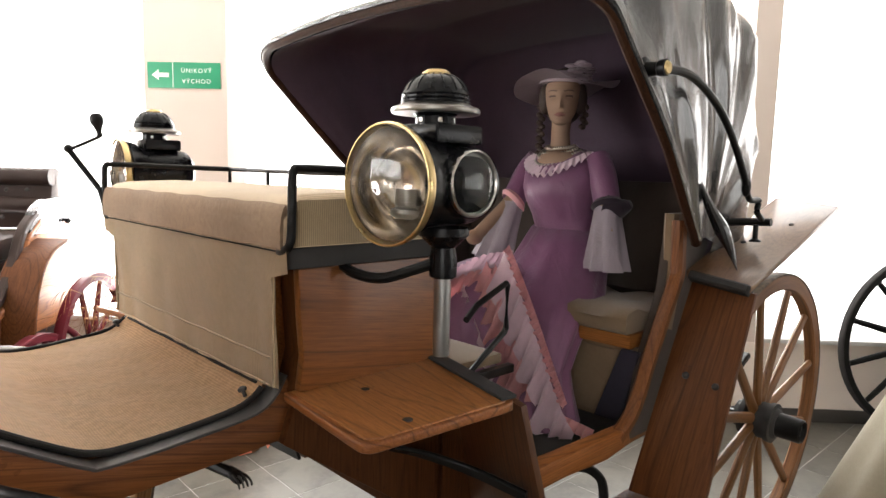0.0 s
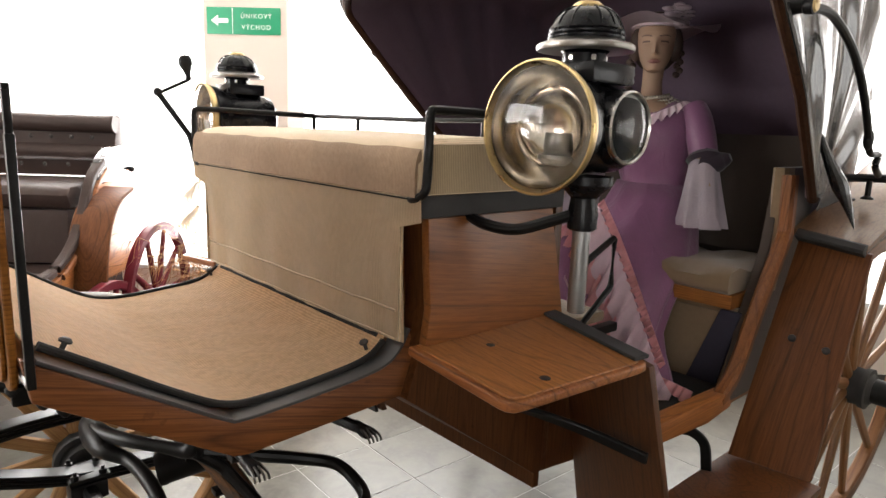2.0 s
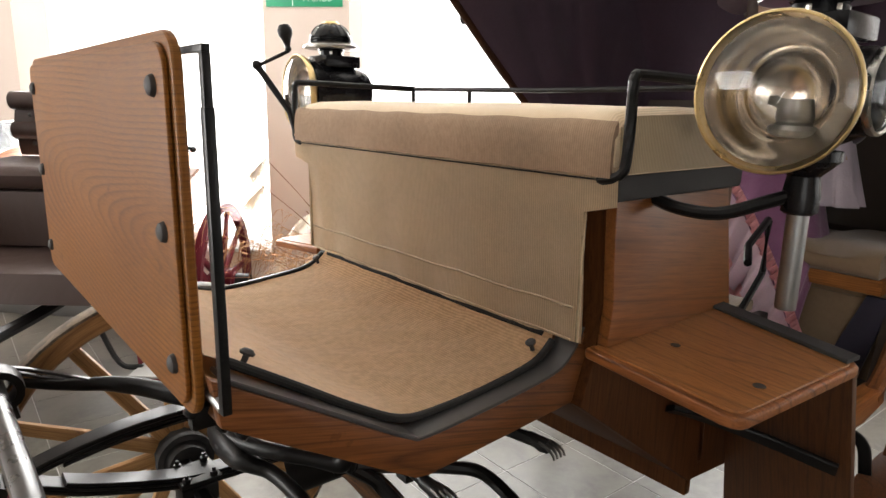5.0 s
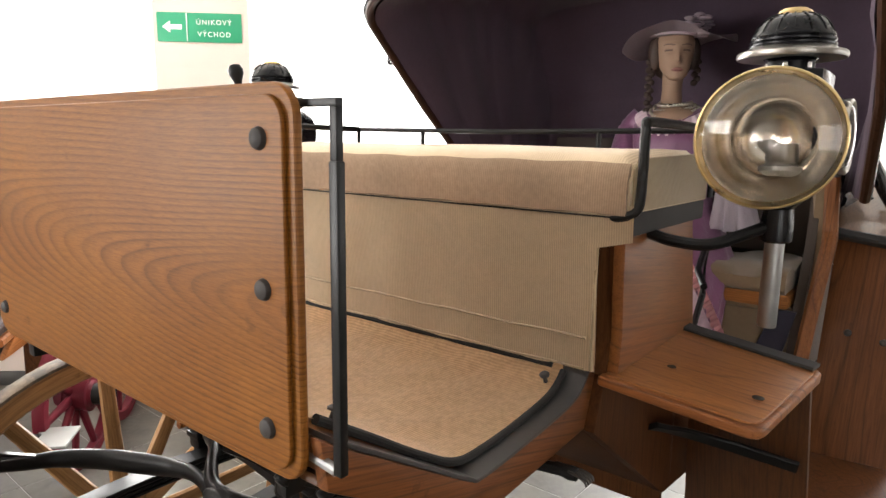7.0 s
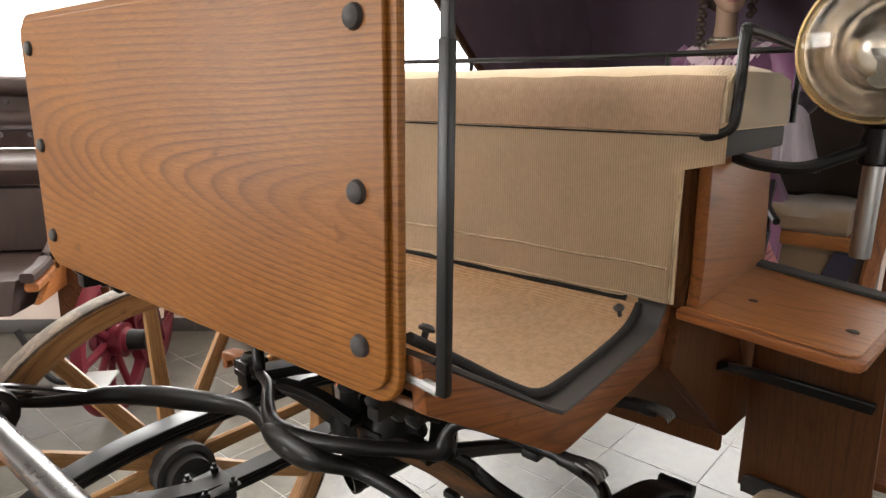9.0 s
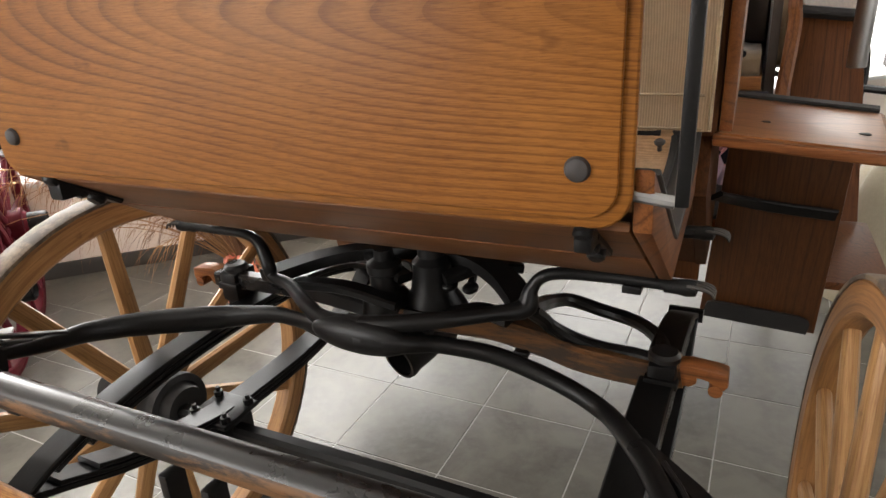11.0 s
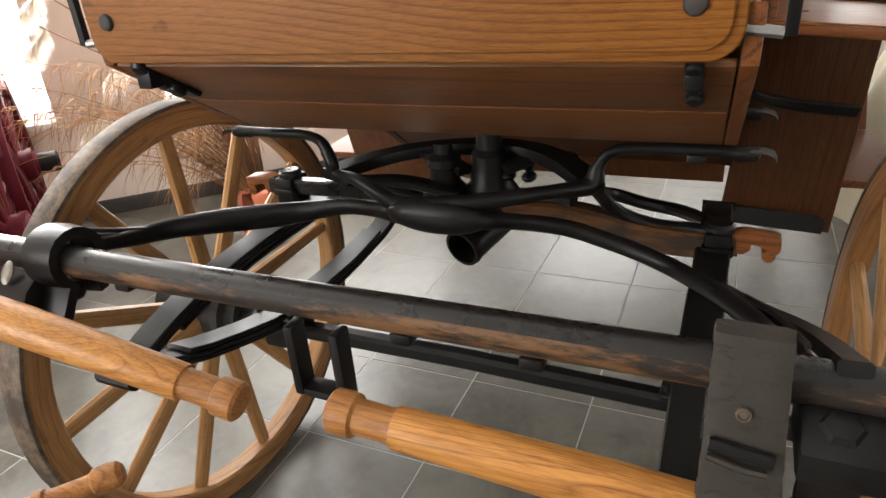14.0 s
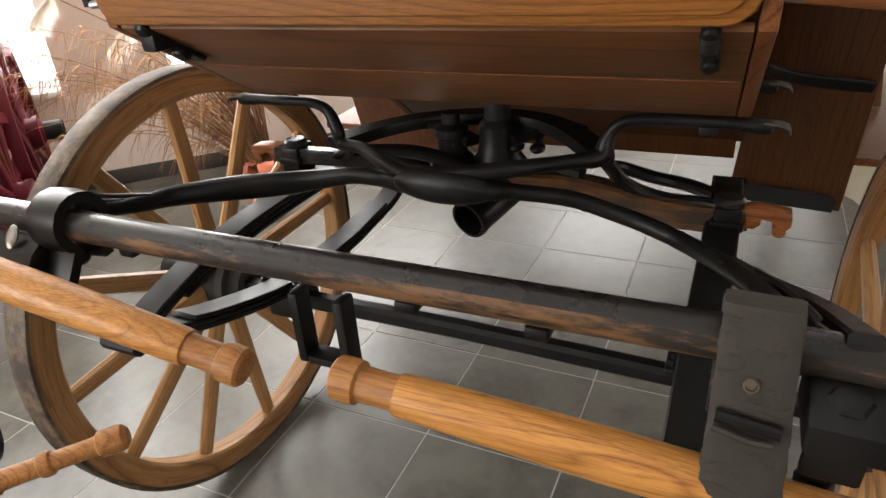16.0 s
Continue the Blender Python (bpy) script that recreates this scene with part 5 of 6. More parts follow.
far_half = smooth([(-0.135, 2.098, 0.838), (-0.11, 2.104, 0.824), (-0.06, 2.106, 0.806), (0.0, 2.108, 0.789), (0.06, 2.098, 0.779), (0.13, 2.038, 0.771), (0.18, 1.943, 0.773), (0.2, 1.878, 0.78), (0.2, 1.801, 0.796), (0.19, 1.736, 0.801), (0.172, 1.68, 0.805), (0.16, 1.6, 0.81)], 6)
bowl = cpart("draught_bow", sweep(far_half, round_section(0.0105, 0.0138), scales=lambda t: 0.65 + 0.35 * min(1, t * 4) + 0.75 * bell(t, 0.5, 0.17) + 0.5 * max(0, t - 0.85) * 6), IRON, "long curved black iron bow to the bar", True)
near_half = smooth([(0.16, 1.6, 0.81), (0.168, 1.525, 0.812), (0.2, 1.48, 0.801), (0.211, 1.4, 0.795), (0.214, 1.337, 0.78), (0.205, 1.275, 0.767), (0.175, 1.214, 0.759), (0.09, 1.159, 0.777), (0.02, 1.126, 0.792), (-0.03, 1.107, 0.803), (-0.1, 1.085, 0.828), (-0.14, 1.08, 0.845)], 6)
cpart("near_bow_arm", sweep(near_half, round_section(0.0135, 0.0138), scales=lambda t: 1.5 - 0.5 * min(1, t * 6) - 0.3 * max(0, t - 0.8) * 5), IRON, "", True, bowl)
cpart("bow_boss", ball((0.166, 1.6, 0.812), 0.03, (0.8, 3.1, 1.02), n=24), IRON, "thick forged boss of the bow", True, bowl)
# flat forged tines that grip the bar
for line in ([(-0.02, 2.112, 0.803), (-0.07, 2.112, 0.824), (-0.12, 2.102, 0.851), (-0.15, 2.09, 0.862)], [(0.02, 2.106, 0.797), (-0.04, 2.13, 0.818), (-0.1, 2.13, 0.845), (-0.14, 2.125, 0.86)]):
    cpart("fork_tine", strip(smooth(line, 5), 0.017, 0.007, up=(0.3, 0, 1)), IRON_WORN, "forged steel fork end", True, bowl)
cpart("fork_tine", strip(smooth([(0.1, 1.164, 0.781), (0.06, 1.118, 0.781), (0.01, 1.082, 0.795), (-0.06, 1.06, 0.822), (-0.13, 1.048, 0.848), (-0.16, 1.045, 0.86)], 5), 0.03, 0.016, up=(0.3, 0, 1)), IRON, "", True, bowl)
cpart("tine_edge", strip(smooth([(0.06, 1.128, 0.797), (0.0, 1.1, 0.812), (-0.07, 1.084, 0.834), (-0.13, 1.08, 0.858)], 5), 0.005, 0.006, up=(0.3, 0, 1)), IRON_WORN, "", True, bowl)
# carriers that hold the body: one to each claw, joined in the boss
far_up = smooth([(0.31, 2.1, 0.893), (0.31, 2.027, 0.892), (0.3, 1.938, 0.895), (0.285, 1.89, 0.886), (0.275, 1.868, 0.854), (0.272, 1.858, 0.829), (0.25, 1.802, 0.831), (0.2, 1.727, 0.828), (0.175, 1.671, 0.822), (0.168, 1.595, 0.829)], 6)
carrier = cpart("body_bow", sweep(far_up, round_section(0.011, 0.0115), scales=lambda t: 0.85 + 0.3 * bell(t, 0.45, 0.12) + 0.65 * max(0, t - 0.55) / 0.45), IRON, "curved black iron carrier under the body", True)
near_up = smooth([(0.31, 1.145, 0.902), (0.31, 1.187, 0.903), (0.31, 1.26, 0.902), (0.3, 1.318, 0.902), (0.295, 1.347, 0.893), (0.29, 1.362, 0.872), (0.283, 1.371, 0.842), (0.245, 1.418, 0.842), (0.205, 1.472, 0.843), (0.18, 1.539, 0.836), (0.168, 1.6, 0.829)], 6)
cpart("near_carrier", sweep(near_up, round_section(0.011, 0.0115), scales=lambda t: 0.85 + 0.6 * bell(t, 0.58, 0.07) + 0.6 * max(0, t - 0.55) / 0.45), IRON, "", True, carrier)
cpart("bolt_lug", box((0.298, 1.2, 0.884), (0.322, 1.228, 0.897), 0.003), IRON, "", True, carrier)


def claw_end(x, y, z, sg):
    """A wrist with four thin bent fingers."""
    claw = cpart("claw", lathe([(0.011, -0.03), (0.0115, -0.01), (0.013, 0.0), (0.011, 0.012), (0.0, 0.016)], aim((x, y, z), (0, sg, 0)), 14), IRON, "iron claw end with worn bright fingers", True)
    for k in range(4):
        o = (k - 1.5) * 0.0055
        cpart("toe", rod(smooth([(x + o, y, z + 0.006), (x + o * 1.3, y + sg * 0.018, z + 0.007 - abs(o) * 0.2), (x + o * 1.5, y + sg * 0.032, z + 0.001), (x + o * 1.5, y + sg * 0.037, z - 0.007)], 4), 0.0031, 6, scales=lambda t: 1.1 - 0.5 * t), CLAW, "", True, claw)


claw_end(0.31, 2.108, 0.891, 1)
claw_end(0.31, 1.14, 0.901, -1)
claw_end(0.527, 1.135, 0.905, -1)
cpart("claw_stem", rod([(0.527, 1.15, 0.905), (0.51, 1.24, 0.902)], 0.011, 8), IRON, "", True)
# wooden spring bolster with carved ends
SQUARE = [(-0.022, -0.017), (-0.016, -0.023), (0.016, -0.023), (0.022, -0.017), (0.022, 0.017), (0.016, 0.023), (-0.016, 0.023), (-0.022, 0.017)]
wood = smooth([(0.345, 1.66, 0.752), (0.36, 1.522, 0.752), (0.365, 1.448, 0.753), (0.37, 1.366, 0.739), (0.37, 1.295, 0.723), (0.37, 1.2, 0.718), (0.37, 1.14, 0.728)], 6)
bol = cpart("spring_bolster", sweep(wood, SQUARE, scales=lambda t: 0.75 + 0.25 * min(1, t * 2.2) - 0.2 * max(0, t - 0.7)), BOLSTER, "carved wooden spring bolster, worn paint", True)
cpart("bolster_lug", box((0.335, 1.385, 0.715), (0.36, 1.41, 0.728), 0.003), IRON, "", True, bol)
cpart("far_bolster", sweep(smooth([(0.36, 2.09, 0.757), (0.36, 1.99, 0.76), (0.355, 1.873, 0.765), (0.35, 1.791, 0.765), (0.345, 1.66, 0.752)], 6), SQUARE, scales=lambda t: 0.72), IRON_WORN, "black-painted half of the bolster", True, bol)


def scroll(y, z, sg, parent):
    """The carved end: two lips curling over a bead."""
    lip = [(0, -0.02), (0, 0.016), (0.02, 0.02), (0.055, 0.017), (0.074, 0.014), (0.075, -0.006), (0.07, -0.014), (0.056, -0.012), (0.048, -0.002), (0.03, 0.001), (0.022, -0.006), (0.012, -0.018)]
    end = cpart("scroll_end", prism([(y + sg * p, z + q) for p, q in lip], 0, 0.352, 0.388, 0.004), OAK_EDGE, "carved oak scroll end", True, parent)
    cpart("scroll_bead", rod([(0.35, y + sg * 0.058, z - 0.016), (0.39, y + sg * 0.058, z - 0.016)], 0.0105, 12), OAK_EDGE, "", True, end)
    cpart("scroll_root", prism([(y - sg * 0.015, z - 0.018), (y - sg * 0.015, z + 0.012), (y + sg * 0.03, z + 0.01), (y + sg * 0.03, z - 0.012), (y + sg * 0.02, z - 0.02)], 0, 0.356, 0.384, 0.004), OAK_EDGE, "", True, end)


scroll(1.147, 0.73, -1, bol)
scroll(2.085, 0.757, 1, bol)
for y, z in ((1.168, 0.724), (2.045, 0.755)):
    clip = cpart("spring_clip", box((0.335, y - 0.022, z - 0.04), (0.4, y + 0.022, z + 0.026), 0.009), IRON, "black iron spring clip", True)
    cpart("clip_cap", lathe([(0, 0.011), (0.02, 0.01), (0.025, 0.005), (0.025, -0.004), (0, -0.004)], pose(0.366, y, z + 0.028), 20), IRON_WORN, "", True, clip)
    cpart("clip_band", box((0.331, y - 0.026, z - 0.012), (0.404, y + 0.026, z + 0.004), 0.005), IRON, "", True, clip)
    cpart("clip_foot", box((0.342, y - 0.018, z - 0.075), (0.394, y + 0.018, z - 0.039), 0.008), IRON, "", True, clip)


def spring(y):
    lab = "black elliptic leaf spring"
    top = smooth([(-0.18, y, 0.645), (-0.115, y, 0.672), (-0.01, y, 0.697), (0.12, y, 0.712), (0.3, y, 0.715), (0.5, y, 0.705), (0.67, y, 0.668), (0.8, y, 0.61)], 6)
    bot = smooth([(-0.18, y, 0.645), (-0.115, y, 0.618), (0.0, y, 0.57), (0.2, y, 0.515), (0.4, y, 0.505), (0.53, y, 0.512), (0.68, y, 0.535), (0.8, y, 0.61)], 6)
    s1 = cpart("leaf_spring", strip(top, 0.055, 0.012), IRON, lab, True)
    cpart("leaf", strip(bot, 0.055, 0.012), IRON, "", True, s1)
    for k, (f0, f1) in enumerate(((5, 38), (9, 34))):
        cpart("leaf", strip([p - Vector((0, 0, 0.011 * (k + 1))) for p in top[f0:f1]], 0.055, 0.009), IRON, "", True, s1)
        cpart("leaf", strip([p + Vector((0, 0, 0.011 * (k + 1))) for p in bot[f0:f1]], 0.055, 0.009), IRON, "", True, s1)
    for x, z in ((-0.186, 0.643), (0.806, 0.608)):
        cpart("spring_eye", rod([(x, y - 0.036, z), (x, y + 0.036, z)], 0.016, 10), IRON, "", True, s1)


spring(2.005)
spring(1.175)
cpart("front_axle", strip([(0.23, 2.2, 0.484), (0.215, 2.0, 0.488), (0.215, 1.6, 0.493), (0.215, 1.17, 0.488), (0.205, 0.92, 0.484)], 0.035, 0.035), IRON, "black iron front axle", True)
cpart("axle_clip", box((0.17, 1.14, 0.462), (0.26, 1.21, 0.512), 0.006), IRON, "", True)
cpart("axle_clip", box((0.17, 1.965, 0.462), (0.26, 2.035, 0.512), 0.006), IRON, "", True)
for y in (1.175, 2.0):
    for dx in (-0.033, 0.033):
        for dy in (-0.04, 0.04):
            cpart("clip_nut", lathe([(0.0, 0), (0.01, 0.001), (0.01, 0.012), (0.005, 0.013), (0.005, 0.022), (0, 0.022)], pose(0.215 + dx, y + dy, 0.536), 6), IRON, "", True)
    cpart("clip_plate", box((0.165, y - 0.052, 0.526), (0.265, y + 0.052, 0.537), 0.004), IRON, "", True)
cpart("rear_axle", strip([(2.56, 0.93, 0.57), (2.54, 1.68, 0.56), (2.52, 2.43, 0.57)], 0.04, 0.04), IRON, "black iron rear axle", True)
for y in (1.18, 2.2):
    cpart("rear_spring", strip(smooth([(2.0, y, 0.62), (2.25, y, 0.6), (2.55, y, 0.6), (2.8, y, 0.62), (3.0, y, 0.7)], 5), 0.055, 0.03), IRON, "black rear leaf spring", True)
# turntable, king bolt and pole socket
ring = smooth([(0.272, 1.872, 0.826), (0.3, 1.862, 0.827), (0.37, 1.821, 0.83), (0.42, 1.743, 0.838), (0.435, 1.624, 0.848), (0.42, 1.519, 0.85), (0.37, 1.442, 0.848), (0.3, 1.381, 0.843), (0.28, 1.37, 0.842)], 5)
cpart("turntable_ring", sweep(ring, [(-0.022, -0.011), (0.022, -0.011), (0.024, 0), (0.022, 0.011), (-0.022, 0.011), (-0.024, 0)]), IRON, "black iron turntable arc", True)
cpart("king_bolt", lathe([(0.05, 0.745), (0.046, 0.78), (0.03, 0.8), (0.029, 0.828), (0.033, 0.832), (0.033, 0.848), (0.018, 0.856), (0.018, 0.876), (0, 0.878)], pose(0.36, 1.668, 0), 20), IRON, "black iron king bolt", True)
cpart("turntable_post", lathe([(0.066, 0.755), (0.056, 0.775), (0.042, 0.795), (0.036, 0.83), (0.036, 0.85), (0.025, 0.862), (0.025, 0.925)], pose(0.39, 1.585, 0), 24), IRON, "flared black iron turntable post", True)
for a, b in (((0.356, 1.623, 0.824), (0.451, 1.803, 0.824)), ((0.366, 1.55, 0.829), (0.472, 1.444, 0.824)), ((0.324, 1.623, 0.787), (0.303, 1.834, 0.806)), ((0.324, 1.518, 0.787), (0.303, 1.402, 0.806))):
    mid = [(a[k] + b[k]) / 2 + (0.012 if k == 2 else 0) for k in range(3)]
    cpart("turntable_arm", strip(smooth([a, mid, b], 5), 0.034, 0.018), IRON, "", True)
for y in (1.545, 1.505):
    wing = cpart("turntable_wing", ball((0.38, y, 0.812), 0.012, (1.6, 1.2, 0.8)), IRON, "", True)
    cpart("wing_stem", rod([(0.38, y, 0.812), (0.43, y + 0.01, 0.836)], 0.008, 6), IRON, "", True, wing)
near_stay = cpart("stay_loop", rod(smooth([(0.29, 1.368, 0.838), (0.335, 1.358, 0.8), (0.352, 1.347, 0.778), (0.37, 1.317, 0.753), (0.38, 1.27, 0.738), (0.378, 1.213, 0.738), (0.372, 1.18, 0.738)], 6), 0.0125, 10), IRON, "oval black iron stay", True)
cpart("rear_stay", rod(smooth([(0.3, 1.365, 0.836), (0.42, 1.385, 0.782), (0.54, 1.4, 0.728), (0.615, 1.385, 0.697), (0.632, 1.325, 0.676), (0.605, 1.25, 0.676), (0.52, 1.195, 0.695), (0.4, 1.172, 0.728)], 6), 0.014, 10), IRON, "", True, near_stay)
cpart("far_stay", rod(smooth([(0.275, 1.862, 0.83), (0.32, 1.875, 0.8), (0.35, 1.92, 0.772), (0.36, 1.99, 0.765), (0.36, 2.04, 0.765)], 6), 0.012, 10), IRON, "", True, near_stay)
cpart("pole_socket", lathe([(0.03, 0.0), (0.036, 0.0), (0.038, 0.01), (0.036, 0.02), (0.036, 0.12), (0.028, 0.12), (0.028, 0.004)], aim((0.29, 1.613, 0.69), (1, -0.32, 0.22)) @ Matrix.Diagonal((1.05, 1.05, 1, 1)), 28), IRON, "open iron pole socket", True)
cpart("socket_hanger", box((0.33, 1.565, 0.71), (0.37, 1.62, 0.775), 0.006), IRON, "", True)
# brackets under the dash
for y, k in ((1.212, 0.66), (1.985, 1.0)):
    br = cpart("dash_bracket", box((-0.006, y - 0.014 * k, 1.096 - 0.044 * k), (0.034, y + 0.014 * k, 1.096), 0.005), IRON, "black cast bracket under the dashboard", True)
    for dx, dz, r in ((-0.004, 1.083, 0.015), (0.03, 1.056, 0.014), (0.055, 1.038, 0.015)):
        r *= k
        cpart("bracket_lobe", lathe([(0, 0.008 * k), (r * 0.7, 0.007 * k), (r, 0.002), (r, -0.012), (0, -0.012)], aim((dx, y, dz + 0.012 * (1 - k)), (-0.75, 0, -0.65)), 14), IRON, "", True, br)
    cpart("bracket_arm", strip([(0.02, y, 1.07 + 0.02 * (1 - k)), (0.06, y, 1.046 + 0.02 * (1 - k)), (0.09, y, 1.026 + 0.02 * (1 - k))], 0.03 * k, 0.014 * k, up=(0.6, 0, 1)), IRON, "", True, br)
part("pole_swingletree", lathe([(0, 0), (0.012, 0.001), (0.0185, 0.006), (0.0205, 0.014), (0.0195, 0.034), (0.0145, 0.038), (0.0138, 0.05), (0.0142, 0.088), (0.018, 0.091), (0.019, 0.097), (0.018, 0.103), (0.0145, 0.106), (0.015, 0.15), (0.02, 0.154), (0.0225, 0.162), (0.02, 0.17), (0.0155, 0.174), (0.0155, 0.32), (0.0, 0.32)], TO_LOCAL @ aim((-0.345, 1.812, 0.66), (-0.12, 0.125, -0.02)) @ Matrix.Diagonal((0.86, 0.86, 1, 1)), 26), PINE_DARK, carriage, "small turned wooden swingletree with bead rings")


# ---- mannequin ----
SLOTS = [SKIN, DRESS, LILAC, PINK, HAT, HAIR, PEARL, GLOVE, CUFF, BROW, LIP]
mq = bm_new()


def add(bm2, slot):
    for f in bm2.faces:
        f.material_index = slot
    merge(mq, bm2)


def loft(rings, n=40, wave=None):
    """Ellipse rings (centre, half x, half y) joined; wave(angle, t) scales them."""
    bm2 = bm_new()
    out = []
    for k, (c, a, b) in enumerate(rings):
        t = k / (len(rings) - 1)
        ring = []
        for i in range(n):
            q = 2 * math.pi * i / n
            w = wave(q, t) if wave else 1.0
            ring.append(bm2.verts.new((c[0] + a * w * math.cos(q), c[1] + b * w * math.sin(q), c[2])))
        out.append(ring)
    loop_faces(bm2, out)
    return bm2


HX, HY = 2.14, 1.625  # head
FX, FY = -0.85, -0.52  # the way she faces
SX, SY = -0.52, 0.85  # across the face
HEAD = [(1.694, 0.01, 0.066, -0.045), (1.701, 0.028, 0.077, -0.03), (1.716, 0.041, 0.081, 0.0), (1.742, 0.053, 0.079, 0.04), (1.775, 0.063, 0.078, 0.072), (1.81, 0.069, 0.079, 0.084), (1.84, 0.07, 0.076, 0.086), (1.87, 0.063, 0.064, 0.074), (1.895, 0.042, 0.04, 0.045), (1.906, 0.012, 0.012, 0.012)]


def dent(v, z, v0, z0, sv, sz):
    return math.exp(-((v - v0) / sv) ** 2 - ((z - z0) / sz) ** 2)


def face(v, z):
    """How far the plain face stands out: nose, sockets, lids, cheeks, lips and chin."""
    w = abs(v)
    nose = 0.019 * math.exp(-(v / (0.0075 + 0.1 * max(0, 1.775 - z))) ** 2) * math.exp(-((z - 1.763) / (0.027 if z > 1.763 else 0.0065)) ** 2)
    lips = 0.006 * dent(v, z, 0, 1.7375, 0.018, 0.005) + 0.006 * dent(v, z, 0, 1.7255, 0.015, 0.0055) - 0.002 * dent(v, z, 0, 1.7315, 0.02, 0.002)
    return nose + lips - 0.011 * dent(w, z, 0.031, 1.806, 0.016, 0.011) + 0.006 * dent(w, z, 0.032, 1.804, 0.011, 0.006) + 0.003 * dent(w, z, 0.03, 1.826, 0.022, 0.006) + 0.004 * dent(w, z, 0.037, 1.775, 0.02, 0.016) + 0.004 * dent(v, z, 0, 1.706, 0.016, 0.009)


bm2, rings, spots = bm_new(), [], {}
for i in range(96):
    z = HEAD[0][0] + (HEAD[-1][0] - HEAD[0][0]) * i / 95
    k = max(j for j in range(len(HEAD) - 1) if HEAD[j][0] <= z + 1e-9)
    t = (z - HEAD[k][0]) / (HEAD[k + 1][0] - HEAD[k][0])
    w, f, g = (HEAD[k][j] * (1 - t) + HEAD[k + 1][j] * t for j in (1, 2, 3))
    ring = []
    for j in range(120):
        q = 2 * math.pi * j / 120
        v = w * math.sin(q)
        mid = (f - g) / 2
        u = mid + (f - mid) * (abs(math.cos(q)) ** 0.86) * (1 if math.cos(q) > 0 else -1)
        if math.cos(q) > 0:
            u += face(v, z) * min(1, 2 * math.cos(q))
        ring.append(bm2.verts.new((HX + FX * u + SX * v, HY + FY * u + SY * v, z)))
        if math.cos(q) > 0.2:
            lid = abs(abs(v) - 0.032) < 0.0135 and abs(z - 1.8035 + 6 * (abs(v) - 0.032) ** 2) < 0.0038
            brow = 0.013 < abs(v) < 0.05 and abs(z - 1.8245 + 7 * (abs(v) - 0.034) ** 2) < 0.0022
            mouth = abs(v) < 0.022 and abs(z - 1.7312) < 0.0085 * (1 - (v / 0.023) ** 2)
            spots[(i, j)] = 9 if lid or brow else 10 if mouth else 0
    rings.append(ring)
loop_faces(bm2, rings)
where = {v: key for key, v in ((key, rings[key[0]][key[1]]) for key in spots)}
for f in bm2.faces:
    f.material_index = max((spots[where[v]] for v in list(f.verts)[:1] if v in where), default=0)
merge(mq, bm2)
add(loft([((HX + 0.005, HY, 1.55), 0.06, 0.06), ((HX, HY, 1.6), 0.042, 0.042), ((HX - 0.005, HY, 1.66), 0.036, 0.036), ((HX, HY, 1.74), 0.04, 0.04)], 20), 0)
add(ball((HX - FX * 0.045, HY - FY * 0.045, 1.815), 0.104, (0.86, 0.9, 1.1), n=18), 5)
for sgn, low in ((1, 14), (-1, 6)):
    add(ball((HX + SX * 0.07 * sgn, HY + SY * 0.07 * sgn, 1.8), 0.034, (0.8, 0.8, 1.8), n=12), 5)
    for i in range(low):  # plait of small knots
        add(ball((HX + SX * (0.086 + 0.005 * (-1) ** i) * sgn - FX * 0.01, HY + SY * (0.086 + 0.005 * (-1) ** i) * sgn - FY * 0.01, 1.77 - 0.0155 * i), 0.0145, (1, 1, 0.85), n=8), 5)
bm2 = bm_new()  # hat brim: front turned up, back and sides drooping
rings = []
for r in (0.085, 0.11, 0.135, 0.16, 0.185, 0.205, 0.215):
    ring = []
    for i in range(56):
        q = 2 * math.pi * i / 56
        t = (r - 0.085) / 0.13
        z = 1.868 - 0.012 * t + t * (0.03 * math.sin(2 * q + 0.3) - 0.014 * math.sin(q)) - 0.045 * t * t * max(0, -math.cos(q)) + 0.011 * t * t * math.sin(3 * q + 0.8) + 0.004 * math.sin(7 * q) * t * t
        u, v = r * math.cos(q), r * 0.97 * math.sin(q)
        ring.append(bm2.verts.new((HX + FX * u + SX * v + 0.006, HY + FY * u + SY * v - 0.01, z)))
    rings.append(ring)
loop_faces(bm2, rings, caps=False)
bmesh.ops.solidify(bm2, geom=bm2.faces[:], thickness=0.005)
add(bm2, 4)
add(loft([((HX, HY, 1.86), 0.095, 0.098), ((HX, HY, 1.885), 0.09, 0.092), ((HX, HY, 1.902), 0.07, 0.072), ((HX, HY, 1.91), 0.02, 0.02)], 28), 4)
for i in range(26):  # cloth flower on the crown
    q, r = i * 2.4, 0.011 * math.sqrt(i)
    add(ball((HX + FX * 0.05 - SX * 0.07 + r * math.cos(q), HY + FY * 0.05 - SY * 0.07 + r * math.sin(q) * 0.7, 1.905 + 0.03 * math.cos(i * 1.7) - 0.3 * r), 0.02, (1.2, 1.0, 0.35 + 0.2 * math.sin(i)), n=8), 4)
add(loft([((2.14, 1.575, 1.16), 0.15, 0.19), ((2.135, 1.575, 1.22), 0.13, 0.16), ((2.13, 1.575, 1.28), 0.105, 0.125), ((2.12, 1.577, 1.34), 0.115, 0.135), ((2.105, 1.58, 1.4), 0.135, 0.15), ((2.1, 1.583, 1.45), 0.142, 0.158), ((2.11, 1.587, 1.51), 0.125, 0.165), ((2.13, 1.592, 1.56), 0.095, 0.16), ((2.145, 1.598, 1.59), 0.07, 0.115), ((2.15, 1.605, 1.605), 0.055, 0.07)], 32, lambda q, t: 1 + 0.012 * math.sin(9 * q + 5 * t)), 1)
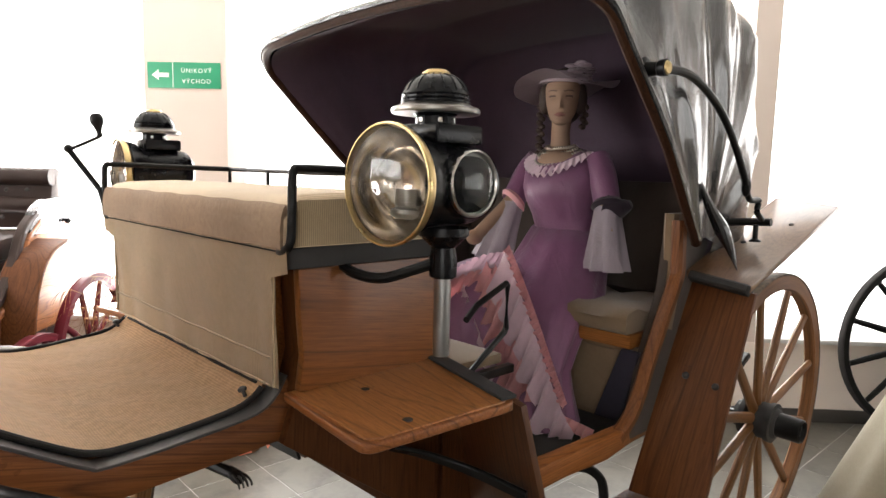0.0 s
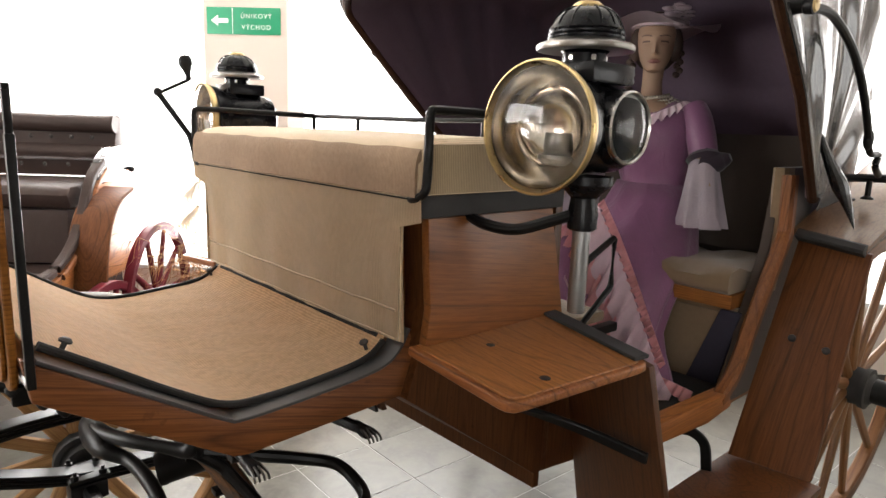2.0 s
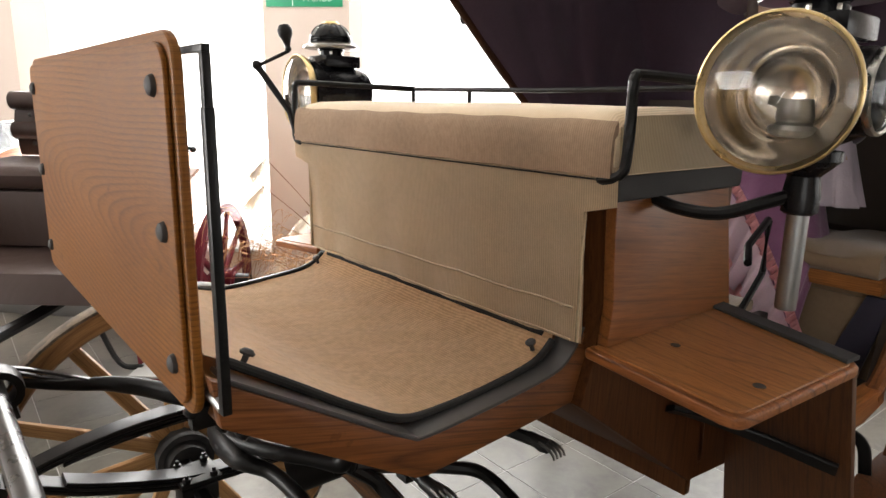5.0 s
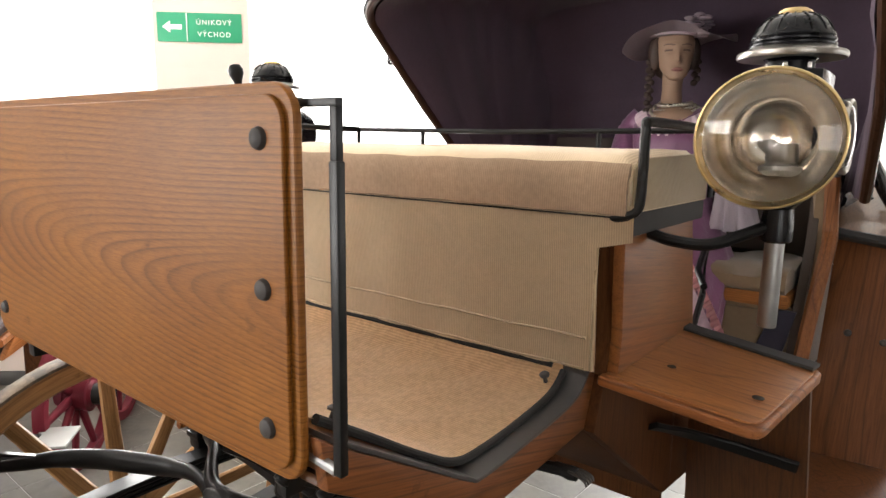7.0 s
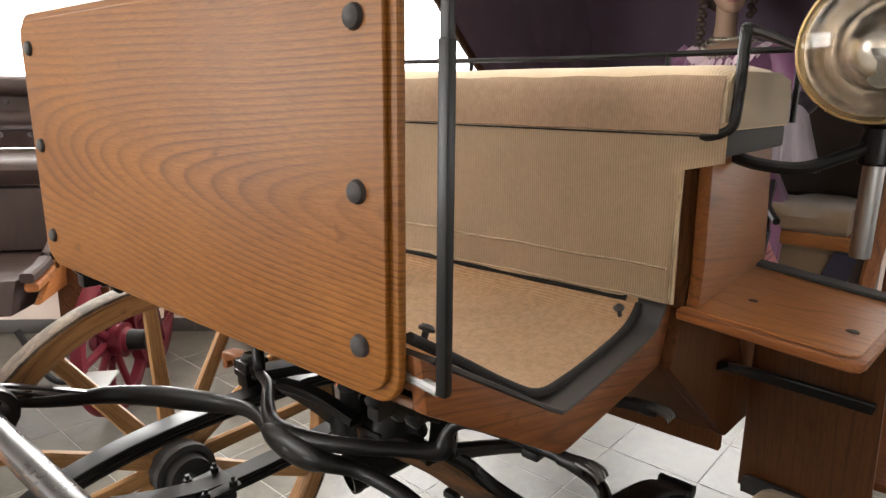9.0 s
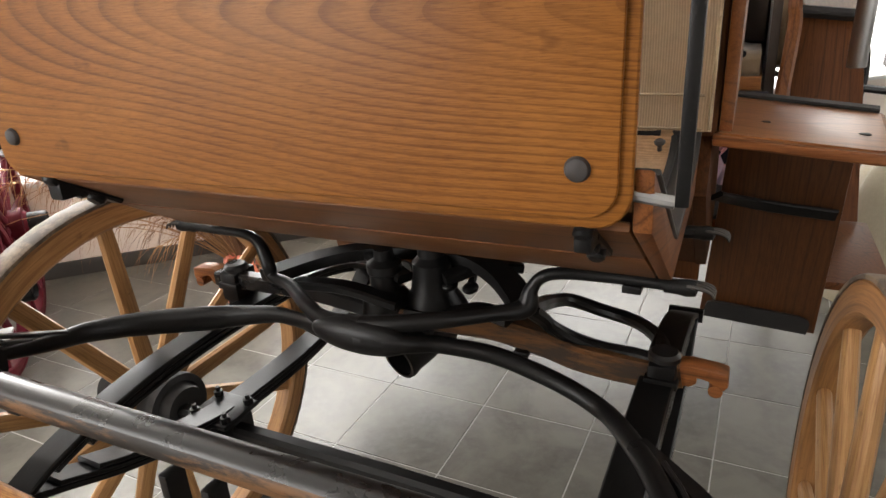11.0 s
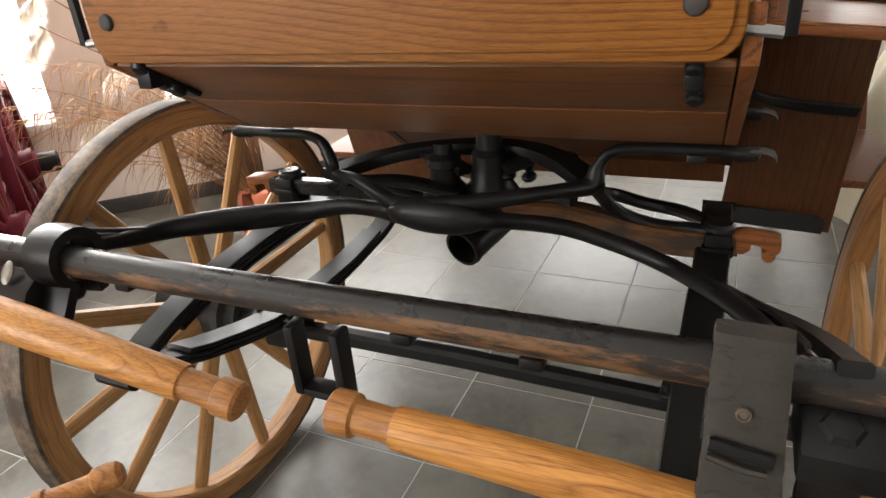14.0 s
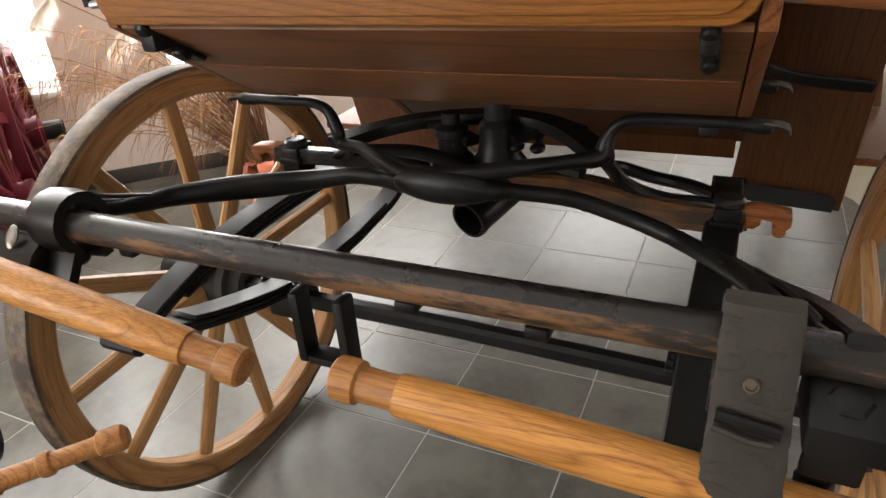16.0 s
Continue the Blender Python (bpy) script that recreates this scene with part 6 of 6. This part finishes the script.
add(ball((2.11, 1.592, 1.545), 0.1, (0.96, 1.05, 0.62), n=20), 0)
bm2 = bm_new()  # neck ruffle
rings = []
for j, (r, z) in enumerate(((0.104, 1.592), (0.118, 1.585), (0.131, 1.568))):
    rings.append([bm2.verts.new((2.122 - 0.012 * j + r * math.cos(q) * (1 + 0.03 * math.sin(q * 30 + math.sin(3 * q)) * j / 2), 1.592 + r * 1.12 * math.sin(q) * (1 + 0.03 * math.sin(q * 30) * j / 2), z - (0.055 + 0.02 * j / 2) * max(0, -math.cos(q)) ** 1.5 + 0.004 * math.sin(q * 30) * j)) for q in [2 * math.pi * i / 180 for i in range(180)]])
loop_faces(bm2, rings, caps=False)
add(bm2, 2)
for k in range(6):
    for i in range(21):
        q = math.pi * (0.5 + i / 20)
        out = 0.06 + 0.0135 * k
        add(ball((2.115 + out * math.cos(q), 1.6 + out * math.sin(q) * 1.02, 1.612 - 0.009 * k - (0.012 + 0.013 * k) * abs(math.cos(q))), 0.0078, n=6), 6)
# arms: sleeve, forearm, cuff
for sgn, elbow, hand in ((-1, (2.09, 1.36, 1.39), (2.03, 1.29, 1.22)), (1, (2.03, 1.77, 1.39), (1.88, 1.84, 1.24))):
    sh_ = (2.135, 1.59 + sgn * 0.14, 1.555)
    add(rod(smooth([sh_, (2.115, 1.59 + sgn * 0.185, 1.5), elbow], 5), 0.056, 14, scales=lambda t: 1.0 - 0.12 * t), 1)
    add(rod([elbow, Vector(elbow).lerp(Vector(hand), 0.4), Vector(elbow).lerp(Vector(hand), 0.6 if sgn < 0 else 1)], 0.034, 12, scales=lambda t: 1.0 - 0.25 * t), 0)
    if sgn > 0:
        add(ball(hand, 0.036, (1.2, 0.8, 0.9), n=10), 0)
    bm2 = bm_new()
    rings = []
    for j in range(6):
        c = Vector(elbow).lerp(Vector(hand), 0.1 * j)
        c.z -= 0.03 * j
        r = 0.046 + 0.006 * j
        rings.append([bm2.verts.new(c + Vector((r * math.cos(q) * (1 + 0.05 * j * math.sin(7 * q)), r * math.sin(q) * (1 + 0.05 * j * math.cos(6 * q)), 0))) for q in [2 * math.pi * i / 40 for i in range(40)]])
    loop_faces(bm2, rings, caps=False)
    add(bm2, 8)
    bm2 = lathe([(0.05, -0.016), (0.062, 0), (0.05, 0.016)], aim(elbow, Vector(elbow) - Vector(hand)), 24)
    add(bm2, 7 if sgn < 0 else 3)
add(rod(smooth([(2.09, 1.36, 1.39), (2.1, 1.325, 1.38), (2.115, 1.3, 1.39), (2.12, 1.28, 1.4)], 6), 0.05, 14, scales=lambda t: 1.1 - 0.8 * t), 7)


def skirt(q, t):
    return 1 + (0.02 + 0.05 * t) * math.sin(11 * q + 4 * t) + 0.03 * t * math.sin(5 * q + 1.0)


add(loft([((2.12, 1.585, 1.29), 0.11, 0.13), ((2.1, 1.575, 1.22), 0.15, 0.16), ((2.06, 1.56, 1.13), 0.2, 0.19), ((1.95, 1.49, 1.06), 0.2, 0.185), ((1.845, 1.43, 0.99), 0.15, 0.15), ((1.785, 1.395, 0.91), 0.122, 0.122), ((1.745, 1.375, 0.83), 0.105, 0.105), ((1.71, 1.34, 0.76), 0.11, 0.11), ((1.68, 1.29, 0.684), 0.11, 0.11)], 64, skirt), 1)
add(loft([((2.0, 1.72, 1.16), 0.2, 0.14), ((1.85, 1.72, 1.12), 0.25, 0.17), ((1.72, 1.7, 1.04), 0.2, 0.2), ((1.66, 1.68, 0.95), 0.18, 0.22), ((1.63, 1.62, 0.682), 0.2, 0.28)], 48, skirt), 1)


def ruffle(path, width, drop, waves, slot, amp=0.022):
    """A gathered band that hangs from a line, its lower edge falling in uneven folds."""
    P = smooth(path, max(14, int(waves * 9 / (len(path) - 1))))
    bm2 = bm_new()
    rings2 = []
    for i, p in enumerate(P):
        t = i / (len(P) - 1)
        f = waves * 2 * math.pi * t + 1.3 * math.sin(9 * t + waves) + 3.0 * noise.noise((6 * t, waves, 0.3))
        size = 1 + 0.12 * math.sin(0.5 * f + 1) + 0.05 * math.sin(f) + 0.25 * noise.noise((9 * t, waves, 4.1))
        lift = 0.55 + 0.9 * abs(noise.noise((11 * t, waves, 7.7)))
        row = []
        for j in range(7):
            u = j / 6
            s = amp * lift * (0.2 + 0.8 * u * u) * (math.sin(f + 0.5 * u) + 0.35 * math.sin(2 * f + 2 * u))
            w = u * width * size
            row.append(bm2.verts.new((p.x - 0.012 + drop[0] * w - s, p.y + drop[1] * w - s * 0.35, p.z + drop[2] * w + 0.5 * s)))
        rings2.append(row)
    loop_faces(bm2, rings2, closed=False, caps=False)
    bmesh.ops.solidify(bm2, geom=bm2.faces[:], thickness=0.002)
    add(bm2, slot)


front = [(1.719, 1.472, 1.238), (1.69, 1.38, 1.135), (1.672, 1.294, 1.01), (1.667, 1.23, 0.895), (1.672, 1.17, 0.775), (1.682, 1.125, 0.705)]
for k in (1, 2, 3):
    ruffle([(x - 0.05 * k, y + 0.085 * k, max(z - 0.05 * k, 0.86)) for x, y, z in front[:-2]], 0.17, (-0.25, 0.25, -0.95), 7 + k, (3, 2, 3)[k - 1], 0.03)
ruffle([(x - 0.03, y + 0.06, z - 0.06) for x, y, z in front[:-1]], 0.2, (-0.16, 0.2, -0.9), 8, 3, 0.03)
ruffle([(x - 0.045, y + 0.01, z - 0.005) for x, y, z in front], 0.15, (-0.2, 0.22, -0.88), 9, 2, 0.034)
ruffle([(1.64, 1.33, 0.76), (1.64, 1.24, 0.75), (1.655, 1.16, 0.735), (1.68, 1.09, 0.715)], 0.05, (-0.3, 0.1, -0.7), 9, 3, 0.018)
ruffle([(x - 0.045, y - 0.012, z + 0.018) for x, y, z in front[:-1]], 0.036, (-0.1, 0.5, -0.6), 34, 3, 0.02)  # gathered trim
back = [(1.8, 1.55, 1.22), (1.68, 1.58, 1.21), (1.56, 1.59, 1.175), (1.46, 1.6, 1.12)]
ruffle(back, 0.1, (-0.45, 0.3, -0.75), 12, 2, 0.035)
ruffle([(x - 0.04, y + 0.02, z - 0.06) for x, y, z in back], 0.14, (-0.4, 0.25, -0.85), 12, 3, 0.028)
mannequin = part("mannequin", mq, SLOTS, None, angle=60)
tagged(mannequin, "seated shop mannequin in purple satin dress and hat", "mannequin")

# ---- the red-wheeled carriage by the window ----
RED_SET = (RED, RED, RED, RED, IRON)
other = thing("red_carriage", "old carriage with crimson wheels and brown leather seat", "carriage", pose(0.54, 4.0, 0, 0, 0, 52))


def opart(name, bm, material, label="", parent=None):
    return part(name, bm, material, parent or other, label)


OL = other.matrix_world.inverted()


def ow(x, y, z):
    return OL @ Vector((x, y, z))


wheel(ow(1.0, 4.0, 0.445), 0.44, 10, 0.05, 0, -1, RED_SET, other, 0.08, yaw=0, world=False)
wheel(ow(0.64, 3.6, 0.335), 0.33, 10, 0.045, 0, -1, RED_SET, other, 0.08, yaw=-8, world=False)
wheel(ow(-0.354, 2.55, 0.335), 0.33, 10, 0.045, 0, -1, RED_SET, other, 0.1, yaw=-10, world=False)
seat = opart("seat_backrest", prism([(0.4, 1.12), (0.37, 1.3), (0.41, 1.45), (0.45, 1.475), (0.5, 1.45), (0.5, 1.12)], 1, -0.12, 0.78, 0.02), BROWN_LEATHER, "padded brown leather backrest")
for z in (1.26, 1.42):
    opart("backrest_roll", rod([(0.39, -0.12, z), (0.39, 0.78, z)], 0.05, 12), BROWN_LEATHER, "", seat)
for z, n in ((1.345, 7), (1.19, 6)):
    for i in range(n):
        opart("button", ball((0.345, -0.06 + 0.78 * (i + 0.5) / n, z), 0.012, (0.6, 1, 1), n=8), BOLT, "", seat)
opart("seat_cushion", prism([(-0.1, 1.0), (-0.13, 1.07), (-0.09, 1.11), (0.3, 1.13), (0.4, 1.0)], 1, -0.1, 0.76, 0.02), BROWN_LEATHER, "brown leather seat cushion")
opart("seat_front", prism([(-0.12, 0.72), (-0.1, 0.99), (0.4, 0.99), (0.4, 0.72)], 1, -0.08, 0.74, 0.01), BROWN_LEATHER, "leather-covered seat front")
for v in (-0.16, 0.82):
    line = smooth([(-0.6, v, 0.72), (-0.42, v, 0.745), (-0.25, v, 0.83), (-0.12, v, 0.98), (-0.02, v, 1.14), (0.1, v, 1.23)], 6)
    arm = opart("arm_rest", strip(line, 0.05, 0.04, up=(1, 0, 0.3)), BROWN_LEATHER, "curved leather arm rest")
    opart("arm_moulding", strip([p - Vector((-0.03, 0, 0.045)) for p in line], 0.05, 0.035, up=(1, 0, 0.3)), OAK_EDGE, "oak moulding under the arm", arm)
    opart("arm_guard", prism([(0.02, 1.12), (0.06, 1.24), (0.16, 1.3), (0.44, 1.31), (0.46, 1.19), (0.2, 1.12)], 1, v - 0.02, v + 0.02, 0.01), HOOD_OUT, "glossy black leather side guard", arm)
    opart("side_panel", prism([(-0.55, 0.6), (-0.3, 0.74), (-0.12, 0.9), (0.02, 1.1), (0.46, 1.17), (0.46, 0.6)], 1, v - 0.012, v + 0.012, 0.004), OAK_X, "oak side panel", arm)
for v in (-0.23, 1.0):
    gl = smooth([(-0.27, v, 0.42), (-0.26, v, 0.6), (-0.23, v, 0.78), (-0.17, v, 0.93), (-0.06, v, 1.04), (0.1, v, 1.09)], 6)
    gd = opart("mudguard", strip(gl, 0.2, 0.02, up=(1, 0, -0.2)), OAK_FENDER_SHADED, "curved oak mudguard")
    for d in (-0.07, 0.07):
        opart("bolt", bolt_head((-0.268, v + d, 0.64), (-1, 0, 0.05), 0.014, 0.004), BOLT, "", gd)
opart("guard_knob", ball((0.4, -0.19, 1.17), 0.018), IRON, "small black iron knob")
opart("body_panel", prism([(-0.62, 0.58), (-0.55, 0.7), (0.4, 0.72), (0.42, 0.5)], 1, -0.1, 0.76, 0.01), BROWN_LEATHER, "dark leather-covered carriage body")
opart("frame_bar", rod(smooth([(-1.6, 0.2, 0.5), (-0.6, 0.2, 0.5), (0.0, 0.2, 0.52), (0.8, 0.2, 0.5)], 5), 0.03, 8), IRON)
opart("iron_step", box((-0.72, -0.42, 0.3), (-0.54, -0.28, 0.312), 0.004), GREY_METAL, "small grey iron foot step")
opart("step_stem", rod(smooth([(-0.62, -0.3, 0.31), (-0.62, -0.2, 0.33), (-0.6, -0.1, 0.52)], 5), 0.012, 8), IRON)
opart("axle", rod([(0.28, -0.33, 0.44), (0.28, 0.95, 0.44)], 0.02, 8), IRON)

# a second old carriage, further along the wall
fourth = thing("old_carriage", "old carriage with dark leather seat and red wheels", "carriage", pose(-0.95, 4.3, 0, 0, 0, 50))
wheel((0.35, -0.42, 0.43), 0.425, 10, 0.045, 0, -1, RED_SET, fourth, 0.08, yaw=-4, world=False)
part("seat_backrest", prism([(0.4, 1.1), (0.37, 1.3), (0.41, 1.42), (0.46, 1.44), (0.5, 1.42), (0.5, 1.1)], 1, -0.2, 0.7, 0.02), BROWN_LEATHER, fourth)
part("seat_cushion", prism([(-0.1, 1.0), (-0.13, 1.06), (-0.09, 1.1), (0.36, 1.12), (0.4, 1.0)], 1, -0.2, 0.7, 0.02), BROWN_LEATHER, fourth)
part("seat_rail", box((-0.12, -0.24, 0.93), (0.46, 0.72, 0.99), 0.01), OAK_Z_SHADED, fourth, "oak seat frame")
part("side_panel", box((-0.1, -0.22, 0.55), (0.44, 0.7, 0.925), 0.01), RED, fourth, "crimson panelled side")
part("guard", lathe([(0.0, 0.0), (0.06, 0.004), (0.11, 0.02), (0.14, 0.05), (0.142, 0.05), (0.112, 0.024), (0.06, 0.008)], aim((-0.08, -0.3, 1.1), (-0.5, -0.8, 0.2)), 28), GREY_METAL, fourth, "round dull metal lamp bowl")
part("curved_iron", rod(smooth([(0.1, -0.3, 1.3), (0.0, -0.4, 1.38), (-0.1, -0.5, 1.5)], 5), 0.012, 8), IRON, fourth)

# ---- the dark-wheeled carriage beyond the rear wheel ----
third_c = thing("dark_carriage", "dark carriage with black spoked wheels", "carriage", pose(4.6, 0.83, 0))
DARK_SET = (IRON, IRON, RUBBER, IRON, IRON)
wheel((0.1, -0.05, 0.56), 0.555, 12, 0.045, 0, -1, DARK_SET, third_c, 0.08, yaw=-40, world=False)
wheel((-0.6, -0.9, 0.56), 0.555, 12, 0.045, 0, -1, DARK_SET, third_c, 0.08, yaw=-40, world=False)
part("axle", rod([(0.1, -0.05, 0.56), (-0.6, -0.9, 0.56)], 0.025, 8), IRON, third_c)
part("body", prism([(-0.3, 0.62), (-0.35, 0.8), (0.5, 0.85), (0.6, 0.62)], 1, -0.9, -0.5, 0.02), BROWN_LEATHER, third_c, "dark carriage body")

# ---- draped canvas ----
bm = bm_new()
rings = []
for j in range(15):
    t = j / 14
    z = 1.2 * (1 - t)
    r = 0.14 + 0.48 * t ** 0.85
    rings.append([bm.verts.new((2.62 + r * math.cos(q) * (1 + 0.05 * t * math.sin(9 * q + 2 * t)), 0.2 + r * math.sin(q) * (1 + 0.06 * t * math.sin(11 * q)), z + 0.002)) for q in [2 * math.pi * i / 90 for i in range(90)]])
loop_faces(bm, rings)
drape = part("draped_cover", bm, CANVAS, None, angle=80)
tagged(drape, "cream canvas cover hanging in folds to the floor", "cover")

# ---- dried grasses ----
rng = random.Random(4)
grass = thing("dried_grass_arrangement", "dried grasses and pampas plumes in a wrapped vase", "plant", pose(1.5, 3.14, 0))
vase = part("vase", lathe([(0, 0), (0.075, 0), (0.085, 0.03), (0.075, 0.07), (0.05, 0.11), (0.045, 0.14), (0.05, 0.15), (0.04, 0.15), (0.03, 0.13), (0, 0.12)], None, 28), STRAW_DARK, grass, "slim dark vase")
for k in range(5):
    a = k * 1.256
    part("ribbon", strip(smooth([(0.055 * math.cos(a), 0.055 * math.sin(a), 0.24), (0.1 * math.cos(a), 0.1 * math.sin(a), 0.22), (0.12 * math.cos(a + 0.3), 0.12 * math.sin(a + 0.3), 0.12), (0.14 * math.cos(a + 0.5), 0.14 * math.sin(a + 0.5), 0.03)], 5), 0.07, 0.003, up=(math.cos(a), math.sin(a), 0.3)), ORANGE, vase, "crumpled orange crepe ribbon")
bm_s, bm_d, bm_p = bm_new(), bm_new(), bm_new()
LEAN_TO = Vector((-0.36, 0.5, 0))


def hair(bm2, start, way, length, width):
    """A fine blade that arches over and hangs."""
    strip([start + way * length * t + Vector((0, 0, -1.1 * length * t * t)) for t in (0, 0.35, 0.7, 1.0)], width, 0.0008, bm=bm2, scales=lambda t: 1.1 - 0.8 * t)


for k in range(70):
    a, lean, L = rng.uniform(0, 6.283), rng.uniform(0.02, 0.36), rng.uniform(0.5, 1.28)
    d = Vector((math.cos(a), math.sin(a), 0)) * lean + LEAN_TO * rng.uniform(0.15, 1.0)
    droop = rng.uniform(0.15, 0.6)
    P = []
    for i in range(11):
        t = i / 10
        P.append(Vector((0, 0, 0.12)) + d * L * (t + droop * t * t) + Vector((0, 0, L * t * (1 - 0.3 * lean) - droop * L * 1.15 * t ** 3)))
    own = bm_d if k % 4 == 0 else bm_s
    rod(P, 0.0022, 4, own, scales=lambda t: 1.2 - 0.8 * t)
    if k % 3 != 1:
        for i in range(6, 11):
            for q in range(4):
                way = (d.normalized() * 0.7 + Vector((rng.uniform(-0.5, 0.5), rng.uniform(-0.5, 0.5), rng.uniform(0.0, 0.6))))
                hair(own, P[i], way, rng.uniform(0.06, 0.19), 0.0055)
for k in range(90):
    a = rng.uniform(0, 6.283)
    h_, o = rng.uniform(0.3, 0.62), rng.uniform(0.02, 0.13)
    rod([(0.02 * math.cos(a), 0.02 * math.sin(a), 0.1), (0.6 * o * math.cos(a) - 0.02, 0.6 * o * math.sin(a) + 0.02, 0.1 + 0.6 * h_), (o * math.cos(a + 0.3) - 0.06, o * math.sin(a + 0.3) + 0.06, 0.1 + h_)], 0.0028, 4, bm_d)
plume_at = [(-0.33, 0.65, 1.13), (-0.35, 0.66, 0.98), (-0.27, 0.58, 0.61), (-0.2, 0.42, 0.85)]
for px_, py_, pz_ in plume_at:
    end = Vector((px_, py_, pz_))
    base = Vector((0, 0, 0.3))
    rod(smooth([base, base.lerp(end, 0.5) + Vector((0, 0, 0.12)), end + Vector((0, 0, 0.03))], 5), 0.0026, 5, bm_d)
    along = Vector((end.x, end.y, 0)).normalized() * 0.75 + Vector((0, 0, -0.65))
    for q in range(300):
        t = rng.random()
        c = end + along * 0.15 * (t - 0.25)
        out = Vector((rng.uniform(-1, 1), rng.uniform(-1, 1), rng.uniform(-0.5, 0.7)))
        hair(bm_p, c, along * 0.7 + out * 0.6, 0.02 + 0.055 * math.sin(math.pi * (0.15 + 0.75 * t)), 0.0026)
part("stem_tangle", bm_d, STRAW_DARK, grass, "dark bent grass stems")["kind"] = "stuff"
part("grass_tangle", bm_s, STRAW, grass, "straw-coloured drooping ears")["kind"] = "stuff"
part("plume", bm_p, PLUME, grass, "pale pampas plumes")["kind"] = "stuff"

# ---- floor tiles ----
PITCH, TX, TY = 0.3585, 0.386, 1.803
bed = part("floor", box((-12, -12, -0.1), (12, 12, -0.0009), 0), GROUT)
tagged(bed, "grey tiled floor with pale joints", "floor", kind="structure")


def tile_mesh(bm2, x, y, h=0.0):
    w = PITCH / 2 - 0.0018
    lo = [bm2.verts.new((x + a * w, y + b * w, -0.012)) for a, b in ((-1, -1), (1, -1), (1, 1), (-1, 1))]
    mi = [bm2.verts.new((x + a * w, y + b * w, -0.0012 + h)) for a, b in ((-1, -1), (1, -1), (1, 1), (-1, 1))]
    hi = [bm2.verts.new((x + a * (w - 0.0012), y + b * (w - 0.0012), h)) for a, b in ((-1, -1), (1, -1), (1, 1), (-1, 1))]
    loop_faces(bm2, [lo, mi, hi])


bm = bm_new()
tile_mesh(bm, 0, 0)
first = part("tile", bm, TILE, bed)
data, spare = first.data, bm_new()
placed = 0
for i in range(-28, 29):
    for j in range(-28, 29):
        x, y = TX + (i + 0.5) * PITCH, TY + (j + 0.5) * PITCH
        s, d = (x - y) * R2, (x + y) * R2
        if not (S0 - 0.3 < s < S1 + 0.3 and D0 - 0.3 < d < WALL_D + 0.2):
            continue
        if -0.6 < x < 4.2 and 0.6 < y < 4.8:
            ob = first if placed == 0 else new("tile", data)
            ob.parent = bed
            ob.location = (x, y, 0.0005 * random.random())
            ob.rotation_euler = (0, 0, math.pi / 2 * random.randrange(4))
            placed += 1
        else:
            tile_mesh(spare, x, y)
part("outer_tiles", spare, TILE, bed)["kind"] = "stuff"
